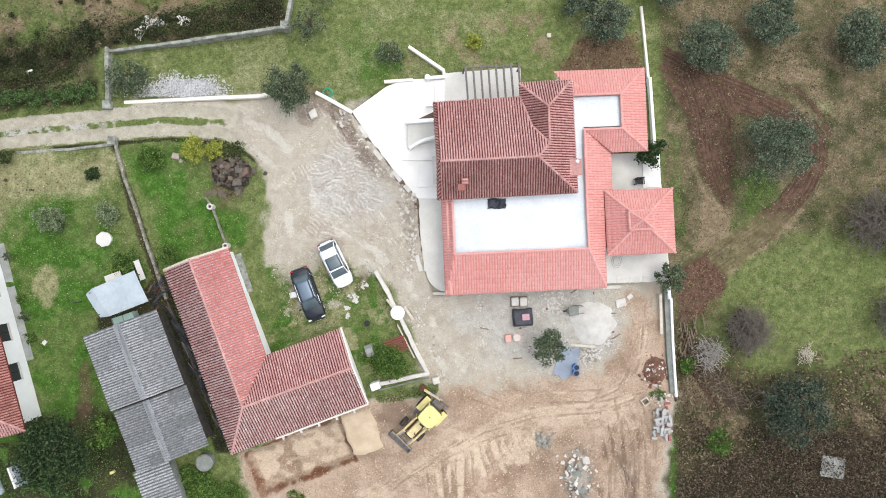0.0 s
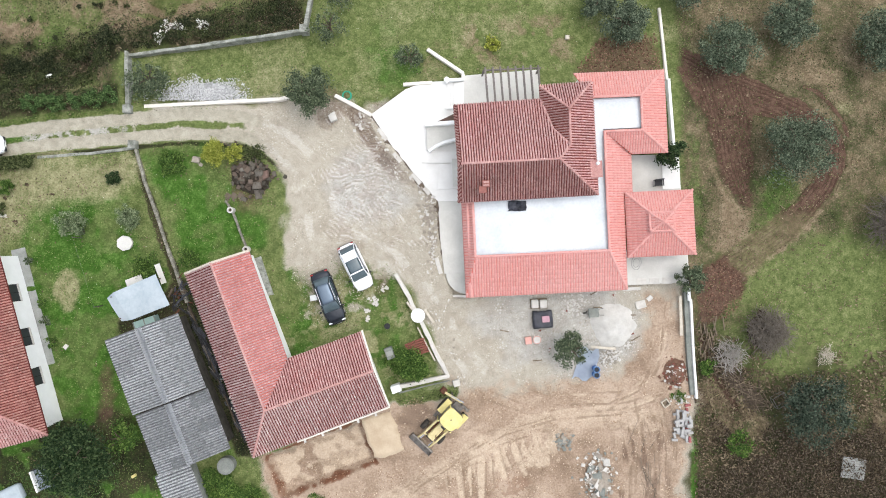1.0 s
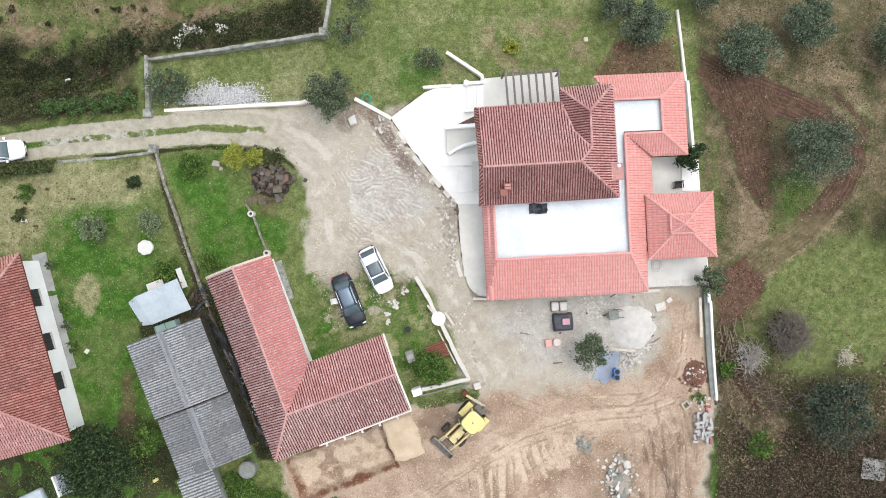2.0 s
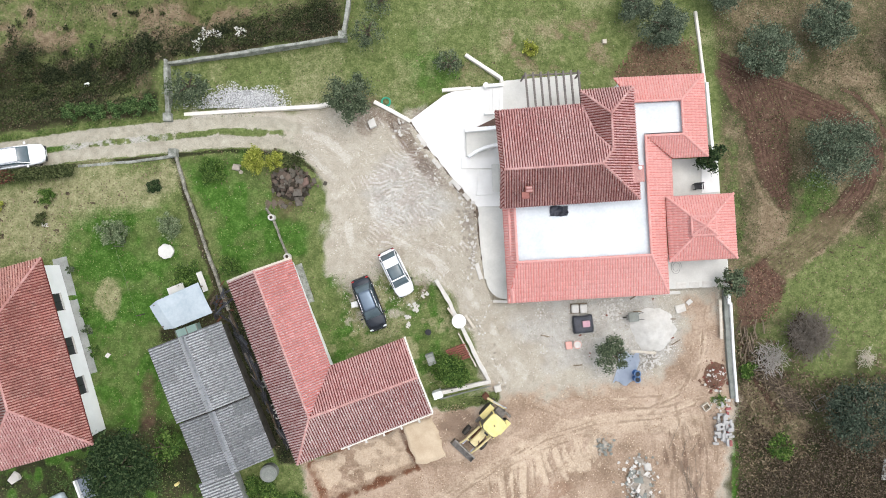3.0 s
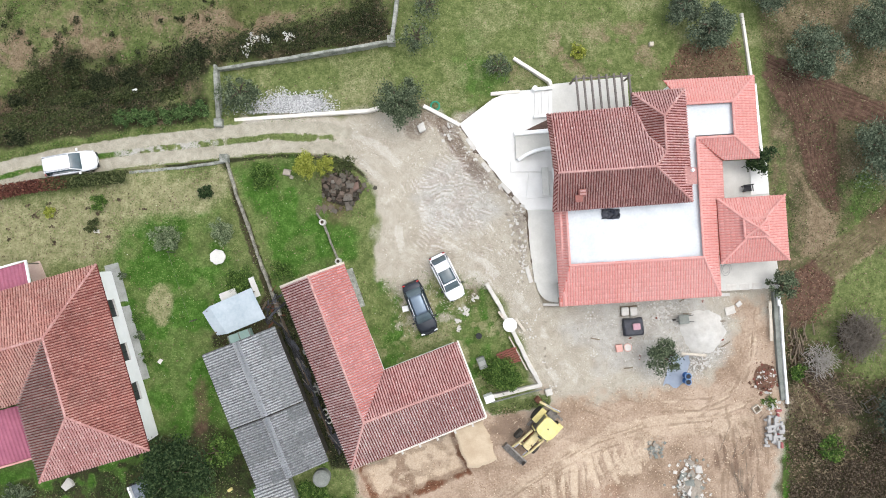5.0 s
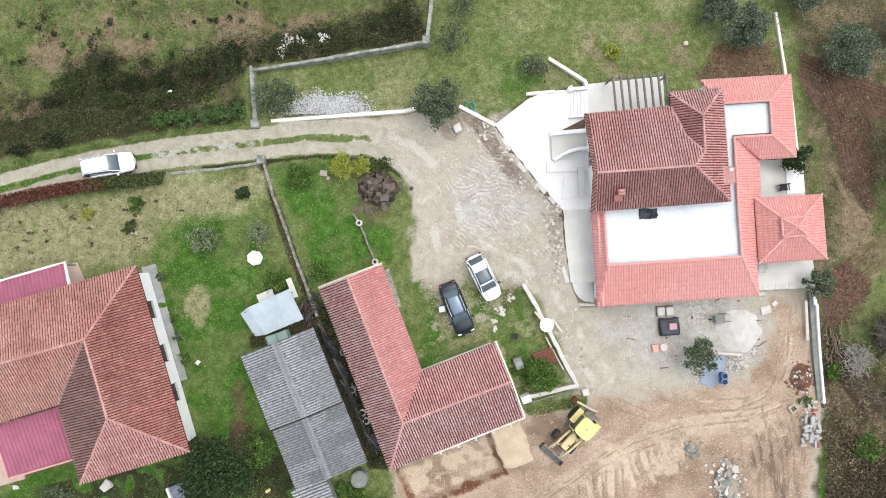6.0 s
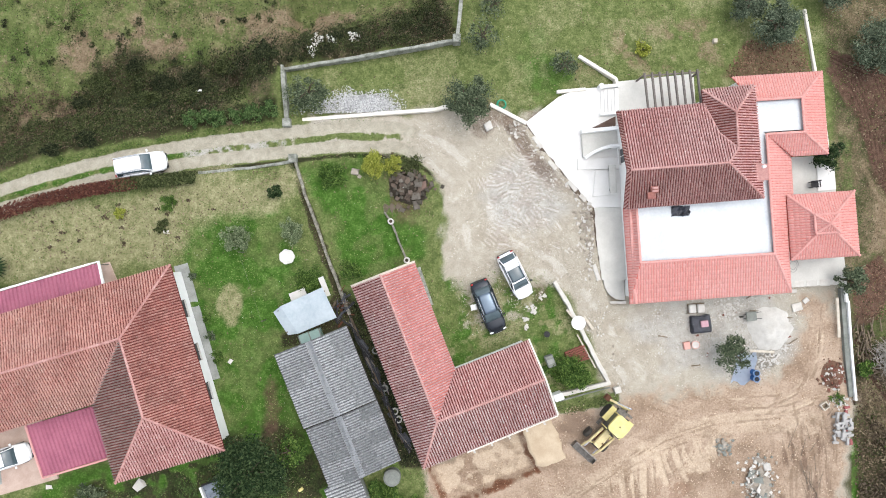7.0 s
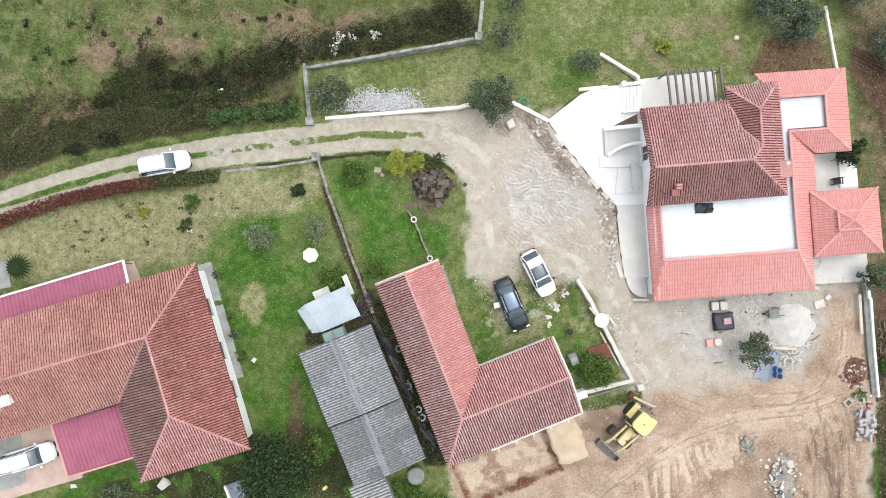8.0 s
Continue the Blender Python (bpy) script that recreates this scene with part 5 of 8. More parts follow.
part("cowl", tube(0.28, 0.28, (-16.25, -6.05, 5.88), (-16.25, -6.05, 6.15), 14), WHITE, ch)


def ribbed(x0, x1, y0, y1, za, zb, n):
    """A ribbed metal sheet roof, ribs along y; za at y0, zb at y1."""
    v, f = [], []
    prof = []
    w = (x1 - x0) / n
    for i in range(n):
        prof += [(x0 + i * w, 0), (x0 + (i + 0.22) * w, -0.1), (x0 + (i + 0.38) * w, -0.1), (x0 + (i + 0.6) * w, 0)]
    prof.append((x1, 0))
    for x, z in prof:
        v += [(x, y0, za + z), (x, y1, zb + z), (x, y0, za + z - 0.03), (x, y1, zb + z - 0.03)]
    for i in range(len(prof) - 1):
        k = 4 * i
        f += [(k, k + 4, k + 5, k + 1), (k + 2, k + 3, k + 7, k + 6), (k, k + 2, k + 6, k + 4), (k + 1, k + 5, k + 7, k + 3)]
    return mesh_of("sheet_roof", v, f)


cp = base("carport", "pink ribbed sheet-metal carport roof with pale edge trim", "carport", pose(-35.55, 0.64, 0, 0, 0, 15))
part("sheet_roof", ribbed(-14.7, -9.0, -13.3, -9.0, 3.45, 3.75, 18), PINK, cp)
part("trim", wall_run([(-14.75, -8.95, 3.85), (-14.8, -13.4, 3.55), (-9.05, -13.4, 3.55)], 0.14, 0.2), plain("pink_trim", srgb(226, 170, 165), srgb(205, 150, 146)), cp)
for x, y in ((-14.5, -13.1), (-9.3, -13.1)):
    part("post", tube(0.06, 0.06, (x, y, 0.6), (x, y, 3.4)), STEEL, cp)
cp2 = base("canopy", "pink ribbed sheet-metal canopy with white frame along the house", "canopy", pose(-35.55, 0.64, 0, 0, 0, 15))
part("sheet_roof", ribbed(-24.0, -5.9, 0.05, 1.85, 3.75, 3.45, 56), PINK, cp2)
part("trim", wall_run([(-24.0, 1.95, 3.55), (-5.8, 1.95, 3.55), (-5.8, 0.1, 3.8)], 0.16, 0.2), WHITE, cp2)
for x in (-20, -13, -6.2):
    part("post", tube(0.06, 0.06, (x, 1.8, 0.6), (x, 1.8, 3.4)), STEEL, cp2)


# ---- paving, steps and boundary walls ----
def setting(name, bm, material, label, category):
    return tagged(part(name, bm, material), label, category, kind="structure")


setting("pavement", prism([(-6.6, 12.1), (-5.0, 9.7), (-3.15, 7.35), (-1.5, 5.3), (-0.8, 4.6), (1.95, 4.6), (1.95, 15.4), (0.0, 15.05), (-2.0, 14.95), (-3.6, 14.3)], -1.2, 0.06, bevel=0.03), PAVING, "white screeded terrace paving around the house", "paving")
setting("pavement_strip", prism([(-0.8, 4.59), (-0.6, 1.3), (-0.25, -1.7), (1.95, -1.7), (1.95, 4.59)], -1.2, 0.03, bevel=0.02), GREYSCREED, "grey-white paving strip beside the house", "paving")
setting("pavement", prism([(1.45, 12.0), (8.2, 12.3), (8.05, 15.95), (1.45, 15.4)], -1.4, 0.5, bevel=0.03), GREYSCREED, "white screeded terrace under the pergola", "paving")
setting("pavement", prism([(15.2, 5.1), (20.6, 5.4), (20.45, 8.7), (15.1, 8.6)], -1.5, -0.2, bevel=0.02), GREYSCREED, "pale concrete patio between house and wall", "patio")
setting("pavement", prism([(18.95, 5.6), (20.55, 5.7), (20.4, 8.65), (18.9, 8.6)], -0.3, -0.1, bevel=0.02), PAVING, "raised white edge of the patio", "patio")
setting("pavement", prism([(14.6, -2.85), (21.25, -2.55), (21.15, 0.2), (14.5, 0.1)], -1.6, -0.22, bevel=0.02), GREYSCREED, "white concrete patio beside the pavilion", "patio")
for i in range(4):
    x = 16.6 + 1.15 * i
    part("slab", box(x, x + 0.9, -2.75 + 0.03 * i, -2.2 + 0.03 * i, -0.24, -0.19, 0.015), PALESTONE, bpy.data.objects["pavement.004"])
# steps up to the pergola floor
steps = base("steps", "short flight of white terrace steps", "steps")
for i in range(5):
    part("tread", box(0.05 + 0.28 * i, 1.5, 12.75 + 0.02 * i, 14.85, 0.05 + 0.09 * i, 0.05 + 0.09 * (i + 1), 0.012), PAVING, steps)
part("side_wall", wall_run([(0.0, 14.98, 0.62), (1.5, 15.05, 0.72)], 0.26, 0.7), WHITE, steps)
part("side_wall", wall_run([(-0.1, 12.62, 0.5), (1.4, 12.7, 0.62)], 0.22, 0.6), WHITE, steps)
part("newel", tube(0.24, 0.22, (0.0, 15.0, 0), (0.0, 15.0, 0.8), 16), WHITE, steps)
bed = setting("flower_bed", prism([(1.3, 12.5), (-1.05, 11.4), (1.3, 11.55)], 0.0, 0.09), plain("dark_bed_earth", srgb(112, 92, 82), srgb(80, 66, 58), 2.0), "small triangular bed of dark earth", "flower bed")
porch = base("porch", "white entrance landing between two low curved walls", "porch")
part("landing", prism([(-1.7, 8.95), (1.6, 9.9), (1.6, 11.3), (-1.75, 11.15)], 0.0, 0.42, bevel=0.02), GREYSCREED, porch)
part("low_wall", wall_run([(-1.85, 11.12, 0.85), (1.6, 11.36, 0.95)], 0.32, 0.85), WHITE, porch)
part("low_wall", wall_run([(-1.55, 8.85, 0.7), (-0.9, 9.3, 0.8), (-0.2, 9.6, 0.9), (0.6, 9.8, 0.95), (1.6, 9.85, 1.0)], 0.26, 0.9), WHITE, porch)
part("step", box(-2.15, 1.6, 7.9, 8.9, 0.04, 0.2, 0.02), PAVING, porch)
part("step", prism([(-0.9, 5.55), (1.6, 5.75), (1.6, 7.86), (-0.6, 7.8)], 0.04, 0.2, bevel=0.02), PAVING, porch)
bench = base("bench", "long pale grey stone bench against the house", "bench", pose(0.75, 7.0, 0.18, 0, 0, 2))
part("seat", box(-0.3, 0.3, -1.2, 1.2, 0.4, 0.5, 0.02), GREYSCREED, bench)
for y in (-0.9, 0.9):
    part("leg", box(-0.24, 0.24, y - 0.12, y + 0.12, 0, 0.4), GREYPAVE, bench)
# fan of winding steps at the corner
fan = base("winding_steps", "fan of white winding steps down to the track", "steps")
for i in range(6):
    a0, a1 = radians(178 + 15.4 * i), radians(178 + 15.4 * (i + 1))
    pts = [(1.85, -1.68)] + [(1.85 + 1.95 * math.cos(a0 + (a1 - a0) * t / 3), -1.68 + 1.85 * math.sin(a0 + (a1 - a0) * t / 3)) for t in range(4)]
    part("tread", prism(pts, -1.0, -0.02 - 0.11 * i, bevel=0.015), GREYSCREED, fan)
part("kerb", beam((0.4, -3.66, -0.3), (1.9, -3.7, -0.3), 0.22, 0.5), PALESTONE, fan)

wall_east = setting("wall_east", wall_run([(19.45, 22.3, -1.95), (19.62, 18.7, -1.45), (19.72, 15.55, -0.9)], 0.24, 1.2), CREAMWALL, "white rendered boundary wall", "wall")
setting("wall_east_2", wall_run([(19.72, 15.45, -0.5), (20.05, 9.75, -0.3), (20.52, 5.76, -0.3), (21.12, -0.47, -0.32), (21.42, -4.2, -0.38)], 0.26, 1.9), WHITE, "white rendered boundary wall", "wall")
setting("wall_east_3", wall_run([(21.55, -4.1, -0.4), (21.78, -8.7, -0.5), (22.12, -12.9, -0.65)], 0.2, 1.6), WHITE, "white capped boundary wall", "wall")
setting("wall_footing", wall_run([(21.2, -3.0, -0.6), (21.5, -8.7, -0.68), (21.85, -12.6, -0.8)], 0.5, 1.3, wobble=0.03), CONCRETE, "grey concrete footing strip along the wall", "footing")
setting("wall_court", wall_run([(-26.85, 12.35, 1.3), (-27.3, 17.1, 0.6)], 0.36, 3.6, wobble=0.02), OLDWALL, "old mossy concrete garden wall", "wall")
setting("wall_court_2", wall_run([(-27.6, 17.05, 0.36), (-20.0, 18.25, 0.2), (-12.3, 19.45, 0.05)], 0.27, 3.4, wobble=0.03), OLDWALL, "old mossy concrete garden wall", "wall")
setting("wall_court_3", wall_run([(-12.3, 19.3, 0.1), (-11.9, 22.2, -0.4), (-11.0, 30.0, -1.5)], 0.32, 3.0, wobble=0.03), OLDWALL, "old mossy concrete garden wall", "wall")
setting("wall_drive", wall_run([(-25.6, 12.6, 1.0), (-19.7, 12.98, 0.85), (-14.3, 13.3, 0.7), (-12.8, 13.7, 0.7)], 0.3, 1.4), CREAMWALL, "low white wall along the track", "wall")
setting("wall_drive_2", wall_run([(-9.6, 13.7, 0.45), (-8.0, 12.85, 0.4), (-6.5, 12.0, 0.4)], 0.32, 1.0), CREAMWALL, "low white wall along the track", "wall")
setting("wall_garden", wall_run([(-26.3, 9.2, 1.3), (-25.5, 6.3, 1.3), (-25.05, 5.1, 1.25), (-23.9, 1.4, 1.2), (-22.0, -4.0, 1.2)], 0.24, 1.3, wobble=0.04, step=0.7), LICHENWALL, "narrow old lichen-covered garden wall", "wall")
setting("wall_track", wall_run([(-34.4, 8.25, 1.15), (-30, 8.6, 1.2), (-26.5, 9.05, 1.25)], 0.24, 1.0, wobble=0.03), OLDWALL, "low grey wall along the track", "wall")
for x, y in ((-26.85, 12.3), (-27.55, 17.1), (-12.3, 19.5), (-26.4, 9.3)):
    z = {12.3: 1.4, 17.1: 0.5, 19.5: 0.35, 9.3: 1.45}[y]
    tagged(part("gate_pier", box(x - 0.34, x + 0.34, y - 0.34, y + 0.34, z - 2.2, z + 0.1, 0.04), OLDWALL), "square grey concrete wall pier", "pier", "wall piers")
setting("wall_path", wall_run([(-18.9, 4.6, 0.85), (-18.35, 3.85, 0.85), (-17.7, 2.1, 0.82), (-17.05, 0.5, 0.8), (-16.6, -0.6, 0.8)], 0.16, 1.0, wobble=0.03, step=0.6), LICHENWALL, "thin pale garden wall", "wall")
setting("wall_zigzag", wall_run([(-1.65, 17.95, -0.3), (1.4, 15.75, 0.2), (1.48, 15.1, 0.5)], 0.3, 1.6), CREAMWALL, "white stepped retaining wall", "wall")
setting("wall_bar", wall_run([(-3.75, 14.72, 0.2), (-1.25, 14.9, 0.2)], 0.28, 1.0), CREAMWALL, "short white wall stub", "wall")
setting("wall_front", wall_run([(-4.5, -1.7, 0.5), (-3.6, -3.2, 0.5), (-2.75, -4.85, 0.5)], 0.34, 1.2, wobble=0.05, step=0.6), PALESTONE, "low white front wall", "wall")
setting("wall_front_2", wall_run([(-2.35, -5.7, 0.45), (-1.3, -7.9, 0.45), (0.05, -10.6, 0.4)], 0.34, 1.2, wobble=0.05, step=0.6), PALESTONE, "low white front wall", "wall")
setting("wall_front_3", wall_run([(0.1, -10.5, 0.4), (-2.2, -11.0, 0.42), (-4.6, -11.5, 0.45)], 0.34, 1.2, wobble=0.02), PALESTONE, "low pale front wall", "wall")
setting("wall_front_4", wall_run([(0.15, -10.95, 0.1), (-2.0, -11.45, 0.1), (-4.2, -12.0, 0.1)], 0.12, 0.9), CONCRETE, "thin grey kerb below the front wall", "kerb")
setting("wall_shed", wall_run([(-21.9, -4.3, 1.1), (-20.1, -8.8, 0.95), (-17.8, -15.0, 0.85)], 0.16, 0.7, wobble=0.03), BARK, "low kerb in the passage behind the outbuilding", "kerb")
setting("pavement_house", prism([(-36.6, 0.45), (-35.45, 0.72), (-32.95, -9.0), (-34.1, -9.3)], 0.6, 1.16, bevel=0.02), GREYPAVE, "cracked grey paving strip along the white house", "paving")
setting("driveway", prism([(-60, -12.0), (-47.8, -11.4), (-46.4, -16.9), (-60, -20.4)], 0.3, 1.36), TILEFLOOR, "terracotta paved driveway", "driveway")
setting("driveway_edge", prism([(-60, -13.9), (-51.5, -11.9), (-51.0, -17.2), (-60, -19.6)], 0.6, 1.375), GREYPAVE, "grey paved part of the driveway", "driveway")
setting("landing_slab", prism([(-43.0, 0.7), (-41.9, 1.0), (-41.2, -0.8), (-42.4, -1.0)], 0.6, 1.25, bevel=0.02), TILEFLOOR, "tan paved corner by the house", "paving")
setting("landing_slab_2", prism([(-56, 1.0), (-52.4, 1.3), (-52.0, -0.9), (-56, -1.6)], 0.6, 1.3, bevel=0.02), GREYPAVE, "pale grey slab in the garden", "paving")
setting("garden_path", prism([(-16.5, -0.3), (-15.95, -0.1), (-14.9, -3.4), (-15.4, -3.5)], -0.2, 0.5, bevel=0.02), OLDWALL, "narrow mossy concrete strip beside the outbuilding", "paving")

pergola = base("pergola", "pergola of dark timber beams over the white terrace", "pergola", pose(1.5, -3.66, 0, 0, 0, 2.5))
for i in range(8):
    u = 2.5 + 0.635 * i
    bmk = part("beam", beam((u + 0.1, 15.9, 2.45), (u, 19.15, 2.4), 0.15, 0.2, bevel=0.01), DARKWOOD, pergola)
part("cross_beam", beam((2.3, 18.95, 2.24), (7.2, 18.95, 2.24), 0.1, 0.14), DARKWOOD, pergola)
for u in (2.4, 7.1):
    part("post", box(u - 0.07, u + 0.07, 18.9, 19.0, 0.3, 2.1), DARKWOOD, pergola)
setting("wall_terrace", wall_run([(-6.75, 12.05, 0.12), (-5.15, 9.65, 0.1), (-3.3, 7.3, 0.1), (-1.68, 5.25, 0.08), (-0.98, 4.55, 0.06), (-0.8, 1.3, 0.02), (-0.45, -1.6, -0.05)], 0.42, 0.8, wobble=0.06, step=0.5), plain("rough_footing", srgb(126, 112, 98), srgb(66, 57, 49), 2.5, 0.95, fine=10.0, bump=0.04), "rough stone footing along the terrace edge", "wall")


# ---- plants ----
def leaf_mesh(name, centres, size, rng, flat=0.55):
    """Small folded leaf quads at the given places, each its own island."""
    n = len(centres)
    nrm = rng.normal(size=(n, 3))
    nrm[:, 2] = np.abs(nrm[:, 2]) + flat
    nrm /= np.linalg.norm(nrm, axis=1, keepdims=True)
    a = np.cross(nrm, rng.normal(size=(n, 3)))
    a /= np.linalg.norm(a, axis=1, keepdims=True)
    b = np.cross(nrm, a)
    s = size * rng.uniform(0.55, 1.3, (n, 1))
    k = rng.uniform(0.35, 0.6, (n, 1))
    v = np.stack([centres - a * s, centres + b * s * k, centres + a * s, centres - b * s * k], 1).reshape(-1, 3)
    me = bpy.data.meshes.new(name)
    me.vertices.add(4 * n)
    me.vertices.foreach_set("co", v.ravel().astype(np.float32))
    me.loops.add(4 * n)
    me.loops.foreach_set("vertex_index", np.arange(4 * n, dtype=np.int32))
    me.polygons.add(n)
    me.polygons.foreach_set("loop_start", np.arange(0, 4 * n, 4, dtype=np.int32))
    me.update()
    return me


def crown(rx, ry, rz, lobes, n, rng):
    """Places of leaves in clumps over an uneven dome centred on the origin."""
    d = rng.normal(size=(lobes, 3))
    d /= np.linalg.norm(d, axis=1, keepdims=True)
    d[:, 2] = d[:, 2] * 0.8 + 0.15
    c = d * rng.uniform(0.42, 1.05, (lobes, 1)) * np.array([rx, ry, rz])
    pick = rng.randint(0, lobes, n)
    w = rng.uniform(0.1, 0.26, lobes)[pick][:, None]
    return c[pick] + rng.normal(size=(n, 3)) * w * np.array([rx, ry, rz]) * 0.75


def limbs(h, r, n, rng, lean=0.15):
    """Trunk and main limbs up to the crown."""
    bm = bmesh.new()
    top = Vector((rng.uniform(-lean, lean), rng.uniform(-lean, lean), h * 0.45))
    tube(0.07 * r + 0.05, 0.05 * r + 0.04, (0, 0, -0.3), top, 8, bm)
    lb = bmesh.new()
    for i in range(n):
        a = 2 * math.pi * (i + rng.uniform(-0.3, 0.3)) / n
        e = top + Vector((math.cos(a) * r * 0.6, math.sin(a) * r * 0.6, h * rng.uniform(0.2, 0.45)))
        m = top.lerp(e, 0.5) + Vector((0, 0, 0.12 * h))
        tube(0.04 * r + 0.02, 0.03 * r + 0.015, top, m, 6, lb)
        tube(0.03 * r + 0.015, 0.008, m, e, 6, lb)
    return bm, lb


def tree(x, y, r, h, leaf, label, cat="tree", n=3000, size=0.13, seed=0, name="tree", group="", squash=1.0):
    rng = np.random.RandomState(seed)
    t = base(name, label, cat, pose(x, y, ground_at(x, y)), group)
    a, b = limbs(h, r, 6, rng)
    part("trunk", a, BARK, t)
    part("bough", b, BARK, t)
    pts = crown(r, r * squash, h * 0.36, max(18, int(r * 22)), n, rng) + np.array([0, 0, h * 0.62])
    part("crown", leaf_mesh("crown", pts, size, rng), leaf, t)
    return t


def shrub(x, y, r, h, leaf, label, n=700, size=0.1, seed=0, name="bush", cat="bush", squash=1.0, group=""):
    rng = np.random.RandomState(seed)
    t = base(name, label, cat, pose(x, y, ground_at(x, y)), group)
    bm = bmesh.new()
    for i in range(5):
        a = 2 * math.pi * i / 5
        tube(0.025, 0.008, (0, 0, -0.1), (math.cos(a) * r * 0.5, math.sin(a) * r * 0.5, h * 0.7), 5, bm)
    part("stem", bm, BARK, t)
    pts = crown(r * 0.95, r * 0.95 * squash, h * 0.5, max(14, int(r * 30)), int(n * 1.6), rng) + np.array([0, 0, h * 0.5])
    pts[:, 2] = np.maximum(pts[:, 2], 0.02)
    part("foliage", leaf_mesh("foliage", pts, size, rng), leaf, t)
    return t


def bare_tree(x, y, r, h, label, mat, seed=0, twigs=5, name="bare_tree", thick=0.075, dense=60):
    """A leafless crown: limbs forking into fine twigs."""
    rng = random.Random(seed)
    t = base(name, label, "tree", pose(x, y, ground_at(x, y)))
    v, f = [], []

    def bar(p, q, a, b):
        d = (q - p).normalized()
        s = d.orthogonal().normalized()
        u = d.cross(s)
        k = len(v)
        for o, w in ((p, a), (q, b)):
            for i in range(4):
                th = math.pi * i / 2
                v.append(o + (s * math.cos(th) + u * math.sin(th)) * w)
        f.extend((k + i, k + (i + 1) % 4, k + 4 + (i + 1) % 4, k + 4 + i) for i in range(4))

    def grow(p, d, ln, w, depth):
        q = p + d * ln
        bar(p, q, w, w * 0.7)
        if depth == 0:
            return
        for _ in range(3 if depth > 1 else twigs):
            nd = (d + Vector((rng.uniform(-1, 1), rng.uniform(-1, 1), rng.uniform(-0.35, 0.55))) * 0.8).normalized()
            grow(p.lerp(q, rng.uniform(0.5, 1.0)), nd, ln * rng.uniform(0.55, 0.85), w * 0.6, depth - 1)

    bm = bmesh.new()
    tube(0.13, 0.1, (0, 0, -0.3), (0, 0, h * 0.3), 8, bm)
    part("trunk", bm, mat, t)
    n = 13
    for i in range(n):
        a = 2 * math.pi * i / n + rng.uniform(-0.2, 0.2)
        grow(Vector((0, 0, h * 0.28)), Vector((math.cos(a), math.sin(a), rng.uniform(0.25, 0.9))).normalized(), r * 0.4, thick, 3)
    for _ in range(int(dense * r)):
        a, k = rng.uniform(0, 6.28), math.sqrt(rng.random())
        p = Vector((math.cos(a) * r * k * 0.95, math.sin(a) * r * k * 0.95, h * (0.35 + 0.6 * rng.random() * (1 - 0.6 * k * k))))
        d = Vector((rng.uniform(-1, 1), rng.uniform(-1, 1), rng.uniform(-0.3, 0.4))).normalized()
        for s in range(4):
            q = p + d * r * 0.16
            bar(p, q, thick * 0.4, thick * 0.3)
            p, d = q, (d + Vector((rng.uniform(-1, 1), rng.uniform(-1, 1), rng.uniform(-0.5, 0.4))) * 0.5).normalized()
    part("crown", mesh_of("crown", v, f), mat, t)
    return t


OL = "grey-green olive tree with a rounded open crown"
for i, (x, y, r, h) in enumerate(((15.7, 20.3, 1.9, 3.2), (24.6, 17.9, 2.4, 3.6), (30.6, 20.6, 2.3, 3.4), (38.8, 18.9, 2.4, 3.6), (30.4, 9.3, 3.0, 4.0), (13.4, 22.4, 1.5, 3.0), (21.5, 24.3, 2.2, 3.4))):
    tree(x, y, r, h, GREYOLIVE, OL, n=int(3600 * r), size=0.105, seed=i + 1, group="olive trees")
tree(-11.75, 13.75, 1.75, 3.4, OLIVE, "dense olive tree beside the low white wall", n=6500, size=0.1, seed=11)
tree(-24.9, 14.75, 1.6, 2.6, OLIVE, "small olive tree in the walled garden corner", n=3200, seed=12, size=0.1)
tree(-3.2, 16.9, 1.25, 2.2, OLIVE, "thin young olive tree on the lawn", n=1000, seed=13, size=0.1)
tree(-10.1, 19.6, 1.5, 2.2, OLIVE, "thin young olive tree on the lawn", n=900, seed=14, size=0.1)
tree(-9.2, 22.7, 1.3, 2.2, OLIVE, "thin young olive tree on the lawn", n=800, seed=15, size=0.1)
tree(19.25, 8.6, 1.2, 3.0, DARKLEAF, "small dark tree growing against the white wall", n=2200, seed=16, size=0.11)
tree(21.0, -2.2, 1.15, 3.0, OLIVE, "small grey-green tree beside the white wall", n=2000, seed=17, size=0.11)
tree(10.5, -8.15, 1.4, 3.0, OLIVE, "olive tree standing in the building yard", n=3800, seed=18, size=0.1)
tree(31.9, -13.4, 2.9, 4.0, HOLM, "broad dark evergreen tree in the scrub", n=6500, seed=19, size=0.12)
tree(-30.1, -16.3, 2.8, 4.2, DARKLEAF, "large dense dark evergreen tree beside the house", n=13000, size=0.125, seed=20)
tree(-26.9, -15.0, 1.3, 2.0, CITRUS, "loose green shrub beside the big tree", "bush", n=1500, seed=21, name="bush")
tree(41.8, 1.6, 2.6, 3.6, SCRUBLEAF, "pale half-bare tree at the field edge", n=2400, seed=22)
bare_tree(28.2, -6.9, 1.75, 3.0, "leafless round fig tree with tangled grey branches", TWIG, 1, thick=0.06, dense=330)
# leaf mass added to darken the ground under the bare crown
shrub(28.2, -6.9, 1.7, 1.2, LITTER, "low dark leaf mass filling in beneath the fig tree", 2600, 0.11, 90)
bare_tree(25.0, -9.1, 1.3, 1.3, "pale fallen bare bush with fine twigs", plain("bleached_twigs", srgb(186, 180, 172), srgb(140, 134, 126), 4.0, 0.95), 2, 5, thick=0.045, dense=150)
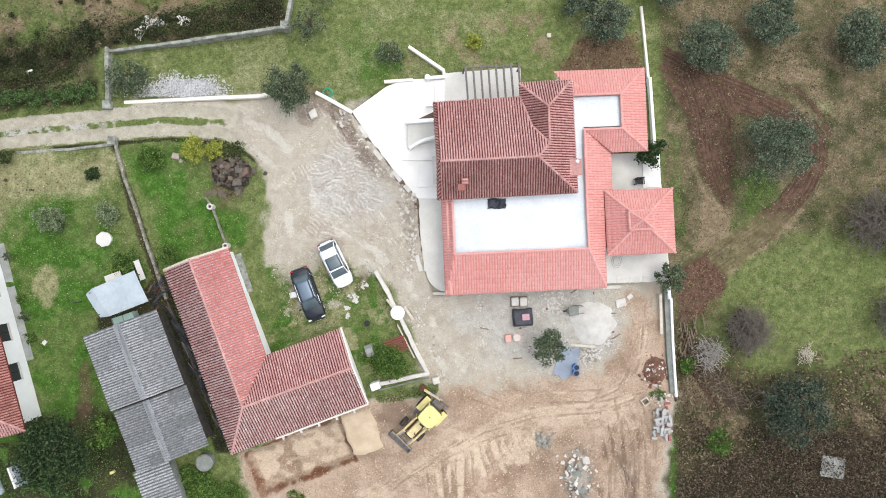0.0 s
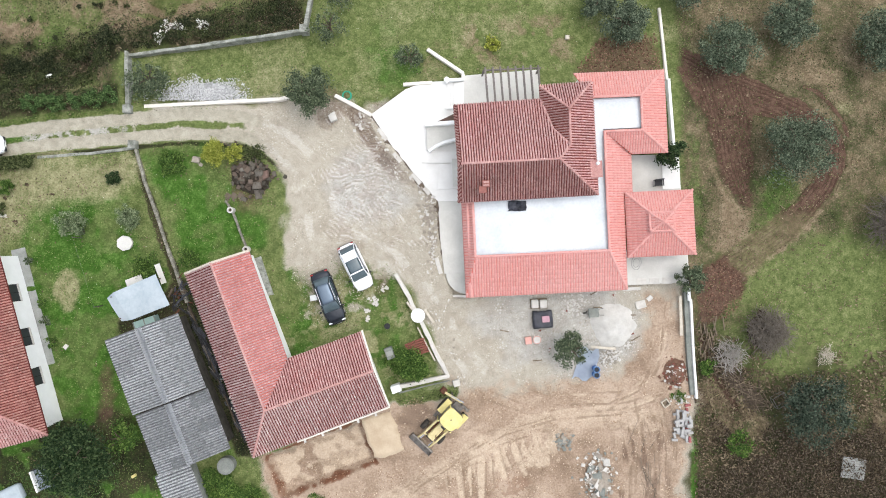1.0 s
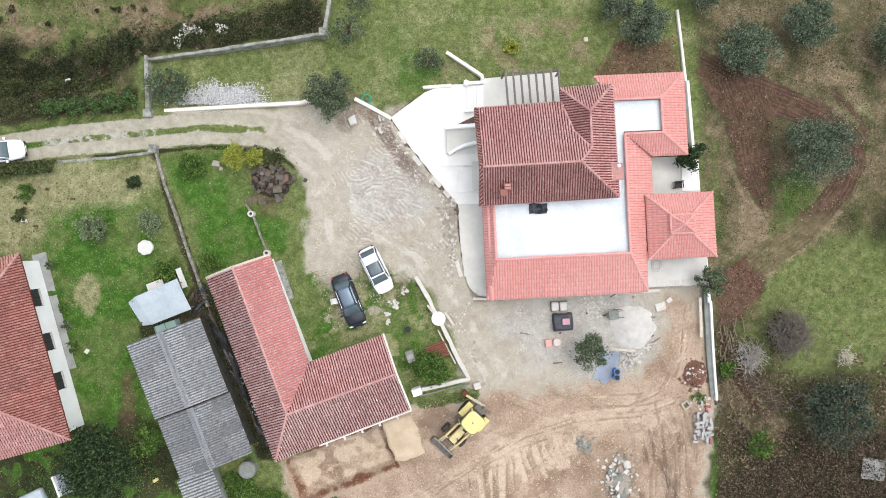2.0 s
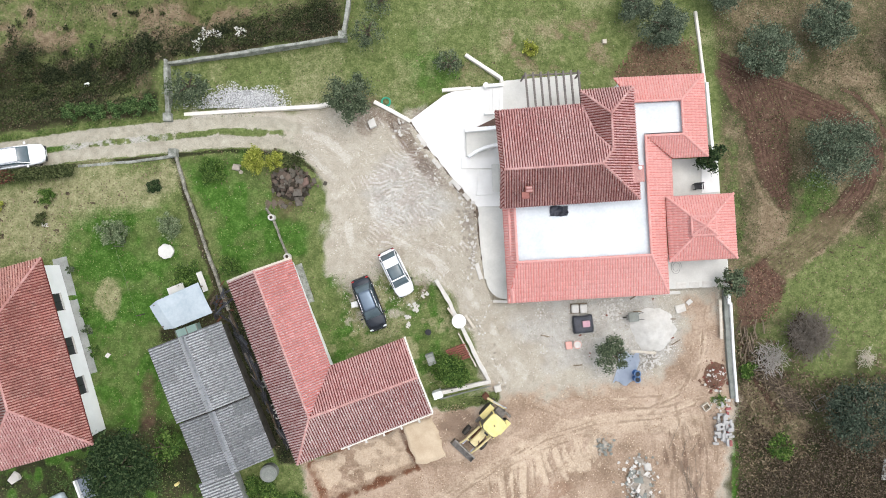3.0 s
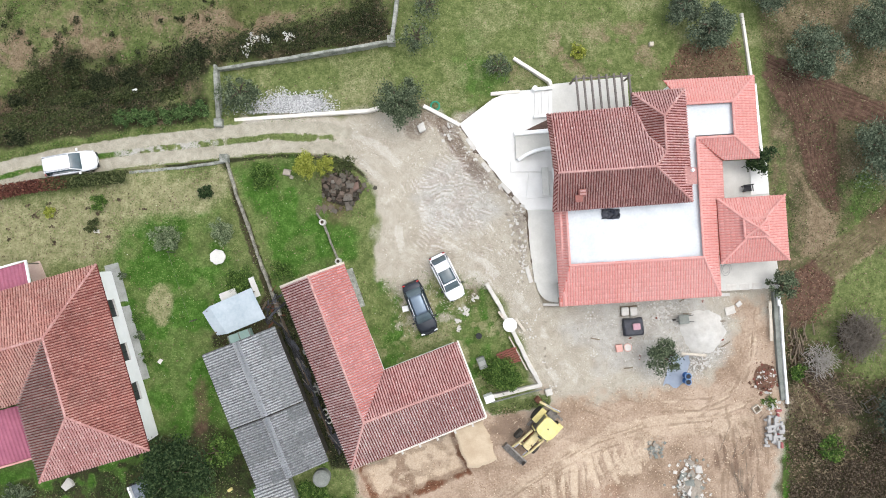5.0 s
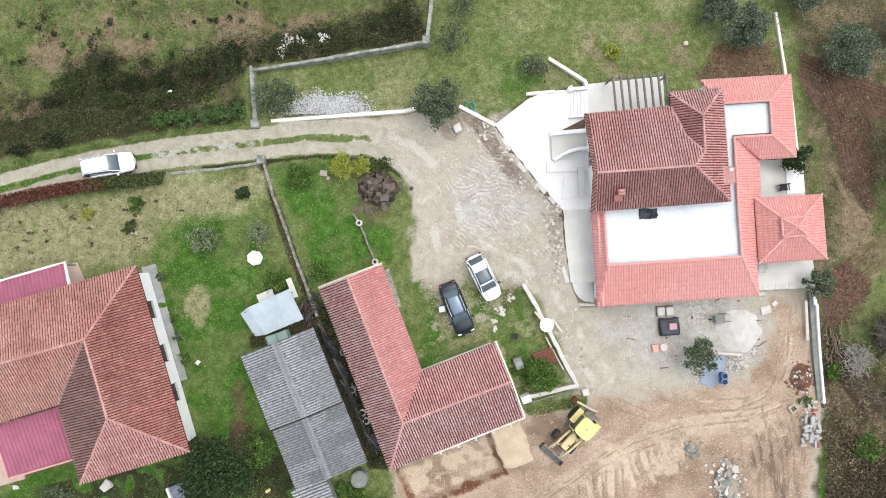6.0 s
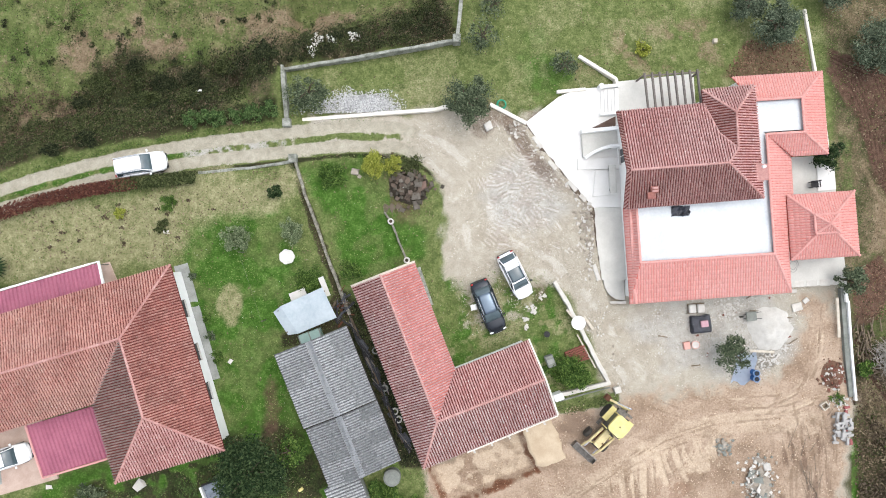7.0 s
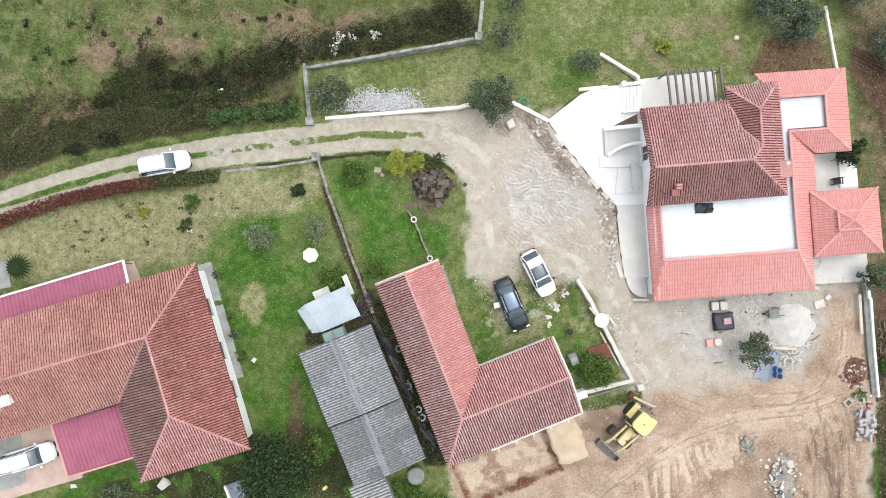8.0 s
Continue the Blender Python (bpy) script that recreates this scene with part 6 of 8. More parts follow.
bare_tree(39.8, 2.7, 2.2, 3.0, "pale leafless tree at the field edge", TWIG, 3, dense=260)
bare_tree(42.0, -5.6, 1.8, 2.6, "pale leafless tree at the field edge", TWIG, 4, dense=200)
bare_tree(34.1, -9.2, 0.9, 0.8, "small pale bare sapling in the grass", PALEWOOD, 5, 3, thick=0.035)
shrub(-3.0, -9.5, 1.55, 1.5, CITRUS, "dense green shrubs behind the front wall", 5200, 0.1, 31, squash=0.85)
shrub(-4.6, -9.3, 0.9, 0.7, CITRUS, "low green shrub behind the front wall", 800, 0.1, 32)
shrub(-16.9, -20.9, 1.3, 1.0, CITRUS, "bright green shrub at the corner of the earth pit", 2600, 0.1, 481)
shrub(-18.6, -20.4, 1.1, 0.9, CITRUS, "bright green shrub at the corner of the earth pit", 2000, 0.1, 482)
shrub(-11.3, -21.3, 0.8, 0.4, CITRUS, "low weeds at the edge of the earth pit", 700, 0.08, 483)
shrub(-19.6, 8.6, 1.05, 1.4, YELLOWLEAF, "rounded yellow-green bush beside the rockery", 3400, 0.075, 33)
shrub(-17.9, 8.6, 0.75, 1.1, YELLOWLEAF, "rounded yellow-green bush beside the rockery", 2000, 0.075, 34)
shrub(-16.4, 8.5, 0.9, 0.8, SCRUBLEAF, "straggly low bush above the rockery", 500, 0.1, 35)
shrub(-23.2, 7.7, 1.15, 0.9, CITRUS, "low green garden bush", 2200, 0.1, 36)
shrub(-21.8, -0.3, 1.0, 0.7, CITRUS, "low green bush beside the outbuilding", 500, 0.1, 37)
shrub(-27.9, 6.5, 0.6, 0.8, DARKLEAF, "small clipped dark green bush", 1500, 0.07, 38)
shrub(-36.7, 5.8, 0.7, 0.8, CITRUS, "small clipped green bush", 1500, 0.07, 39)
shrub(-40.9, 5.1, 0.5, 0.6, YELLOWLEAF, "small yellow-green bush in the dry lawn", 1000, 0.07, 40)
shrub(-31.0, 2.7, 1.25, 1.9, PALEOLIVE, "loose grey-green young olive in the lawn", 1500, 0.09, 41)
shrub(-30.5, 2.0, 0.4, 0.6, OLIVE, "small dark plant beside the young olive", 260, 0.07, 411)
shrub(-26.6, 3.2, 1.0, 1.6, PALEOLIVE, "loose grey-green young olive in the lawn", 1200, 0.09, 42)
shrub(-37.2, 3.9, 0.55, 0.5, SCRUBLEAF, "low dry garden plant", 220, 0.09, 43)
shrub(-25.3, -1.0, 1.3, 0.8, CITRUS, "spreading olive-green shrub above the tarpaulin", 1400, 0.09, 44)
shrub(4.2, 18.6, 0.75, 0.9, YELLOWLEAF, "sprawling yellow-leaved shrub on the lawn", 500, 0.1, 45)
shrub(26.0, -17.0, 1.2, 0.8, CITRUS, "low green bush in the scrub", 700, 0.12, 46)
shrub(20.5, -12.8, 0.75, 0.3, CITRUS, "green weeds growing among the rubble", 260, 0.07, 471)
shrub(23.2, -10.2, 0.8, 0.7, CITRUS, "low green bush by the wall", 500, 0.12, 47)
shrub(-19.5, -19.5, 1.6, 0.9, CITRUS, "bright green weeds behind the shed", 1500, 0.12, 48)
shrub(-22.4, -18.9, 1.2, 0.9, DARKLEAF, "dark weeds beside the lean-to", 900, 0.12, 49)

# a palm seen from straight above
palm = base("palm", "young fan palm with radiating dark fronds", "palm", pose(-50.9, 0.75, ground_at(-50.9, 0.75)))
part("trunk", tube(0.16, 0.13, (0, 0, -0.2), (0, 0, 0.9)), BARK, palm)
for i in range(22):
    a = 2 * math.pi * i / 22
    bm = bmesh.new()
    v = [bm.verts.new(p) for p in ((0.05, -0.02, 0.95), (0.55, -0.13, 1.15), (1.15, 0, 0.8), (0.55, 0.13, 1.15))]
    bm.faces.new(v)
    part("frond", bm, DARKLEAF, palm).matrix_basis = pose(0, 0, 0, 0, 0, math.degrees(a))

# clipped hedge along the track
def hedge(line, leaf, label, n, seed):
    rng = np.random.RandomState(seed)
    t = base("hedge", label, "hedge")
    seg = rng.randint(0, len(line) - 1, n)
    u = rng.rand(n)
    L = np.array(line)
    p = L[seg] * (1 - u[:, None]) + L[seg + 1] * u[:, None]
    p = p + rng.uniform(-0.5, 0.5, (n, 2))
    z = height(p[:, 0], p[:, 1]) + 0.95 * rng.uniform(0.2, 1.0, n) ** 0.5
    bm = bmesh.new()
    for a, b in zip(line, line[1:]):
        d = Vector((b[0] - a[0], b[1] - a[1]))
        m = max(1, int(d.length / 1.0))
        for i in range(m):
            x, y = a[0] + d.x * i / m, a[1] + d.y * i / m
            g0 = ground_at(x, y)
            tube(0.03, 0.01, (x, y, g0 - 0.1), (x, y, g0 + 0.8), 5, bm)
    part("stem", bm, BARK, t)
    part("foliage", leaf_mesh("foliage", np.column_stack([p, z]), 0.11, rng), leaf, t)


hedge([(-60, 1.6), (-53.2, 4.3), (-47.2, 6.2), (-43.0, 7.0), (-39.6, 7.45)], REDLEAF, "clipped red-brown hedge along the track", 9000, 51)
hedge([(-41.0, 7.3), (-37.5, 7.6), (-34.7, 7.85)], SCRUBLEAF, "clipped brownish hedge along the track", 3600, 52)


# ---- ground cover ----
def cover(name, label, cat, leaf, n, keep, size, seed, lo=(-58, -26), hi=(45, 28), tall=0.08, flat=0.8, mound=0.0):
    rng = np.random.RandomState(seed)
    p = rng.uniform(lo, hi, (n, 2))
    w = keep(p[:, 0], p[:, 1])
    p = p[rng.rand(n) < w]
    z = height(p[:, 0], p[:, 1]) + tall * rng.rand(len(p)) + mound * sstep(0.35, 0.7, fnoise(p[:, 0] + 5, p[:, 1], 0.9))
    tagged(part(name, leaf_mesh(name, np.column_stack([p, z]), size, rng, flat), leaf), label, cat, kind="stuff")


def off_built(x, y):
    k = np.ones_like(x)
    for pts in ([(0.5, -3.5), (21, -2.5), (21, 16), (8, 16), (-6.6, 12), (-0.5, 4)], [(-21.5, -1.5), (-16.3, 0.3), (-13.2, -8.5), (-7.1, -6.3), (-5, -12.5), (-16, -16.6)], [(-27.8, -7), (-22, -4.7), (-18, -15.4), (-22, -20), (-25, -19)], [(-35.5, 0.6), (-31.6, -14), (-40, -16.3), (-60, -20), (-60, -5), (-42, 1)]):
        k = k * (inside(pts, x, y) < -0.1)
    return k


def on_lawn(x, y):
    rn_, rs_ = np.interp(x, RX, RN), np.interp(x, RX, RS)
    track = (x < -14.8) & (y < rn_ - 0.0) & (y > rs_ + 0.0)
    mid = (x < -23) & (np.abs(y - (rn_ + rs_) / 2) < 0.3)
    return off_built(x, y) * (inside(YARD, x, y) < -0.2) * np.where(inside(RED_N, x, y) > -0.4, 0.06, 1) * np.where(track & ~mid, 0, 1)


def tufty(x, y, s=1.2):
    return sstep(0.35, 0.65, fnoise(x, y, s))


nw_in = lambda x, y: inside(NW, x, y) > 0.3
east_in = lambda x, y: x > 22.6
cover("grass", "short patchy lawn grass tufts", "grass", GRASSBLADE, 300000, lambda x, y: on_lawn(x, y) * (0.15 + 0.85 * tufty(x, y)) * np.where(nw_in(x, y), 0.25, 1) * np.where(east_in(x, y), 0.22, 1) * np.where(inside(DRY, x, y) > 0, 0.35, 1), 0.06, 61)
cover("weeds", "scattered dark green weeds in the grass", "weeds", CITRUS, 22000, lambda x, y: on_lawn(x, y) * tufty(x + 90, y, 1.8) ** 2 * np.where(inside(DRY, x, y) > 0, 0.4, 1), 0.05, 62)
cover("dry_grass", "straw-coloured dead grass", "grass", DRYLEAF, 90000, lambda x, y: on_lawn(x, y) * tufty(x - 70, y, 1.5) * np.where(nw_in(x, y) | east_in(x, y) | (inside(DRY, x, y) > 0), 1.0, 0.15), 0.10, 63)
cover("foot_weeds", "rank weeds below the front wall", "weeds", SCRUBLEAF, 1800, lambda x, y: sstep(0.6, 0.2, along([(-4.0, -12.75), (-1.6, -12.2), (0.5, -11.9)], x, y) + 0.6 * (fnoise(x, y, 0.7) - 0.5)), 0.07, 84, (-5, -14), (1.5, -11), 0.15, 0.6)
cover("yard_weeds", "weeds creeping into the gravel", "weeds", GRASSBLADE, 15000, lambda x, y: (inside(WEEDS, x, y) > -0.5) * off_built(x, y) * tufty(x, y, 1.6) * 0.9, 0.06, 64, (-15, -13), (0, 2))
inner = lambda x, y: nw_in(x, y) * sstep(0.35, 0.9, inside(NW, x, y))
clumps = lambda x, y, s_: sstep(0.40, 0.58, fnoise(x + 8, y, s_))
dark_in = lambda x, y: sstep(-1.2, 1.0, inside(DARKB, x, y) + 1.6 * (fnoise(x, y, 1.7) - 0.5))
belt_in = lambda x, y: sstep(-0.6, 0.6, inside(BELT, x, y) + 1.2 * (fnoise(x, y, 1.2) - 0.5))
cover("scrub", "dark tangled bramble scrub", "scrub", SCRUBLEAF, 420000, lambda x, y: inner(x, y) * np.maximum.reduce([0.75 * dark_in(x, y) * clumps(x, y, 1.3), 0.95 * belt_in(x, y) * (0.3 + 0.7 * clumps(x, y, 0.9)), 0.10 * clumps(x, y, 1.0), 0.5 * (inside(BROWN_W, x, y) > 0) * clumps(x, y, 0.9)]), 0.075, 65, (-58, 7), (-11, 27), 0.35, 0.5, 0.7)
cover("bramble", "dark evergreen bramble patches", "scrub", BRAMBLE, 260000, lambda x, y: inner(x, y) * np.maximum(0.95 * dark_in(x, y) * (0.25 + 0.75 * clumps(x + 32, y + 9, 1.5)), 0.3 * belt_in(x, y) * clumps(x + 12, y + 19, 1.1)), 0.075, 66, (-58, 7), (-11, 27), 0.4, 0.5, 0.7)
cover("dead_bramble", "brown dead bramble stems in the scrub", "scrub", DRYSTEM, 200000, lambda x, y: inner(x, y) * np.maximum.reduce([0.28 * dark_in(x, y) * clumps(x - 22, y + 9, 1.2), 0.8 * (inside(BROWN_W, x, y) > -0.5) * clumps(x - 5, y + 29, 0.9), 0.3 * belt_in(x, y) * clumps(x - 45, y, 0.9)]), 0.085, 78, (-58, 7), (-11, 27), 0.4, 0.3, 0.5)
cover("meadow", "fresh green patches in the scrub", "grass", SCRUBLEAF, 120000, lambda x, y: nw_in(x, y) * 0.4 * sstep(0.45, 0.62, fnoise(x - 23, y + 31, 1.4)) * (np.max([inside(q_, x, y) for q_ in GREENS], axis=0) > -0.5), 0.06, 75, (-58, 12), (-11, 27), 0.15, 0.8)
cover("bank_growth", "bright green growth on the bank beside the track", "scrub", CITRUS, 60000, lambda x, y: (x < -27.6) * (y > np.interp(x, RX, RN) + 0.1) * sstep(0.8, 0.3, y - np.interp(x, RX, RN) + 0.8 * (fnoise(x, y, 0.9) - 0.5)) * clumps(x, y, 0.7), 0.07, 67, (-58, 5), (-27, 15), 0.2, 0.5)
# dark leaves added to carry the shade of the narrow passage
cover("passage_litter", "dark leaf cover standing in for shade in the passage", "litter", BRAMBLE, 9000, lambda x, y: sstep(-0.1, 0.3, inside([(-22.9, -3.6), (-21.4, -2.6), (-15.9, -17.2), (-18.0, -17.2)], x, y)), 0.1, 79, (-23.5, -18), (-15, -2), 0.12, 0.8)
cover("garden_scrub", "dark rank weeds below the neighbour's lawn", "scrub", BANKLEAF, 60000, lambda x, y: on_lawn(x, y) * (x < -27.6) * sstep(-15.5, -18.0, y - 0.25 * (x + 32)) * clumps(x + 4, y - 6, 1.2), 0.07, 85, (-58, -28), (-27, -14), 0.2, 0.6)
cover("field_scrub", "low dry scrub in the field", "scrub", SCRUBLEAF, 45000, lambda x, y: east_in(x, y) * tufty(x, y, 3.0) * np.where(inside(GREEN_E, x, y) > 0, 0.1, 1.0) * (along(LOOP, x, y) > 1.6) * np.where(y < -9.5, 0.2, 1.0), 0.075, 68, (22, -26), (46, 28), 0.2, 0.5)
cover("field_twigs", "pale dead twigs in the scrub", "twigs", DRYLEAF, 16000, lambda x, y: (inside(BROWN_E, x, y) > -3) * tufty(x, y + 40, 2.0), 0.16, 74, (22, -26), (46, -6), 0.25, 0.2)
cover("undergrowth", "dark dead undergrowth along the field edge", "scrub", LITTER, 60000, lambda x, y: (inside(BROWN_E, x, y) > 0) * sstep(0.42, 0.6, fnoise(x, y, 1.6) + 0.3 * sstep(-17, -21, y - 0.25 * (x - 28))) * sstep(-13.5, -17, y), 0.1, 77, (22, -28), (46, -10), 0.5, 0.4)
cover("dead_leaves", "brown leaf litter and twigs", "litter", DRYSTEM, 40000, lambda x, y: (inside(BROWN_E, x, y) > -1) * (0.2 + 0.7 * tufty(x + 3, y, 1.3)), 0.085, 69, (22, -26), (46, -9), 0.1, 0.8)
for i, (x, y, r) in enumerate(((-24.4, 20.2, 0.65), (-23.2, 20.0, 0.45), (-21.2, 20.1, 0.65), (-24.8, 18.9, 0.5))):
    shrub(x, y, r, 1.6, WHITEFLOWER, "white plumed bush beyond the old wall", 100, 0.07, 70 + i)
cover("daisies", "tiny white flowers and pale litter in the lawn", "flowers", WHITEFLOWER, 5000, lambda x, y: on_lawn(x, y) * (x < 20) * np.where(nw_in(x, y), 0.15, 0.6) * tufty(x + 13, y - 8, 2.5), 0.035, 76)

# leafy bushes on the bank beside the track and dark tufts in the rough grass
for i, (x, y, r) in enumerate(((-34.5, 12.7, 0.75), (-33.4, 12.8, 0.6), (-32.3, 12.7, 0.8), (-30.9, 12.9, 0.7), (-29.6, 13.1, 0.8), (-28.1, 13.3, 0.75))):
    shrub(x, y, r, 1.5, BANKLEAF, "leafy green bush on the bank below the track", int(1300 * r), 0.085, 100 + i, group="bank bushes")
for i, (x, y, r) in enumerate(((-44.8, 17.2, 1.3), (-38.9, 17.0, 1.2), (-36.3, 17.5, 1.1), (-39.6, 15.2, 1.1), (-43.4, 11.2, 0.9), (-46.3, 15.4, 0.9), (-33.4, 18.4, 0.9), (-28.6, 18.6, 1.0), (-23.0, 20.2, 0.8), (-36.0, 15.0, 1.1), (-46.3, 10.3, 0.8), (-41.6, 19.0, 0.8))):
    shrub(x, y, r, 1.1, BRAMBLE if i % 3 else SCRUBLEAF, "dark bramble thicket in the rough grass", int(1500 * r), 0.08, 120 + i, squash=0.8, group="bramble thickets")
tuft_rng = random.Random(44)
for i in range(44):
    x, y = tuft_rng.uniform(-55, -24), tuft_rng.uniform(17.5, 26)
    shrub(x, y, tuft_rng.uniform(0.18, 0.45), 0.5, BRAMBLE if i % 2 else SCRUBLEAF, "small dark tuft in the rough grass", 110, 0.06, 150 + i, name="tuft", cat="tuft", group="grass tufts")
for i, (x, y, r) in enumerate(((-33.9, -3.9, 0.45), (-33.5, -5.4, 0.4), (-33.0, -7.2, 0.5), (-34.9, -0.4, 0.35))):
    shrub(x, y, r, 0.7, OLIVE if i % 2 else CITRUS, "small pot-high plant in the cracked path", 260, 0.08, 170 + i, group="path plants")


# ---- vehicles ----
def wheel(parent, x, y, r=0.32, w=0.2):
    t = part("wheel", tube(r, r, (x, y - w / 2, r), (x, y + w / 2, r), 18), RUBBER, parent)
    s = 1 if y > 0 else -1
    part("rim", tube(r * 0.62, r * 0.58, (x, y + s * (w / 2 - 0.01), r), (x, y + s * (w / 2 + 0.02), r), 14), CHROME, t)
    return t


def loft(rings, closed=True):
    """Skin over rings of points, with end caps."""
    bm = bmesh.new()
    R = [[bm.verts.new(p) for p in r] for r in rings]
    n = len(R[0])
    for a, b in zip(R, R[1:]):
        for i in range(n if closed else n - 1):
            bm.faces.new((a[i], a[(i + 1) % n], b[(i + 1) % n], b[i]))
    if closed:
        bm.faces.new(R[0][::-1])
        bm.faces.new(R[-1])
    bmesh.ops.recalc_face_normals(bm, faces=bm.faces)
    for f in bm.faces:
        f.smooth = True
    return bm


def car(name, label, m, paint, length=4.4, wide=1.8, high=1.45, hood=0.26, boot=0.14, roof=None, tall_back=False, group="parked cars", pano=False):
    """A car pointing along +x: body, glasshouse, roof, lamps, mirrors, bumpers, wheels."""
    t = base(name, label, "car", m, group)
    L, W = length, wide / 2
    stations = [(-0.5, 0.6, 0.62), (-0.49, 0.75, 0.76), (-0.465, 0.86, 0.84), (-0.42, 0.94, 0.9), (-0.3, 1.0, 0.95), (0.0, 1.0, 0.94), (0.2, 0.99, 0.92), (0.33, 0.96, 0.88), (0.41, 0.9, 0.8), (0.455, 0.8, 0.72), (0.485, 0.66, 0.64), (0.5, 0.46, 0.56)]
    rings = []
    for u, w, z in stations:
        x, w = u * L, w * W
        rings.append([(x, -w * 0.96, 0.24), (x, -w, 0.42), (x, -w, z - 0.18), (x, -w * 0.93, z - 0.04), (x, -w * 0.7, z + 0.02), (x, 0, z + 0.05),
                      (x, w * 0.7, z + 0.02), (x, w * 0.93, z - 0.04), (x, w, z - 0.18), (x, w, 0.42), (x, w * 0.96, 0.24)])
    part("body", loft(rings), paint, t)
    xf, xr = (0.5 - hood) * L, (-0.5 + boot) * L
    xs_ = xf - 0.17 * L * 0.95
    xe = xr + (0.04 if tall_back else 0.13) * L
    zr, zb = high, 0.90
    lo = [(xf, 0.60), (xf - 0.18, 0.82), (0.0, 0.90), (xr + 0.3, 0.84), (xr, 0.62)]
    # glasshouse skin
    glass = []
    for x, w, z in ((xf + 0.02, 0.80, zb - 0.02), ((xf + xs_) / 2, 0.79, (zb + zr) / 2 + 0.03), (xs_, 0.73, zr - 0.05), ((xs_ + xe) / 2, 0.74, zr - 0.02), (xe, 0.70, zr - 0.06), ((xe + xr) / 2, 0.76, (zb + zr) / 2 + 0.03), (xr, 0.72, zb - 0.02)):
        w *= W
        glass.append([(x, -W * 0.90, zb - 0.06), (x, -w, z - 0.03), (x, -w * 0.75, z), (x, 0, z + 0.02), (x, w * 0.75, z), (x, w, z - 0.03), (x, W * 0.90, zb - 0.06)])
    part("glasshouse", loft(glass, True), CARGLASS, t, "car glass with the mirrored sky put into its tint")
    top = []
    for x, w, z in ((xs_ + 0.02, 0.64, zr - 0.035), (xs_ - 0.25, 0.66, zr), ((xs_ + xe) / 2, 0.665, zr + 0.012), (xe + 0.2, 0.65, zr - 0.01), (xe - 0.02, 0.61, zr - 0.05)):
        w *= W
        top.append([(x, -w, z - 0.03), (x, -w * 0.7, z + 0.012), (x, 0, z + 0.03), (x, w * 0.7, z + 0.012), (x, w, z - 0.03), (x, w * 0.9, z - 0.06), (x, -w * 0.9, z - 0.06)])
    rf = part("roof", loft(top), CARGLASS if pano else (roof or paint), t)
    if pano:
        part("roof_bar", box(xs_ - 0.06, xs_ + 0.05, -W * 0.66, W * 0.66, zr - 0.03, zr + 0.045, 0.01), paint, rf)
        part("roof_rear", box(xe - 0.04, xe + 0.36 * (xs_ - xe), -W * 0.66, W * 0.66, zr - 0.06, zr + 0.05, 0.02), paint, rf)
    for s in (-1, 1):
        for a, b in (((xf, s * W * 0.83, zb - 0.01), (xs_, s * W * 0.735, zr - 0.02)), ((xr + 0.05, s * W * 0.78, zb - 0.0), (xe, s * W * 0.71, zr - 0.03)), ((xs_, s * W * 0.735, zr - 0.015), (xe, s * W * 0.71, zr - 0.025))):
            part("pillar", tube(0.035, 0.035, a, b, 6), paint, t)
        part("roof_rail", tube(0.022, 0.022, (xs_ - 0.1, s * W * 0.735, zr + 0.01), (xe + 0.1, s * W * 0.72, zr + 0.0), 6), CHROME, t)
        part("window_line", tube(0.025, 0.025, (xf - 0.15, s * W * 0.9, zb - 0.02), (xr + 0.2, s * W * 0.9, zb - 0.02), 6), TRIM if pano else CHROME, t)
        part("mirror", box(xf - 0.3, xf - 0.16, s * W * 1.12 - 0.1, s * W * 1.12 + 0.1, 0.9, 1.02, 0.03), paint if not roof else TRIM, t)
        part("headlight", box(0.445 * L, 0.475 * L, s * W * 0.66 - 0.16, s * W * 0.66 + 0.16, 0.6, 0.74, 0.03), LAMP, t)
        part("tail_light", box(-0.495 * L, -0.47 * L, s * W * 0.72 - 0.12, s * W * 0.72 + 0.12, 0.66, 0.86, 0.02), REDLENS, t)
        for x in (0.31 * L, -0.3 * L):
            wheel(t, x, s * (W - 0.11))
    part("front_bumper", box(0.455 * L, 0.505 * L, -W * 0.72, W * 0.72, 0.26, 0.5, 0.05), TRIM, t)
    part("rear_bumper", box(-0.512 * L, -0.47 * L, -W * 0.8, W * 0.8, 0.28, 0.56, 0.05), TRIM, t)
    part("number_plate", box(0.504 * L, 0.508 * L, -0.26, 0.26, 0.34, 0.45), WHITE, t)
    return t


def parked(x, y, heading, dz=0.0):
    return pose(x, y, ground_at(x, y) + dz, 0, 0, heading)


car("car", "dark grey saloon car parked on the weedy gravel", parked(-10.2, -3.68, math.degrees(math.atan2(-4.36, 1.64))), CARBLACK, 4.7, 1.78, 1.46, hood=0.24, boot=0.11, roof=CARSKYROOF)
car("car", "white hatchback with dark glass roof parked on gravel", parked(-7.85, -1.05, math.degrees(math.atan2(-3.66, 1.75))), CARWHITE, 4.15, 1.72, 1.48, hood=0.22, boot=0.05, pano=True, roof=TRIM)
car("car", "white estate car standing on the two-rut track", parked(-38.9, 9.0, 9), CARWHITE, 4.25, 1.74, 1.6, hood=0.25, boot=0.05, tall_back=True)
car("car", "white car parked half under the pink carport", parked(-50.5, -14.95, 15, 0.05), CARWHITE, 4.5, 1.72, 1.6, hood=0.22, boot=0.04, tall_back=True)

# backhoe loader
dg = base("backhoe_loader", "muddy yellow backhoe loader standing on bare clay", "excavator", parked(-0.37, -14.28, 226, -0.05))
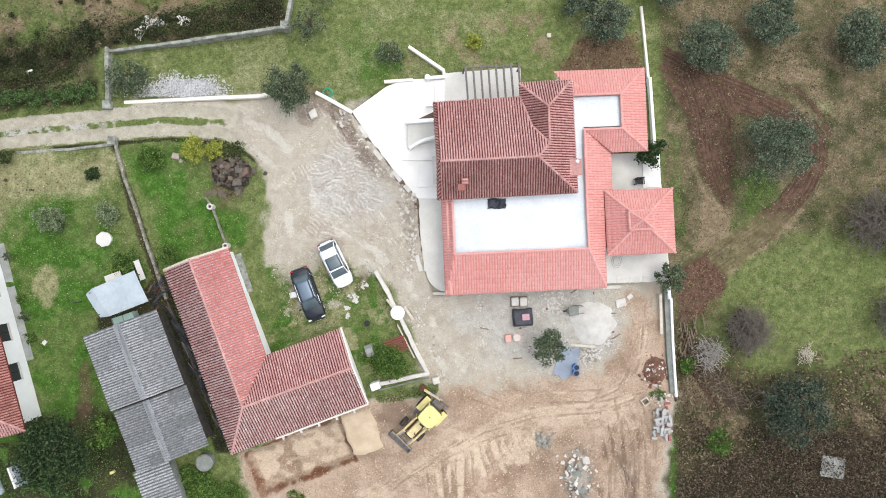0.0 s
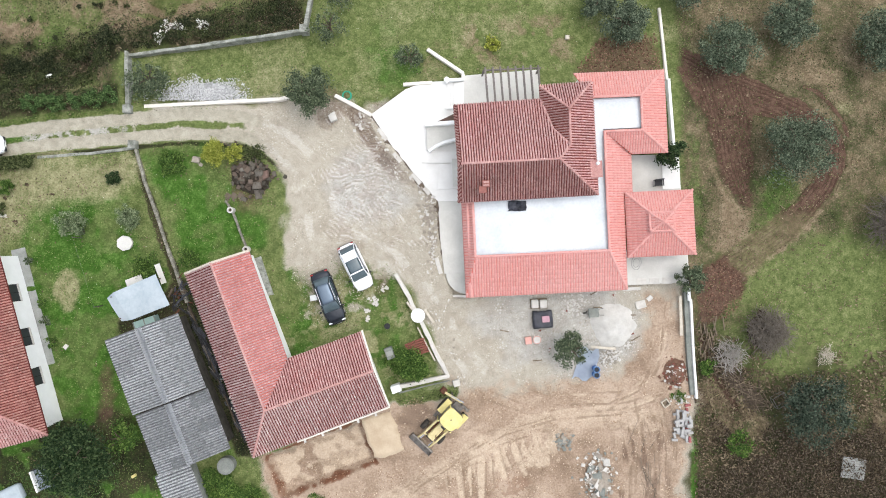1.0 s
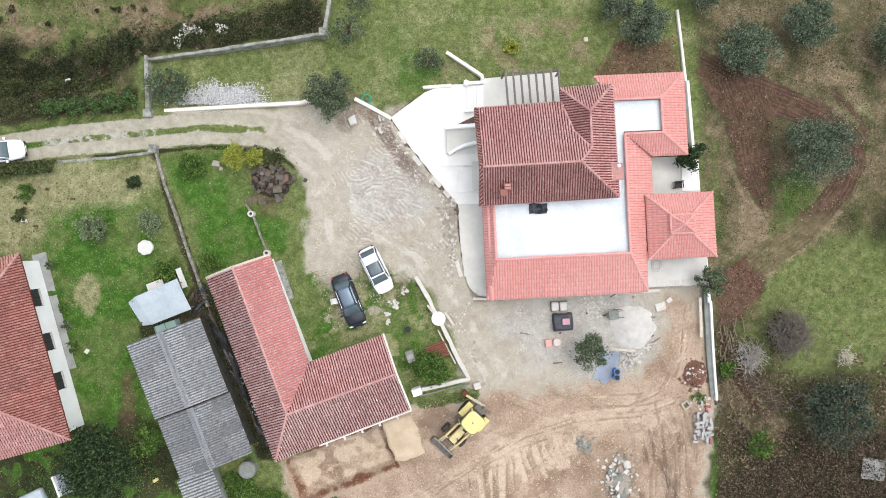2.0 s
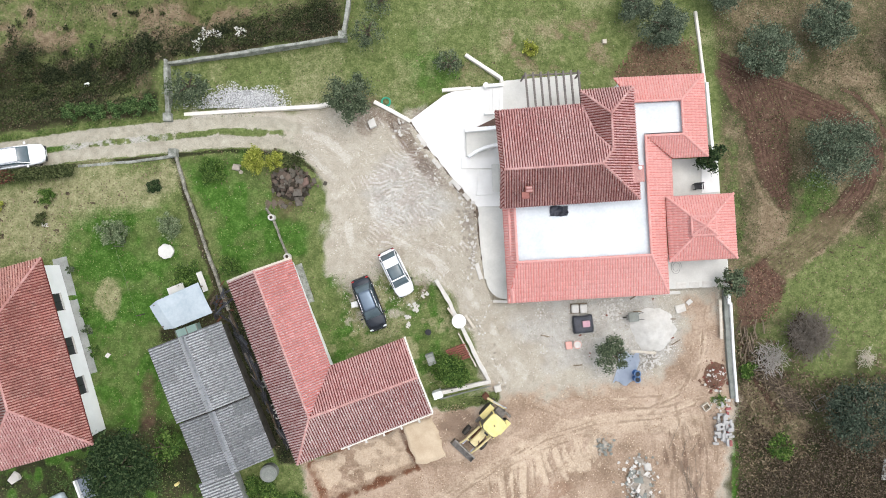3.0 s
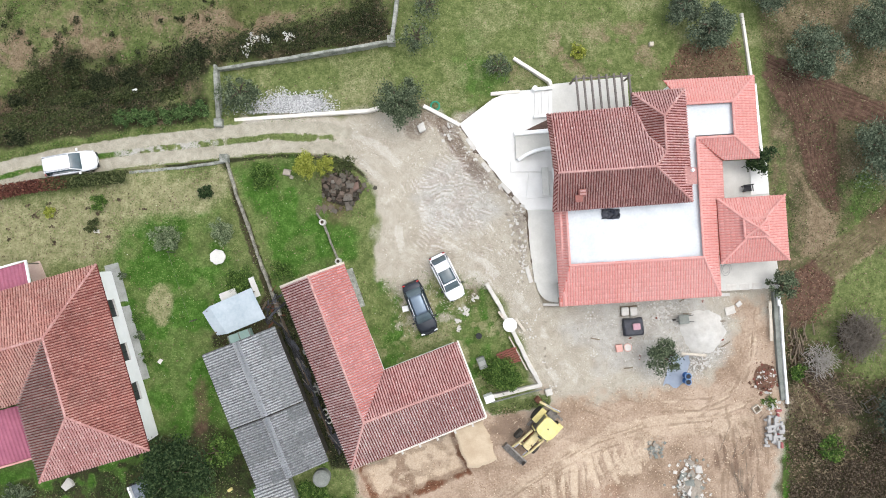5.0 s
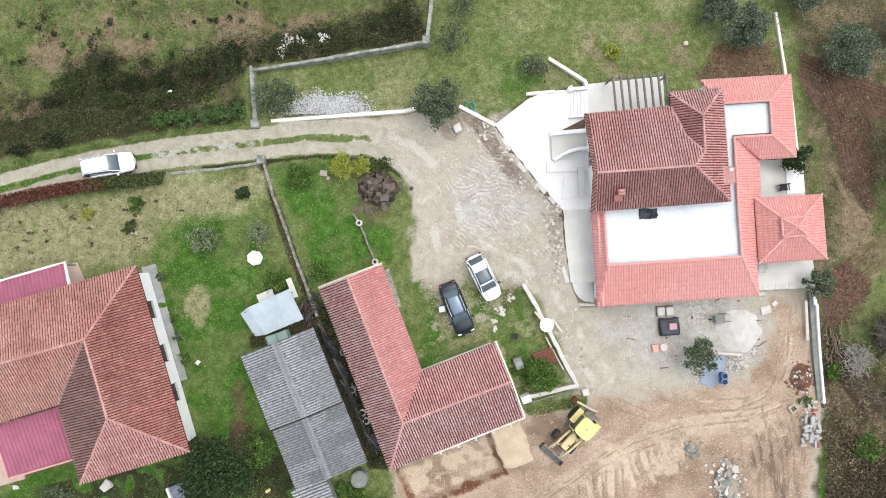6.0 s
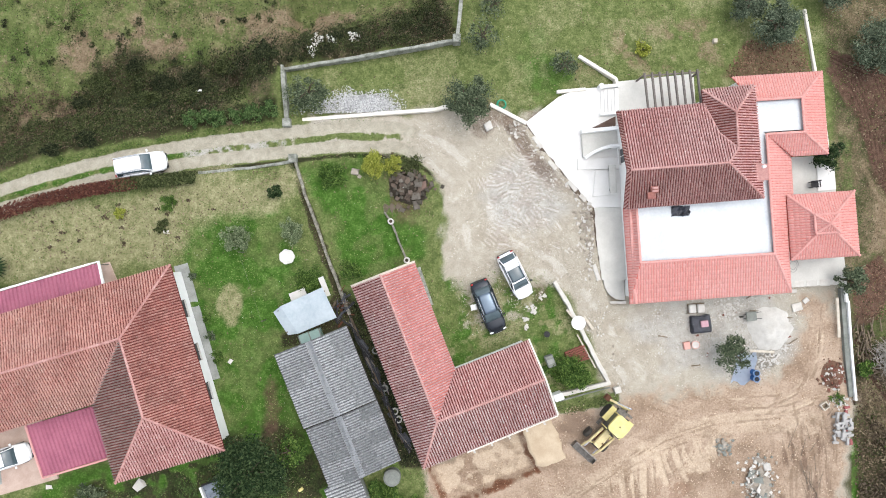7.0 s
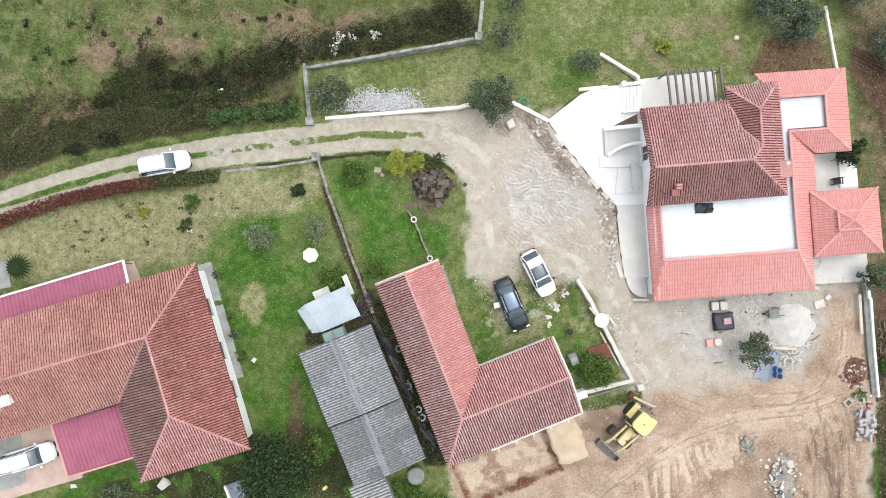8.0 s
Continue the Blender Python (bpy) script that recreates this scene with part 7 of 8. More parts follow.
part("chassis", box(-2.0, 1.6, -0.45, 0.45, 0.55, 0.95, 0.05), STEEL, dg)
part("hood", box(0.1, 1.75, -0.3, 0.34, 0.95, 1.62, 0.1), CREAM, dg, "faded cream engine hood")
part("engine_block", box(0.2, 1.5, -0.46, 0.46, 0.9, 1.3, 0.04), RUST, dg, "rusty bare engine sides")
part("radiator", box(1.72, 1.84, -0.38, 0.38, 0.9, 1.5, 0.03), TRIM, dg)
for x in (0.5, 0.9, 1.3):
    part("hose", tube(0.03, 0.03, (x, -0.42, 1.3), (x + 0.25, -0.62, 1.15), 6), RUBBER, dg)
part("step", box(-0.3, 0.3, -0.98, -0.7, 0.5, 0.56, 0.01), STEEL, dg)
part("toolbox", box(0.1, 0.6, 0.5, 0.82, 0.7, 1.05, 0.03), YELLOW, dg)
part("exhaust", tube(0.05, 0.05, (1.2, 0.18, 1.6), (1.2, 0.18, 2.1), 8), RUST, dg)
cab = part("cab", box(-1.55, 0.05, -0.72, 0.72, 0.95, 2.45, 0.08), GLASS, dg, "glazed cab")
rr_ = [(-0.81 + sx * 0.44, sy * 0.4, a_) for sx, sy, a_ in ((1, 1, 0), (-1, 1, 90), (-1, -1, 180), (1, -1, 270))]
part("cab_roof", prism([(x + 0.36 * math.cos(radians(a_ + 15 * i)), y + 0.36 * math.sin(radians(a_ + 15 * i))) for x, y, a_ in rr_ for i in range(7)], 2.4, 2.62, bevel=0.07), YELLOW, cab, "yellow cab roof")
part("roof_vent", tube(0.06, 0.06, (-0.8, 0.0, 2.62), (-0.8, 0.0, 2.67), 10), TRIM, cab)
for x, y in ((-1.5, -0.7), (-1.5, 0.7), (0.0, -0.7), (0.0, 0.7)):
    part("pillar", box(x - 0.05, x + 0.05, y - 0.05, y + 0.05, 0.95, 2.46), YELLOW, cab)
part("lamp", box(0.1, 0.24, -0.2, 0.2, 2.4, 2.5, 0.02), TRIM, cab)
for y in (-0.95, 0.95):
    part("rear_wheel", tube(0.68, 0.68, (-1.05, y - 0.22, 0.68), (-1.05, y + 0.22, 0.68), 20), RUBBER, dg)
    part("front_wheel", tube(0.45, 0.45, (1.35, y - 0.15, 0.45), (1.35, y + 0.15, 0.45), 18), RUBBER, dg)
    part("mudguard", prism([(-1.75, y - 0.26), (-0.4, y - 0.26), (-0.4, y + 0.26), (-1.75, y + 0.26)], 1.38, 1.46, bevel=0.03), YELLOW, dg)
    a = part("loader_arm", beam((0.2, y * 0.66, 1.75), (1.7, y * 0.66, 1.35), 0.16, 0.24, bevel=0.02), CREAM, dg)
    part("arm_tip", beam((1.7, y * 0.66, 1.35), (2.65, y * 0.66, 0.6), 0.14, 0.2, bevel=0.02), CREAM, a)
    part("ram", tube(0.05, 0.05, (0.9, y * 0.5, 1.25), (2.4, y * 0.5, 0.8), 8), CHROME, a)
bk = bmesh.new()
pr = [(2.55, 0.75), (2.62, 0.2), (3.2, 0.1), (3.2, 0.16), (2.72, 0.28), (2.66, 0.78)]
A_ = [bk.verts.new((x, -1.15, z)) for x, z in pr]
B_ = [bk.verts.new((x, 1.15, z)) for x, z in pr]
for i in range(6):
    bk.faces.new((A_[i], A_[(i + 1) % 6], B_[(i + 1) % 6], B_[i]))
bk.faces.new(A_[::-1])
bk.faces.new(B_)
for y in (-1.15, 1.12):
    box(2.6, 3.1, y, y + 0.03, 0.14, 0.72, bm=bk)
bmesh.ops.recalc_face_normals(bk, faces=bk.faces)
part("front_bucket", bk, STEEL, dg, "worn steel loader bucket")
part("cross_tube", tube(0.07, 0.07, (1.75, -0.65, 1.3), (1.75, 0.65, 1.3), 10), CREAM, dg)
part("kingpost", box(-2.15, -1.95, -0.95, 0.95, 0.6, 0.95, 0.03), STEEL, dg)
bo = part("boom", beam((-2.1, -0.3, 1.1), (-2.45, -0.2, 2.3), 0.22, 0.3, bevel=0.03), YELLOW, dg)
part("dipper", beam((-2.4, -0.3, 2.35), (-1.95, -1.75, 1.6), 0.18, 0.26, bevel=0.02), CREAM, bo)
part("boom_ram", tube(0.06, 0.05, (-2.1, 0.1, 1.3), (-2.5, -0.5, 2.45), 8), STEEL, bo)
part("dipper_ram", tube(0.05, 0.04, (-2.55, -0.2, 2.5), (-2.15, -1.3, 2.0), 8), CHROME, bo)
part("hose", tube(0.03, 0.03, (-2.2, -0.2, 1.2), (-2.3, -1.3, 1.9), 6), RUBBER, bo)
part("digging_bucket", box(-2.2, -1.7, -2.15, -1.65, 0.9, 1.5, 0.08), RUST, bo)
for y in (-0.85, 0.85):
    part("stabiliser", beam((-2.05, y, 0.9), (-2.15, y * 1.25, 0.1), 0.16, 0.14), STEEL, dg)


# ---- heaps, stones and loose things ----
def stone_mesh(seed):
    """One rough angular stone about 1 m across, twelve faces."""
    rng = random.Random(seed)
    bm = bmesh.new()
    bmesh.ops.create_cube(bm, size=0.8)
    for v in bm.verts:
        v.co = Vector((v.co.x * rng.uniform(0.55, 1.25), v.co.y * rng.uniform(0.55, 1.25), v.co.z * rng.uniform(0.35, 0.75)))
    bmesh.ops.triangulate(bm, faces=bm.faces[:])
    return bm


STONES = []
for i in range(9):
    me = bpy.data.meshes.new("stone")
    bm_ = stone_mesh(i)
    bm_.to_mesh(me)
    bm_.free()
    STONES.append(me)


def stones(parent, places, mats, lo, hi, seed, name="stone", flat=1.0):
    """Single stones as parts, sharing a few meshes."""
    rng = random.Random(seed)
    pool = []
    for k in mats:
        for me in STONES:
            c = me.copy()
            c.materials.append(k)
            pool.append(c)
    for x, y, z in places:
        o = new(name, rng.choice(pool))
        o.parent = parent
        s = rng.uniform(lo, hi)
        o.matrix_basis = pose(x, y, z + 0.15 * s, rng.uniform(-20, 20), rng.uniform(-20, 20), rng.uniform(0, 360)) @ Matrix.Diagonal((s * rng.uniform(0.8, 1.5), s, s * rng.uniform(0.7, 1.0) * flat, 1))


def heap(name, x, y, rx, ry, h, mat, label, cat, seed, turn=0.0, floor_y=-1e9):
    """A low uneven mound on the ground."""
    rng = np.random.RandomState(seed)
    n, m = 40, 14
    v, f = [], []
    for j in range(m + 1):
        r = j / m
        for i in range(n):
            a = 2 * math.pi * i / n
            k = 1 + 0.12 * (vnoise(np.array([math.cos(a) * 3 + seed]), np.array([math.sin(a) * 3]), 1.0)[0] - 0.5) * 2
            px_, py_ = math.cos(a) * rx * r * k, math.sin(a) * ry * r * k
            c, s = math.cos(turn), math.sin(turn)
            wx, wy = x + px_ * c - py_ * s, y + px_ * s + py_ * c
            z = ground_at(wx, wy) + h * (1 - r * r) ** 1.3 * (0.8 + 0.4 * vnoise(np.array([wx]), np.array([wy]), 0.5)[0]) - 0.06 * r
            v.append((wx, max(wy, floor_y), z))
    for j in range(m):
        for i in range(n):
            f.append((j * n + i, j * n + (i + 1) % n, (j + 1) * n + (i + 1) % n, (j + 1) * n + i)[::-1])
    f.append(tuple(range(n)))
    return tagged(part(name, mesh_of(name, v, f, True), mat), label, cat)


def spread(x, y, rx, ry, n, seed, mound=0.0, gauss=True):
    rng = random.Random(seed)
    out = []
    for _ in range(n):
        if gauss:
            a, b = rng.gauss(0, 0.45), rng.gauss(0, 0.45)
        else:
            t, r = rng.uniform(0, 2 * math.pi), math.sqrt(rng.random())
            a, b = math.cos(t) * r, math.sin(t) * r
        px_, py_ = x + a * rx, y + b * ry
        out.append((px_, py_, ground_at(px_, py_) + mound * max(0.0, 1 - a * a - b * b)))
    return out


def pebble_field(name, label, places, mat, lo, hi, seed):
    """Countless small stones in one mesh."""
    rng = np.random.RandomState(seed)
    P = np.array(places)
    n = len(P)
    s = rng.uniform(lo, hi, n)[:, None]
    octa = np.array([(1, 0, 0), (0, 1, 0), (-1, 0, 0), (0, -1, 0), (0, 0, 0.8)])
    ang = rng.uniform(0, 6.28, n)
    V = octa[None] * s[:, :, None] * rng.uniform(0.6, 1.3, (n, 5, 3))
    c, si = np.cos(ang)[:, None], np.sin(ang)[:, None]
    X = V[..., 0] * c - V[..., 1] * si + P[:, :1]
    Y = V[..., 0] * si + V[..., 1] * c + P[:, 1:2]
    Z = V[..., 2] + P[:, 2:3]
    v = np.stack([X, Y, Z], -1).reshape(-1, 3)
    f = [(5 * i + a, 5 * i + b, 5 * i + 4) for i in range(n) for a, b in ((0, 1), (1, 2), (2, 3), (3, 0))]
    return tagged(part(name, mesh_of(name, v, f), mat), label, "stones", kind="stuff")


def island_stone(name, c1, c2, c3):
    k = Nodes(name, 0.95, spec=0.05)
    gi = k.n("ShaderNodeNewGeometry")
    k.color(k.ramp(gi.outputs["Random Per Island"], (0.0, c1), (0.5, c2), (1.0, c3)))
    return k.m


CHIPS = island_stone("grey_white_chippings", srgb(154, 154, 154), srgb(194, 194, 192), srgb(224, 224, 222))
PEBBLES = island_stone("yard_pebbles", srgb(132, 123, 108), srgb(174, 165, 150), srgb(230, 225, 214))
CLODS = island_stone("clay_clods", srgb(132, 108, 88), srgb(170, 147, 122), srgb(216, 198, 175))

# chippings against the white wall
heap("stone_mound", -20.4, 14.1, 2.3, 0.95, 0.32, plain("chipping_bed", srgb(178, 178, 176), srgb(126, 126, 124), 3.0, 0.95, fine=16.0, bump=0.05), "heap of grey-white stone chippings against the wall", "stone heap", 3, 0.06)
rng_ = np.random.RandomState(3)
pts = []
for _ in range(6000):
    a, r = rng_.uniform(0, math.pi * 2), min(1.25, math.sqrt(rng_.rand()) * rng_.choice([0.8, 0.9, 1.0, 1.2]))
    k_ = 0.7 + 0.6 * vnoise(np.array([math.cos(a) * 2 + 9]), np.array([math.sin(a) * 2]), 0.7)[0]
    x, y = -20.5 + 3.2 * r * k_ * math.cos(a) - 0.5 * r, 13.2 + 2.1 * r * k_ * math.sin(a)
    if y > 13.12:
        pts.append((x, y, ground_at(x, y) + 0.55 * max(0.0, 1 - r * r) ** 1.3))
pebble_field("chippings", "loose grey-white stone chippings", pts, CHIPS, 0.04, 0.08, 4)

# gravel strewn over the yard and clods over the clay
rng_ = np.random.RandomState(8)
p = rng_.uniform((-16, -26), (22, 13), (80000, 2))
ok = (inside(YARD, p[:, 0], p[:, 1]) > 0.1) & (fnoise(p[:, 0], p[:, 1], 1.1) + 0.25 * (rng_.rand(len(p)) - 0.5) > 0.5) & ((inside(CLAY, p[:, 0], p[:, 1]) < 0) | (rng_.rand(len(p)) < 0.55))
p = p[ok]
z = height(p[:, 0], p[:, 1])
south = inside(CLAY, p[:, 0], p[:, 1]) > 0
pebble_field("gravel_stones", "loose stones strewn over the gravel yard", np.column_stack([p, z])[~south], PEBBLES, 0.015, 0.055, 9)
pebble_field("clay_clods", "loose clods on the bare clay", np.column_stack([p, z])[south], CLODS, 0.02, 0.07, 10)

# dry stone revetment beside the terrace
rev = base("stone_revetment", "rough dry-stone revetment along the terrace edge", "stone wall")
line = [(-6.9, 12.0), (-5.3, 9.6), (-3.4, 7.2), (-1.75, 5.2), (-1.0, 4.4)]
rr = random.Random(4)
pl = []
for (ax, ay), (bx, by) in zip(line, line[1:]):
    n = int(math.hypot(bx - ax, by - ay) / 0.09)
    for i in range(n):
        t = (i + rr.random()) / n
        o = rr.uniform(-0.55, 0.1)
        pl.append((ax + (bx - ax) * t + o * 0.8, ay + (by - ay) * t + o * 0.5, 0.05 + rr.uniform(-0.12, 0.06)))
stones(rev, pl, (STONE, STONE, PALESTONE), 0.10, 0.27, 5)
for a, b in (((-4.6, 8.75, 0.2), (-4.0, 8.0, 0.2)), ((-3.0, 6.95, 0.2), (-2.3, 6.1, 0.2)), ((-2.0, 5.75, 0.2), (-1.5, 5.2, 0.2)), ((-5.9, 10.9, 0.2), (-5.2, 9.9, 0.2)), ((-0.95, -0.3, 0.15), (-0.55, -1.7, 0.15))):
    part("coping", beam(a, b, 0.36, 0.35, bevel=0.03), PALESTONE, rev)
rb = base("rubble", "tumbled pale rubble below the terrace", "rubble")
stones(rb, [(x, y, z) for x, y, z in spread(-1.7, 3.6, 0.9, 2.2, 110, 6) if x < -0.75] + spread(-7.2, 11.4, 1.0, 0.9, 45, 7), (PALESTONE, STONE, STONE), 0.09, 0.32, 8)
rb = base("rubble", "scattered pale stones along the terrace foot", "rubble")
stones(rb, [(x, y, z) for x, y, z in spread(-1.25, 0.8, 0.5, 3.2, 80, 9) if x < -0.7], (PALESTONE, STONE), 0.1, 0.3, 10)

# rockery
rk = base("rockery", "rockery mound of grey and rust boulders", "rockery")
heap("rock_mound", -16.7, 6.75, 1.8, 1.55, 0.7, plain("dark_mound_earth", srgb(78, 71, 61), srgb(50, 45, 39), 1.5, 0.95, fine=8.0, bump=0.05), "dark earth mound under the rockery", "earth mound", 24)
stones(rk, spread(-16.7, 6.75, 1.9, 1.8, 115, 11, 0.7), (plain("dark_boulder", srgb(134, 127, 114), srgb(54, 50, 44), 2.5, vary=0.7), plain("rusty_boulder", srgb(140, 124, 110), srgb(66, 57, 50), 2.5, vary=0.7)), 0.12, 0.46, 12)
stones(rk, spread(-16.6, 6.8, 1.7, 1.5, 10, 16, 0.85), (plain("grey_boulder", srgb(150, 143, 132), srgb(84, 78, 70), 3.5, vary=0.6), bpy.data.materials["rusty_boulder"]), 0.4, 0.72, 17, "boulder", flat=0.8)
part("boulder", prism([(-17.3, 6.5), (-16.85, 6.75), (-16.6, 7.3), (-17.0, 7.35)], 0.5, 1.15, bevel=0.06), PALESTONE, rk, "pale upright boulder")
part("boulder", prism([(-15.9, 6.2), (-15.2, 6.6), (-15.3, 7.2), (-15.9, 7.0)], 0.4, 1.05, bevel=0.1), plain("pink_boulder", srgb(132, 110, 100), srgb(92, 74, 66), 2.0), rk, "pinkish boulder")
gs = base("garden_steps", "small garden steps of flat brown slabs", "steps")
for i in range(3):
    part("slab", prism([(-19.2 + 0.55 * i, 4.75 + 0.05 * i), (-18.75 + 0.55 * i, 4.45 + 0.05 * i), (-18.4 + 0.55 * i, 5.1), (-18.85 + 0.55 * i, 5.4)], 0.2, 0.6 - 0.05 * i, bevel=0.03), plain("brown_slab", srgb(120, 108, 96), srgb(92, 82, 72)) if i == 0 else bpy.data.materials["brown_slab"], gs)
for x, y, s in ((-21.25, 8.1, 0.65), (-22.9, 7.3, 0.6), (-20.9, 7.7, 0.35)):
    b_ = base("boulder", "pale grey boulder on the lawn", "boulder", group="lawn boulders")
    stones(b_, [(x, y, ground_at(x, y) + 0.1)], (STONE,), s, s * 1.1, int(s * 100))
for x, y in ((-18.33, 3.8), (-17.06, 0.48)):
    ring = base("planter_ring", "pale round concrete ring planter", "planter", pose(x, y, ground_at(x, y) + 0.3), "ring planters")
    bm = bmesh.new()
    for i in range(16):
        a0, a1 = 2 * math.pi * i / 16, 2 * math.pi * (i + 1) / 16
        prism([(0.26 * math.cos(a0), 0.26 * math.sin(a0)), (0.26 * math.cos(a1), 0.26 * math.sin(a1)), (0.15 * math.cos(a1), 0.15 * math.sin(a1)), (0.15 * math.cos(a0), 0.15 * math.sin(a0))], -0.6, 0.45, bm)
    bmesh.ops.remove_doubles(bm, verts=bm.verts, dist=0.001)
    part("ring", bm, PALESTONE, ring)
    part("earth", tube(0.16, 0.16, (0, 0, -0.3), (0, 0, 0.2), 16), BARK, ring)

# round well cover, table on the wall, slabs
wc = base("well_cover", "round white well cover on the lawn", "well cover", pose(-27.07, 1.03, ground_at(-27.07, 1.03)))
part("rim", tube(0.58, 0.58, (0, 0, -0.2), (0, 0, 0.28), 14), PALESTONE, wc)
part("lid", prism([((0.64 + 0.03 * math.cos(7 * a_)) * math.cos(a_), (0.62 + 0.03 * math.cos(7 * a_)) * math.sin(a_)) for a_ in (2 * math.pi * i / 48 for i in range(48))], 0.28, 0.36, bevel=0.02), GREYSCREED, wc, "scalloped cream stone lid")
dt = base("garden_table", "round white table top resting on the front wall", "table", pose(-2.55, -5.25, ground_at(-2.55, -5.25)))
part("tabletop", tube(0.6, 0.6, (0, 0, 0.68), (0, 0, 0.76), 28), WHITE, dt)
part("pedestal", tube(0.22, 0.12, (0, 0, -0.1), (0, 0, 0.68), 12), PALESTONE, dt)
for a, b, w in (((-3.5, -4.1, 0.52), (-2.9, -4.9, 0.5), 0.18), ((-2.0, -4.75, 0.4), (-1.2, -5.9, 0.35), 0.22), ((-2.0, -6.2, 0.4), (-0.2, -9.9, 0.35), 0.16), ((-2.6, -6.3, 0.3), (-1.1, -9.2, 0.3), 0.12)):
    pk = tagged(part("plank", beam(a, b, w, 0.08, bevel=0.01), PALEWOOD), "pale weathered plank lying along the front wall", "plank", "wall planks")
sl = tagged(part("slab", prism([(-9.95, 11.35), (-9.4, 11.6), (-9.65, 12.3), (-10.2, 11.95)], 0.15, 0.62, bevel=0.05), PALESTONE), "pale loose stone slab beside the track", "stone slab")
bx = tagged(part("junction_box", box(-0.4, 0.4, -0.3, 0.3, -0.8, 0.85, 0.04), WHITE), "white meter box at the end of the wall", "meter box")
bx.matrix_basis = pose(-4.45, -11.5, 0.1, 0, 0, 20)
bx = tagged(part("pillar_stone", box(-0.3, 0.3, -0.28, 0.28, -0.6, 0.5, 0.06), PALESTONE), "square stone pillar at the wall corner", "pillar")
bx.matrix_basis = pose(0.75, -11.15, -0.1, 0, 0, 15)
tb = base("tile_stack", "stack of old red roof tiles in the weeds", "tile stack", pose(-2.6, -8.05, ground_at(-2.6, -8.05), 0, 0, 20))
rr = random.Random(2)
TS = tube(0.1, 0.08, (-0.22, 0, 0), (0.22, 0, 0), 8)
tme = bpy.data.meshes.new("roof_tile")
TS.to_mesh(tme)
TS.free()
tme.materials.append(BRICK)
for i in range(4):
    for j in range(7):
        for k in range(2):
            o = new("roof_tile", tme)
            o.parent = tb
            o.matrix_basis = pose(-0.75 + 0.45 * i + rr.uniform(-0.05, 0.05), -0.6 + 0.19 * j, 0.1 + 0.16 * k, 0, 0, rr.uniform(-12, 12))
ac = base("water_tank", "small grey plastic tank behind the outbuilding", "tank", pose(-5.0, -8.5, ground_at(-5, -8.5), 0, 0, 20))
part("body", box(-0.35, 0.35, -0.5, 0.5, 0, 0.7, 0.06), CONCRETE, ac)
part("lid", box(-0.3, 0.3, -0.2, 0.2, 0.7, 0.76, 0.02), GREYPAVE, ac)
bkt = base("bucket", "dark tub standing in the weeds", "tub", pose(-5.2, -6.2, ground_at(-5.2, -6.2)))
part("body", tube(0.22, 0.27, (0, 0, 0), (0, 0, 0.42), 14), TRIM, bkt)
chair = base("garden_chair", "white plastic garden chair beside the dark car", "chair", pose(-11.45, -3.7, ground_at(-11.45, -3.7), 0, 0, 10))
part("seat", box(-0.24, 0.24, -0.24, 0.24, 0.4, 0.44, 0.015), WHITE, chair)
part("backrest", box(-0.27, -0.22, -0.24, 0.24, 0.44, 0.85, 0.015), WHITE, chair)
for x in (-0.2, 0.2):
    for y in (-0.2, 0.2):
        part("leg", tube(0.02, 0.02, (x, y, 0), (x, y, 0.41), 6), WHITE, chair)
for i, (x, y) in enumerate(((-6.5, -3.9), (-6.2, -4.2), (-6.9, -5.6), (-5.4, -3.0), (-7.0, -4.9))):
    b_ = base("stone_litter", "pale broken stones lying in the weeds", "stones", group="stones in the weeds")
    stones(b_, spread(x, y, 0.35, 0.3, 8, 40 + i), (PALESTONE,), 0.12, 0.3, 50 + i)

# building yard south of the house
heap("sand_mound", 14.75, -6.4, 2.15, 2.1, 0.7, SAND, "broad heap of pale sand in the building yard", "sand heap", 21)
heap("earth_mound", 20.3, -10.6, 1.15, 1.3, 0.6, REDSOIL, "small heap of reddish earth", "earth heap", 22)
eh = base("rubble", "broken bricks on the reddish earth heap", "rubble")
stones(eh, spread(20.3, -10.6, 1.1, 1.3, 190, 23, 0.55), (REDSOIL, REDSOIL, BRICK, PALESTONE), 0.07, 0.26, 24)
pal = base("pallet", "small pallet with two bags of cement", "pallet", pose(8.05, -4.4, ground_at(8, -4.4), 0, 0, 3))
for i in range(5):
    part("slat", box(-0.75, 0.75, -0.42 + 0.19 * i, -0.29 + 0.19 * i, 0.1, 0.13), WOOD, pal)
for y in (-0.35, 0.35):
    part("bearer", box(-0.75, 0.75, y - 0.05, y + 0.05, 0, 0.1), WOOD, pal)
for x in (-0.37, 0.37):
    sk = base("cement_bag", "pale paper cement bag on the pallet", "bag", pose(8.05 + x, -4.4, ground_at(8, -4.4) + 0.13, 0, 0, 3), "cement bags")
    part("bag", box(-0.32, 0.32, -0.38, 0.38, 0, 0.28, 0.1), PALESTONE, sk)
cv = base("covered_pallet", "pallet wrapped in dark plastic sheet", "covered pallet", pose(8.35, -5.75, ground_at(8.3, -5.7), 0, 0, 5))
bm = box(-0.85, 0.85, -0.75, 0.75, 0, 0.55, 0.12)
bmesh.ops.subdivide_edges(bm, edges=bm.edges[:], cuts=2)
rr = random.Random(9)
for v in bm.verts:
    v.co += Vector((rr.uniform(-0.05, 0.05), rr.uniform(-0.05, 0.05), rr.uniform(-0.05, 0.05)))
part("sheet", bm, DARKTARP, cv)
part("load", box(-0.1, 0.55, -0.25, 0.3, 0.5, 0.72, 0.05), plain("faded_pink_bag", srgb(206, 166, 174), srgb(176, 136, 146)), cv, "faded pink bag on top")
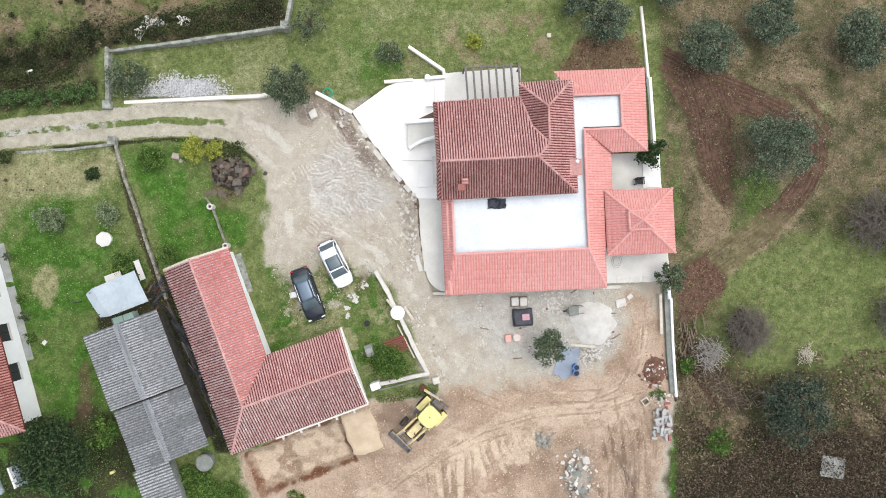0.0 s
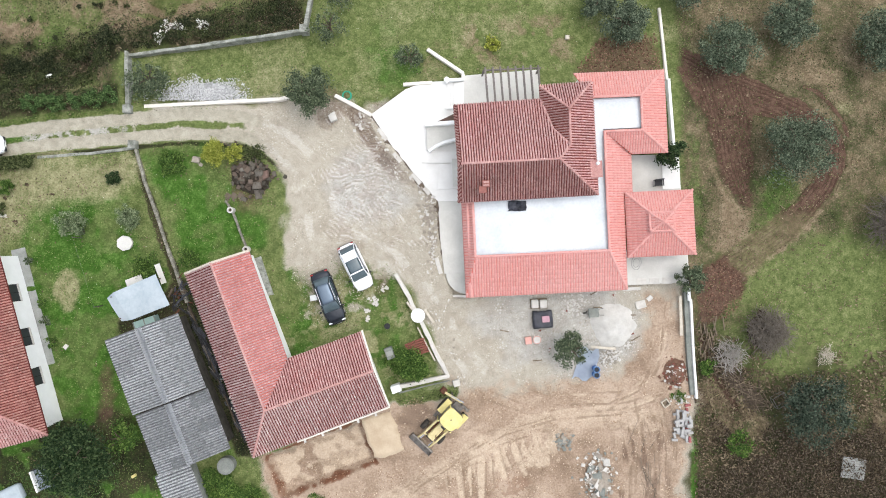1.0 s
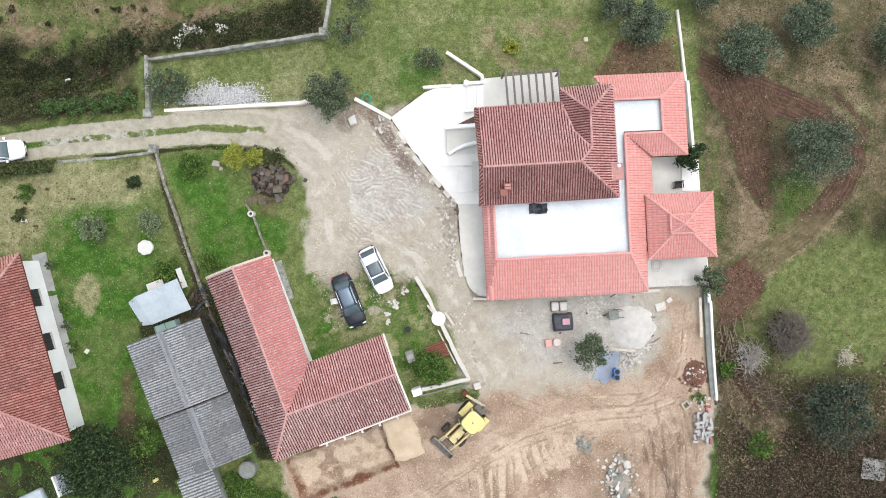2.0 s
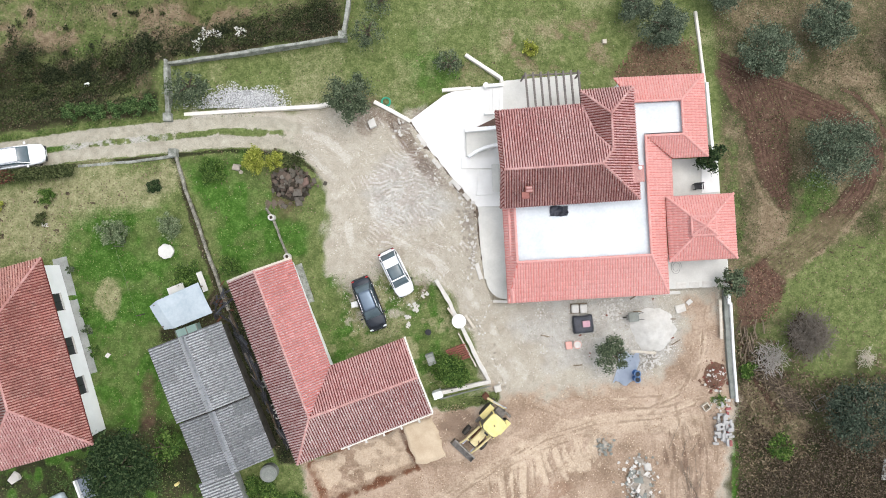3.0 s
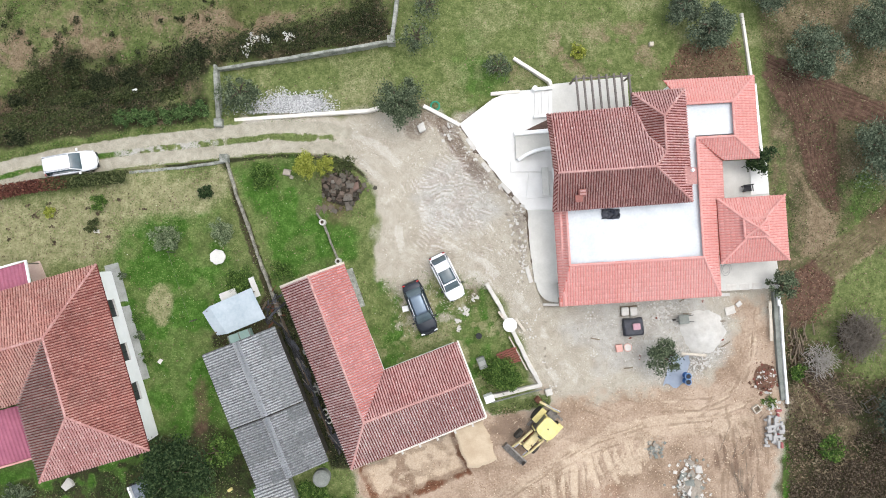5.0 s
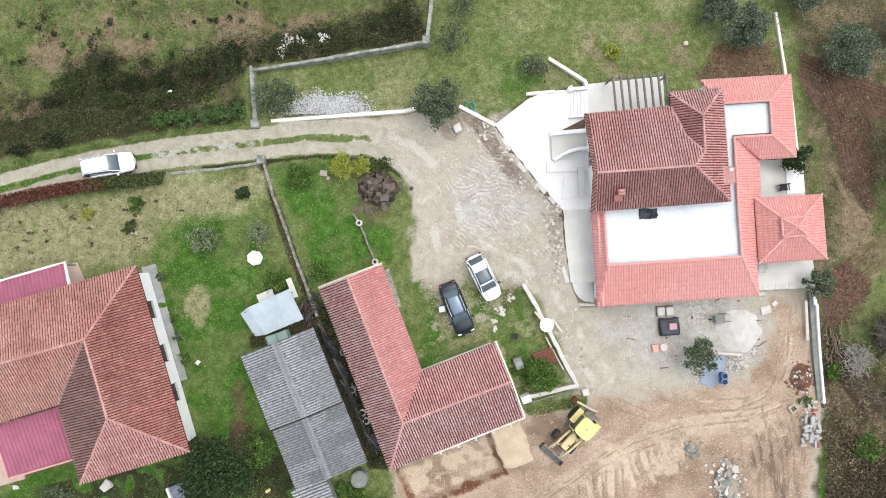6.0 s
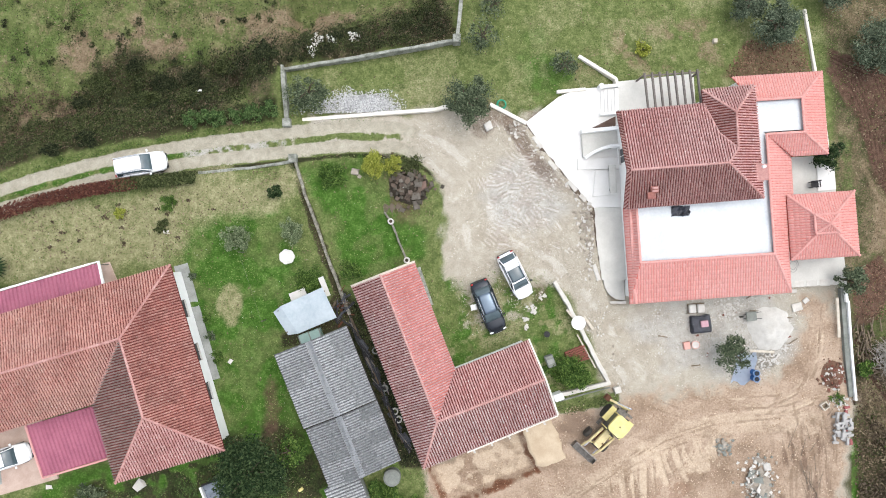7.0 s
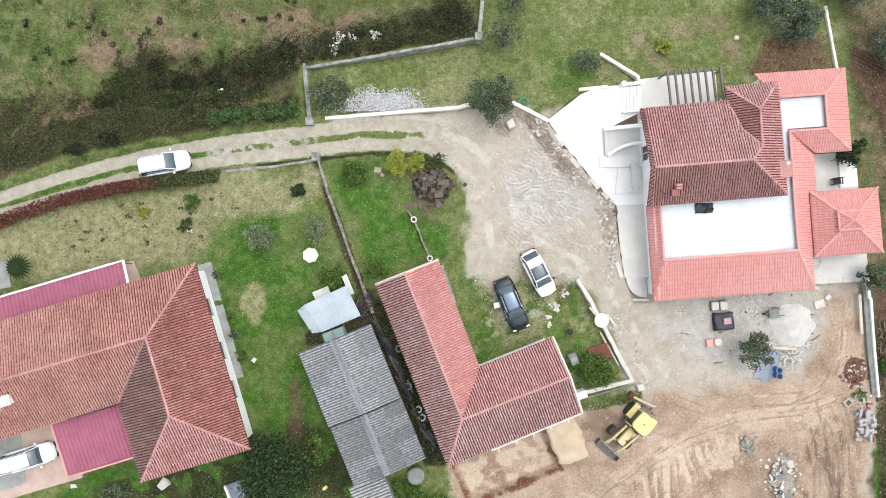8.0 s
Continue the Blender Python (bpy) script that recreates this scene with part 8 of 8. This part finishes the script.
crate = base("crate", "red plastic crate on the ground", "crate", pose(7.1, -7.6, ground_at(7.1, -7.6), 0, 0, 8))
part("body", box(-0.28, 0.28, -0.32, 0.32, 0, 0.32, 0.03), REDPL, crate)
pot = base("basin", "round pale red basin on the ground", "basin", pose(7.85, -7.55, ground_at(7.8, -7.5)))
part("body", tube(0.26, 0.36, (0, 0, 0), (0, 0, 0.3), 18), REDPL, pot)
part("filling", tube(0.3, 0.3, (0, 0, 0.2), (0, 0, 0.32), 18), PALESTONE, pot)
ds = base("rubble", "pale demolition stones in the yard", "rubble")
stones(ds, spread(11.3, -4.7, 1.2, 1.3, 70, 25), (PALESTONE,), 0.08, 0.25, 26)
ds = base("rubble", "heap of white broken tiles and plaster", "rubble")
stones(ds, spread(14.4, -9.1, 1.2, 0.9, 210, 27, 0.25) + spread(16.2, -8.2, 0.5, 0.5, 40, 28), (PALESTONE, PALESTONE, STONE), 0.05, 0.2, 29, flat=0.6)
pl_ = tagged(part("plank", beam((12.6, -8.2, -0.35), (14.8, -8.4, -0.35), 0.22, 0.1, bevel=0.01), PALEWOOD), "pale plank beside the sand heap", "plank")
sh = base("ground_sheet", "blue-grey plastic sheet spread on the ground", "sheet")
bm = bmesh.new()
gp = []
for j in range(7):
    for i in range(7):
        x = 11.0 + 1.9 * i / 6 + 0.15 * j - 0.25 * (j > 4)
        y = -11.1 + 2.7 * j / 6 + 0.25 * math.sin(i * 1.3)
        gp.append(bm.verts.new((x, y, ground_at(x, y) + 0.05 + 0.05 * vnoise(np.array([x]), np.array([y]), 0.4)[0])))
for j in range(6):
    for i in range(6):
        bm.faces.new((gp[j * 7 + i], gp[j * 7 + i + 1], gp[j * 7 + i + 8], gp[j * 7 + i + 7]))
bmesh.ops.solidify(bm, geom=bm.faces[:], thickness=0.01)
part("sheet", bm, BLUETARP, sh)
for x, y in ((13.05, -10.15), (13.05, -10.65)):
    br = base("barrel", "open blue plastic barrel", "barrel", pose(x, y, ground_at(x, y)), "blue barrels")
    part("body", tube(0.26, 0.28, (0, 0, 0), (0, 0, 0.8), 18), BLUEBIN, br)
    part("rim", tube(0.3, 0.3, (0, 0, 0.74), (0, 0, 0.8), 18), plain("pale_blue_rim", srgb(170, 195, 220), srgb(150, 176, 204)), br)
    # black disc on the closed top paints the barrel's dark inside
    part("opening", tube(0.2, 0.2, (0, 0, 0.79), (0, 0, 0.81), 18), TRIM, br, "black disc in place of the shaded inside")
mix = base("wheelbarrow", "steel wheelbarrow standing beside the sand", "wheelbarrow", pose(12.85, -5.2, ground_at(12.8, -5.2), 0, 0, 5))
part("tray", box(-0.45, 0.45, -0.4, 0.4, 0.45, 0.65, 0.06), CONCRETE, mix)
part("wheel", tube(0.18, 0.18, (-0.7, -0.05, 0.18), (-0.7, 0.05, 0.18), 14), RUBBER, mix)
for y in (-0.3, 0.3):
    part("handle", tube(0.025, 0.025, (-0.6, y * 0.5, 0.35), (0.9, y, 0.55), 6), TRIM, mix)
    part("leg", tube(0.02, 0.02, (0.3, y, 0), (0.3, y, 0.45), 6), TRIM, mix)
for x, y, w, d, a in ((17.2, -4.55, 0.9, 0.7, 15), (18.0, -4.0, 0.5, 0.4, 40), (16.4, -3.15, 1.6, 0.3, 2)):
    tagged(part("slab", box(-w / 2, w / 2, -d / 2, d / 2, -0.05, 0.08, 0.02), PALESTONE), "pale loose slab lying on the earth", "stone slab", "loose slabs").matrix_basis = pose(x, y, ground_at(x, y) + 0.05, 0, 0, a)
tagged(part("plank", beam((20.65, -3.8, -0.55), (20.75, -7.3, -0.6), 0.25, 0.1, bevel=0.01), PALEWOOD), "long pale board lying along the wall footing", "plank")
ms = base("block_stack", "untidy stack of grey concrete blocks by the wall", "block stack")
rr = random.Random(12)
blk = bpy.data.meshes.new("block")
bm = box(-0.25, 0.25, -0.1, 0.1, 0, 0.2, 0.01)
bm.to_mesh(blk)
bm.free()
blk.materials.append(plain("concrete_block", srgb(212, 210, 206), srgb(160, 158, 154), 2.0, 0.9, vary=0.6))
red_blk = blk.copy()
red_blk.materials[0] = plain("reddish_block", srgb(176, 110, 108), srgb(140, 82, 82), 2.0, 0.9)
for i in range(70):
    x, y = 20.9 + rr.gauss(0, 0.42), -15.2 + rr.gauss(0, 0.85)
    o = new("block", red_blk if x > 21.25 and rr.random() < 0.5 else blk)
    o.parent = ms
    o.matrix_basis = pose(x, y, ground_at(x, y) + rr.choice((0, 0.0, 0.2, 0.4)), 0, 0, rr.choice((0, 90)) + rr.uniform(-14, 14))
cr = base("crate", "small pale wooden crate on the clay", "crate", pose(19.35, -13.3, ground_at(19.35, -13.3), 0, 0, 35))
for a, b, c, d in ((-0.32, 0.32, -0.32, -0.24), (-0.32, 0.32, 0.24, 0.32), (-0.32, -0.24, -0.24, 0.24), (0.24, 0.32, -0.24, 0.24)):
    part("side", box(a, b, c, d, 0, 0.3, 0.01), PALEWOOD, cr)
part("bottom", box(-0.24, 0.24, -0.24, 0.24, 0, 0.04), WOOD, cr)
rb = base("rubble", "pale rubble and broken concrete on the clay", "rubble")
stones(rb, spread(13.4, -20.0, 1.5, 2.4, 295, 31, 0.2), (PALESTONE, STONE, PALESTONE, CONCRETE), 0.05, 0.3, 32, flat=0.6)
rb = base("rubble", "small grey rubble pile on the clay", "rubble")
stones(rb, spread(10.2, -16.5, 0.75, 1.0, 70, 33, 0.15), (STONE, CONCRETE), 0.1, 0.32, 34)
rb = base("rubble", "stones strewn by the boundary wall end", "rubble")
stones(rb, spread(20.7, -12.9, 1.2, 0.9, 40, 35), (PALESTONE,), 0.08, 0.28, 36)
rb = base("branch_pile", "pile of cut branches on the clay", "branches")
rr = random.Random(6)
for i in range(22):
    x, y = 18.0 + rr.gauss(0, 0.7), -18.5 + rr.gauss(0, 1.6)
    a = rr.uniform(0.9, 2.2)
    z = ground_at(x, y)
    l = rr.uniform(0.4, 1.2)
    part("branch", tube(0.02, 0.012, (x - math.cos(a) * l, y - math.sin(a) * l, z + 0.05), (x + math.cos(a) * l, y + math.sin(a) * l, z + rr.uniform(0.08, 0.3)), 5), TWIG if i % 2 else WOOD, rb)
lg = base("log_pile", "stack of pale cut logs behind the wall", "logs")
for i in range(26):
    x, y = 23.3 + rr.gauss(0, 0.45), -7.6 + rr.gauss(0, 1.3)
    a = rr.uniform(1.1, 1.9)
    z = ground_at(x, y) + rr.uniform(0.06, 0.3)
    l = rr.uniform(0.3, 0.75)
    part("log", tube(0.06, 0.05, (x - math.cos(a) * l, y - math.sin(a) * l, z), (x + math.cos(a) * l, y + math.sin(a) * l, z + 0.05), 7), WOOD if i % 3 else BARK, lg)
br_ = base("branch_pile", "long ridge of dark dead branches in the scrub", "branches")
for i in range(170):
    t = rr.random()
    x, y = 23.6 + 4.6 * t + rr.gauss(0, 0.35), -9.4 - 4.2 * t + rr.gauss(0, 0.35)
    a = rr.uniform(-1.6, 0.6)
    z = ground_at(x, y)
    l = rr.uniform(0.4, 1.1)
    part("branch", tube(0.06, 0.02, (x - math.cos(a) * l, y - math.sin(a) * l, z + 0.04), (x + math.cos(a) * l, y + math.sin(a) * l, z + rr.uniform(0.1, 0.5)), 4), BARK if i % 3 else WOOD, br_)
fr = base("metal_cage", "rusty square wire cage in the scrub", "cage", pose(29.75, -13.2, ground_at(29.7, -13.2), 0, 0, 30))
for a, b in (((-0.6, -0.5), (0.6, -0.5)), ((0.6, -0.5), (0.6, 0.5)), ((0.6, 0.5), (-0.6, 0.5)), ((-0.6, 0.5), (-0.6, -0.5))):
    for z in (0.05, 0.6):
        part("bar", tube(0.03, 0.03, (*a, z), (*b, z), 6), STEEL, fr)
    part("post", tube(0.03, 0.03, (*a, 0), (*a, 0.62), 6), STEEL, fr)
ws = base("sheet_panel", "pale corrugated panel lying in the scrub", "panel", pose(35.3, -20.2, ground_at(35.3, -20.2) + 0.25, 0, 4, -10))
part("panel", corrugated(2.3, 1.9, 0.025, 0.2, GREYPAVE, None), None, ws)
tk = base("water_trough", "round stone basin beside the shed", "basin", pose(-18.75, -17.75, ground_at(-18.7, -17.7)))
part("wall", tube(0.72, 0.72, (0, 0, -0.2), (0, 0, 0.75), 22), CONCRETE, tk)
part("cover", tube(0.66, 0.6, (0, 0, 0.75), (0, 0, 0.82), 22), CONCRETE, tk)

# tarpaulin shelter and junk beside the shed
tp = base("tarpaulin_shelter", "pale blue tarpaulin stretched over a lean-to frame", "shelter", pose(-27.8, -6.98, 0, 0, 0, 20.5))
bm = bmesh.new()
rows_ = []
for i in range(8):
    t = i / 7
    up, dn = Vector((1.1, 3.55, 2.5)).lerp(Vector((5.5, 3.75, 2.62)), t), Vector((1.65, 0.95, 2.35)).lerp(Vector((5.65, 1.0, 2.5)), t)
    if i == 0:
        up, dn = Vector((0.95, 3.35, 2.25)), Vector((1.35, 1.15, 2.15))
    cr_ = 0.02 if i % 2 else 0.0
    rows_.append([bm.verts.new(up.lerp(dn, k / 4) + Vector((0, 0, cr_ + 0.08 * math.sin(math.pi * k / 4)))) for k in range(5)])
for a_, b_ in zip(rows_, rows_[1:]):
    for k in range(4):
        bm.faces.new((a_[k], a_[k + 1], b_[k + 1], b_[k]))
bmesh.ops.recalc_face_normals(bm, faces=bm.faces)
bmesh.ops.solidify(bm, geom=bm.faces[:], thickness=0.015)
part("tarpaulin", bm, TARP, tp)
for x, y in ((1.4, 1.4), (5.4, 1.2), (5.4, 3.4), (1.4, 3.3)):
    part("post", tube(0.05, 0.05, (x, y, 0.3), (x, y, 2.5), 8), WOOD, tp)
wp = base("white_panels", "broken white panels leaning behind the tarpaulin", "panels", pose(-27.8, -6.98, 0, 0, 0, 20.5))
part("panel", box(2.5, 3.9, 3.5, 4.3, 1.5, 1.56, 0.01), GREYSCREED, wp)
part("panel", box(5.3, 5.75, 2.9, 4.6, 1.7, 1.78, 0.01), GREYSCREED, wp)
part("leg", box(2.6, 2.7, 3.6, 3.7, 0.6, 1.5), WOOD, wp)
part("leg", box(5.5, 5.6, 3.8, 3.9, 0.6, 1.7), WOOD, wp)
gl = base("cold_frame", "pale green glazed cold frame beside the shed", "cold frame", pose(-25.2, -5.75, ground_at(-25.2, -5.75), 0, 0, 19))
part("box", box(-0.95, 0.95, -0.5, 0.5, 0, 0.8, 0.02), plain("pale_green_glazing", srgb(165, 190, 182), srgb(140, 168, 160), 1.0, 0.3), gl)
for x in (-0.9, 0, 0.9):
    part("bar", box(x - 0.04, x + 0.04, -0.5, 0.5, 0.8, 0.84), CONCRETE, gl)
for i in range(34):
    x, y = -22.6 + rr.gauss(0, 0.45), -3.4 + rr.gauss(0, 0.8)
    if i == 0:
        jk = base("scrap_heap", "untidy heap of boards and scrap beside the shelter", "scrap heap")
    a = rr.uniform(0, 3.1)
    z = ground_at(x, y) + rr.uniform(0.1, 0.5)
    l = rr.uniform(0.15, 0.45)
    part("board", beam((x - math.cos(a) * l, y - math.sin(a) * l, z), (x + math.cos(a) * l, y + math.sin(a) * l, z + rr.uniform(-0.1, 0.1)), rr.uniform(0.06, 0.2), 0.05), (BARK, DARKTARP, TRIM, DARKTARP, RUST)[i % 5], jk)
for i, (x, y) in enumerate(((-19.9, -7.1), (-19.2, -10.3), (-18.4, -12.3), (-18.1, -13.0))):
    ty = base("tyre", "pale-rimmed old tyre in the passage", "tyre", pose(x, y, ground_at(x, y) + 0.02), "old tyres")
    bm = bmesh.new()
    for k in range(14):
        a0, a1 = 2 * math.pi * k / 14, 2 * math.pi * (k + 1) / 14
        prism([(0.3 * math.cos(a0), 0.3 * math.sin(a0)), (0.3 * math.cos(a1), 0.3 * math.sin(a1)), (0.2 * math.cos(a1), 0.2 * math.sin(a1)), (0.2 * math.cos(a0), 0.2 * math.sin(a0))], 0, 0.3, bm)
    bmesh.ops.remove_doubles(bm, verts=bm.verts, dist=0.001)
    part("ring", bm, PALESTONE if i > 1 else CONCRETE, ty)
for i in range(60):
    x0 = -21.9 + 4.6 * rr.random()
    y0 = -4.6 - (x0 + 21.9) * 2.35 + rr.gauss(0, 0.25)
    if i == 0:
        jk = base("scrap_heap", "dark boards and pipes in the passage behind the shed", "scrap heap")
    a = rr.uniform(-1.4, -0.8)
    z = ground_at(x0, y0) + rr.uniform(0.1, 0.5)
    l = rr.uniform(0.3, 0.9)
    part("pipe", tube(0.03 + 0.05 * (i % 3 == 1), 0.04, (x0 - math.cos(a) * l, y0 - math.sin(a) * l, z), (x0 + math.cos(a) * l, y0 + math.sin(a) * l, z), 6), (TRIM, DARKTARP, TRIM, DARKWOOD)[i % 4], jk)
    # flat black boards added to deepen the dark of the passage
    if i % 2:
        part("board", beam((x0 - math.cos(a) * l * 0.6, y0 - math.sin(a) * l * 0.6, z - 0.04), (x0 + math.cos(a) * l * 0.6, y0 + math.sin(a) * l * 0.6, z - 0.06), rr.uniform(0.25, 0.6), 0.05, bevel=0.01), (DARKTARP, TRIM, TRIM)[i % 3], jk)
trl = base("trailer", "small grey trailer with white side board under the tree", "trailer", pose(-33.3, -18.2, ground_at(-33.3, -18.2), 0, 0, 20))
part("bed", box(-0.9, 1.5, -1.0, 0.8, 0.45, 0.6, 0.03), plain("blue_grey_bed", srgb(140, 148, 160), srgb(105, 112, 122)), trl)
part("side_board", box(-1.05, -0.9, -1.0, 0.8, 0.45, 0.95, 0.02), WHITE, trl)
part("rail", box(-0.9, 1.5, 0.8, 0.9, 0.45, 0.9, 0.02), TRIM, trl)
for y in (-1.1, 1.0):
    part("wheel", tube(0.3, 0.3, (0.3, y - 0.08, 0.3), (0.3, y + 0.08, 0.3), 14), RUBBER, trl)
bndl = base("covered_bundle", "grey-blue tarpaulin thrown over a low bundle", "bundle", pose(-36.4, -19.9, ground_at(-36.4, -19.9), 0, 0, 25))
part("cover", box(-1.1, 1.1, -0.7, 0.7, 0, 0.7, 0.25), TARP, bndl)
# on the terrace roof and patio
ct = base("plastic_sheet", "crumpled black plastic sheet on the roof terrace", "sheet", pose(5.75, 4.0, 2.42, 0, 0, 2))
bm = bmesh.new()
bmesh.ops.create_grid(bm, x_segments=8, y_segments=6, size=0.5, matrix=Matrix.Diagonal((1.5, 0.85, 1, 1)))
for v in bm.verts:
    v.co += Vector((rr.uniform(-0.06, 0.06), rr.uniform(-0.06, 0.06), rr.uniform(0.03, 0.25)))
bmesh.ops.solidify(bm, geom=bm.faces[:], thickness=0.02)
part("sheet", bm, DARKTARP, ct)
pt = base("patio_chair", "dark patio chair on the pale patio", "chair", pose(18.5, 6.1, -0.2, 0, 0, 5))
part("seat", box(-0.32, 0.32, -0.2, 0.3, 0.38, 0.44, 0.02), TRIM, pt)
part("backrest", box(-0.36, 0.36, 0.28, 0.36, 0.4, 0.9, 0.02), TRIM, pt)
for s in (-1, 1):
    part("armrest", box(s * 0.36 - 0.04, s * 0.36 + 0.04, -0.25, 0.34, 0.55, 0.62, 0.015), TRIM, pt)
    for y in (-0.18, 0.28):
        part("leg", box(s * 0.32 - 0.03, s * 0.32 + 0.03, y - 0.03, y + 0.03, 0, 0.4), TRIM, pt)
hz = base("hose", "coiled pale hose on the patio", "hose")
v = [(16.6 + 0.5 * math.cos(a * 0.35) * (1 - a / 60), -0.9 + 0.7 * math.sin(a * 0.35) * (1 - a / 60), -0.2) for a in range(36)]
bm = bmesh.new()
for a, b in zip(v, v[1:]):
    tube(0.02, 0.02, a, b, 5, bm)
part("tube", bm, GREYPAVE, hz)
gr_ = base("garden_hose", "coil of green hose beside the low white wall", "hose", pose(-8.6, 13.7, ground_at(-8.6, 13.7)))
bm = bmesh.new()
for k in range(3):
    for i in range(14):
        a0, a1 = 2 * math.pi * i / 14, 2 * math.pi * (i + 1) / 14
        r = 0.42 - 0.05 * k
        tube(0.03, 0.03, (r * math.cos(a0), r * math.sin(a0), 0.06 + 0.05 * k), (r * math.cos(a1), r * math.sin(a1), 0.06 + 0.05 * k), 5, bm)
part("coil", bm, GREENPL, gr_)
pw = tagged(part("marker_post", box(-0.18, 0.18, -0.18, 0.18, -0.2, 0.35, 0.03), PALEWOOD), "square pale block on the lawn", "block")
pw.matrix_basis = pose(10.9, 19.4, ground_at(10.9, 19.4))
sol = base("solar_heater", "green panel with a white tank on the tiled roof", "solar heater", pose(-35.55, 0.64, 0, 0, 0, 15))
part("panel", box(-18.6, -17.2, -6.4, -5.3, 5.35, 5.55, 0.03), GREENPL, sol)
part("tank", tube(0.3, 0.3, (-17.1, -5.8, 5.55), (-16.75, -5.8, 5.75), 14), WHITE, sol)

wl_ = base("washing_line", "thin wire washing line on two short posts", "washing line")
for x, y in ((-30.7, 1.5), (-29.0, -4.2)):
    z = ground_at(x, y)
    part("post", tube(0.04, 0.04, (x, y, z - 0.2), (x, y, z + 1.5), 6), STEEL, wl_)
part("wire", tube(0.006, 0.006, (-30.7, 1.5, ground_at(-30.7, 1.5) + 1.45), (-29.0, -4.2, ground_at(-29.0, -4.2) + 1.45), 5), STEEL, wl_)

# small finds in the gardens
for x, y, s in ((-39.8, -17.7, 0.85), (-47.2, -17.6, 0.4), (-32.0, -7.6, 0.45), (-37.1, 3.4, 0.4)):
    b_ = base("field_stone", "pale flat stone lying in the grass", "stone", group="stones in the grass")
    stones(b_, [(x, y, ground_at(x, y))], (PALESTONE,), s, s * 1.15, int(s * 1000), flat=0.5)
shrub(-43.6, -18.5, 1.3, 1.0, OLIVE, "low grey-green bush behind the house", 1300, 0.1, 201)
shrub(-37.6, 3.7, 0.5, 0.5, SCRUBLEAF, "dry brown plant in the lawn", 260, 0.08, 202)
tagged(part("plastic_can", box(-0.2, 0.2, -0.12, 0.12, 0, 0.3, 0.05), YELLOW), "yellow plastic can standing in the grass", "can").matrix_basis = pose(-26.4, -18.5, ground_at(-26.4, -18.5), 0, 0, 30)
rag_ = tagged(part("plastic_bag", box(-0.3, 0.3, -0.16, 0.16, 0, 0.2, 0.07), WHITE), "white plastic bag caught in the brambles", "bag")
rag_.matrix_basis = pose(-35.4, 16.0, ground_at(-35.4, 16.0) + 0.35, 10, 0, 20)
mole = []
rr = random.Random(31)
for _ in range(26):
    x, y = rr.uniform(-47, -33), rr.uniform(1.8, 6.0)
    if inside(DRY, np.array([x]), np.array([y]))[0] > 0.2:
        mole += [(x + rr.gauss(0, 0.1), y + rr.gauss(0, 0.07), ground_at(x, y)) for _ in range(7)]
pebble_field("molehills", "small dark molehills in the dry lawn", mole, island_stone("mole_earth", srgb(70, 62, 50), srgb(88, 78, 62), srgb(112, 100, 82)), 0.06, 0.13, 32)
# bits of rubbish in the building yard
for i in range(26):
    x, y = rr.uniform(4.5, 17.5), rr.uniform(-9.5, -3.4)
    k = i % 4
    z = ground_at(x, y) + 0.03
    if k == 0:
        o = tagged(part("plank", beam((x - 0.4, y, z + 0.04), (x + 0.4, y + rr.uniform(-0.5, 0.5), z + 0.04), 0.1, 0.04, bevel=0.005), WOOD), "short offcut of timber in the building yard", "plank", "timber offcuts")
    elif k == 1:
        o = base("brick_pile", "a few broken bricks on the gravel", "bricks", group="broken bricks")
        stones(o, spread(x, y, 0.3, 0.25, 4, 300 + i), (BRICK, PALESTONE), 0.1, 0.2, 320 + i, "brick")
    else:
        o = base("stone_litter", "small pale stones strewn on the gravel", "stones", group="yard stones")
        stones(o, spread(x, y, 0.6, 0.5, 7, 340 + i), (PALESTONE, STONE), 0.07, 0.17, 360 + i)

# stones fallen along the foot of the front wall and the terrace
for i, (x, y, dx, dy, n) in enumerate(((-0.9, -5.6, 0.7, 1.2, 22), (0.6, -8.6, 0.6, 1.3, 22), (1.3, -10.9, 0.7, 0.6, 18), (-0.3, -3.9, 0.6, 0.9, 14), (-5.9, 9.4, 0.5, 0.8, 26), (-4.2, 7.2, 0.5, 0.8, 26), (-7.6, 11.6, 0.6, 0.5, 20), (4.4, -4.6, 0.9, 0.6, 16))):
    o = base("rubble", "small fallen stones and plaster bits on the gravel", "rubble", group="fallen stones")
    stones(o, spread(x, y, dx, dy, n, 400 + i), (PALESTONE, STONE), 0.05, 0.2, 420 + i)

# broken slabs on the rubble and clods in the turned soil
sb_ = base("broken_slabs", "large broken pale concrete slabs on the rubble", "slabs")
stones(sb_, spread(13.4, -20.4, 1.1, 1.9, 30, 501, 0.25), (PALESTONE, STONE, CONCRETE), 0.3, 0.85, 502, "slab", flat=0.3)
rng_ = np.random.RandomState(61)
p = rng_.uniform((11, -6), (35, 20), (26000, 2))
sel_ = (inside(RED_N, p[:, 0], p[:, 1]) > 0.1) | (np.hypot((p[:, 0] - 24.4) / 2.2, (p[:, 1] + 3.3) / 2.6) < 1)
p = p[sel_]
pebble_field("soil_clods", "loose clods in the turned red soil", np.column_stack([p, height(p[:, 0], p[:, 1])]), island_stone("red_clods", srgb(78, 56, 46), srgb(112, 84, 70), srgb(150, 122, 104)), 0.03, 0.11, 62)
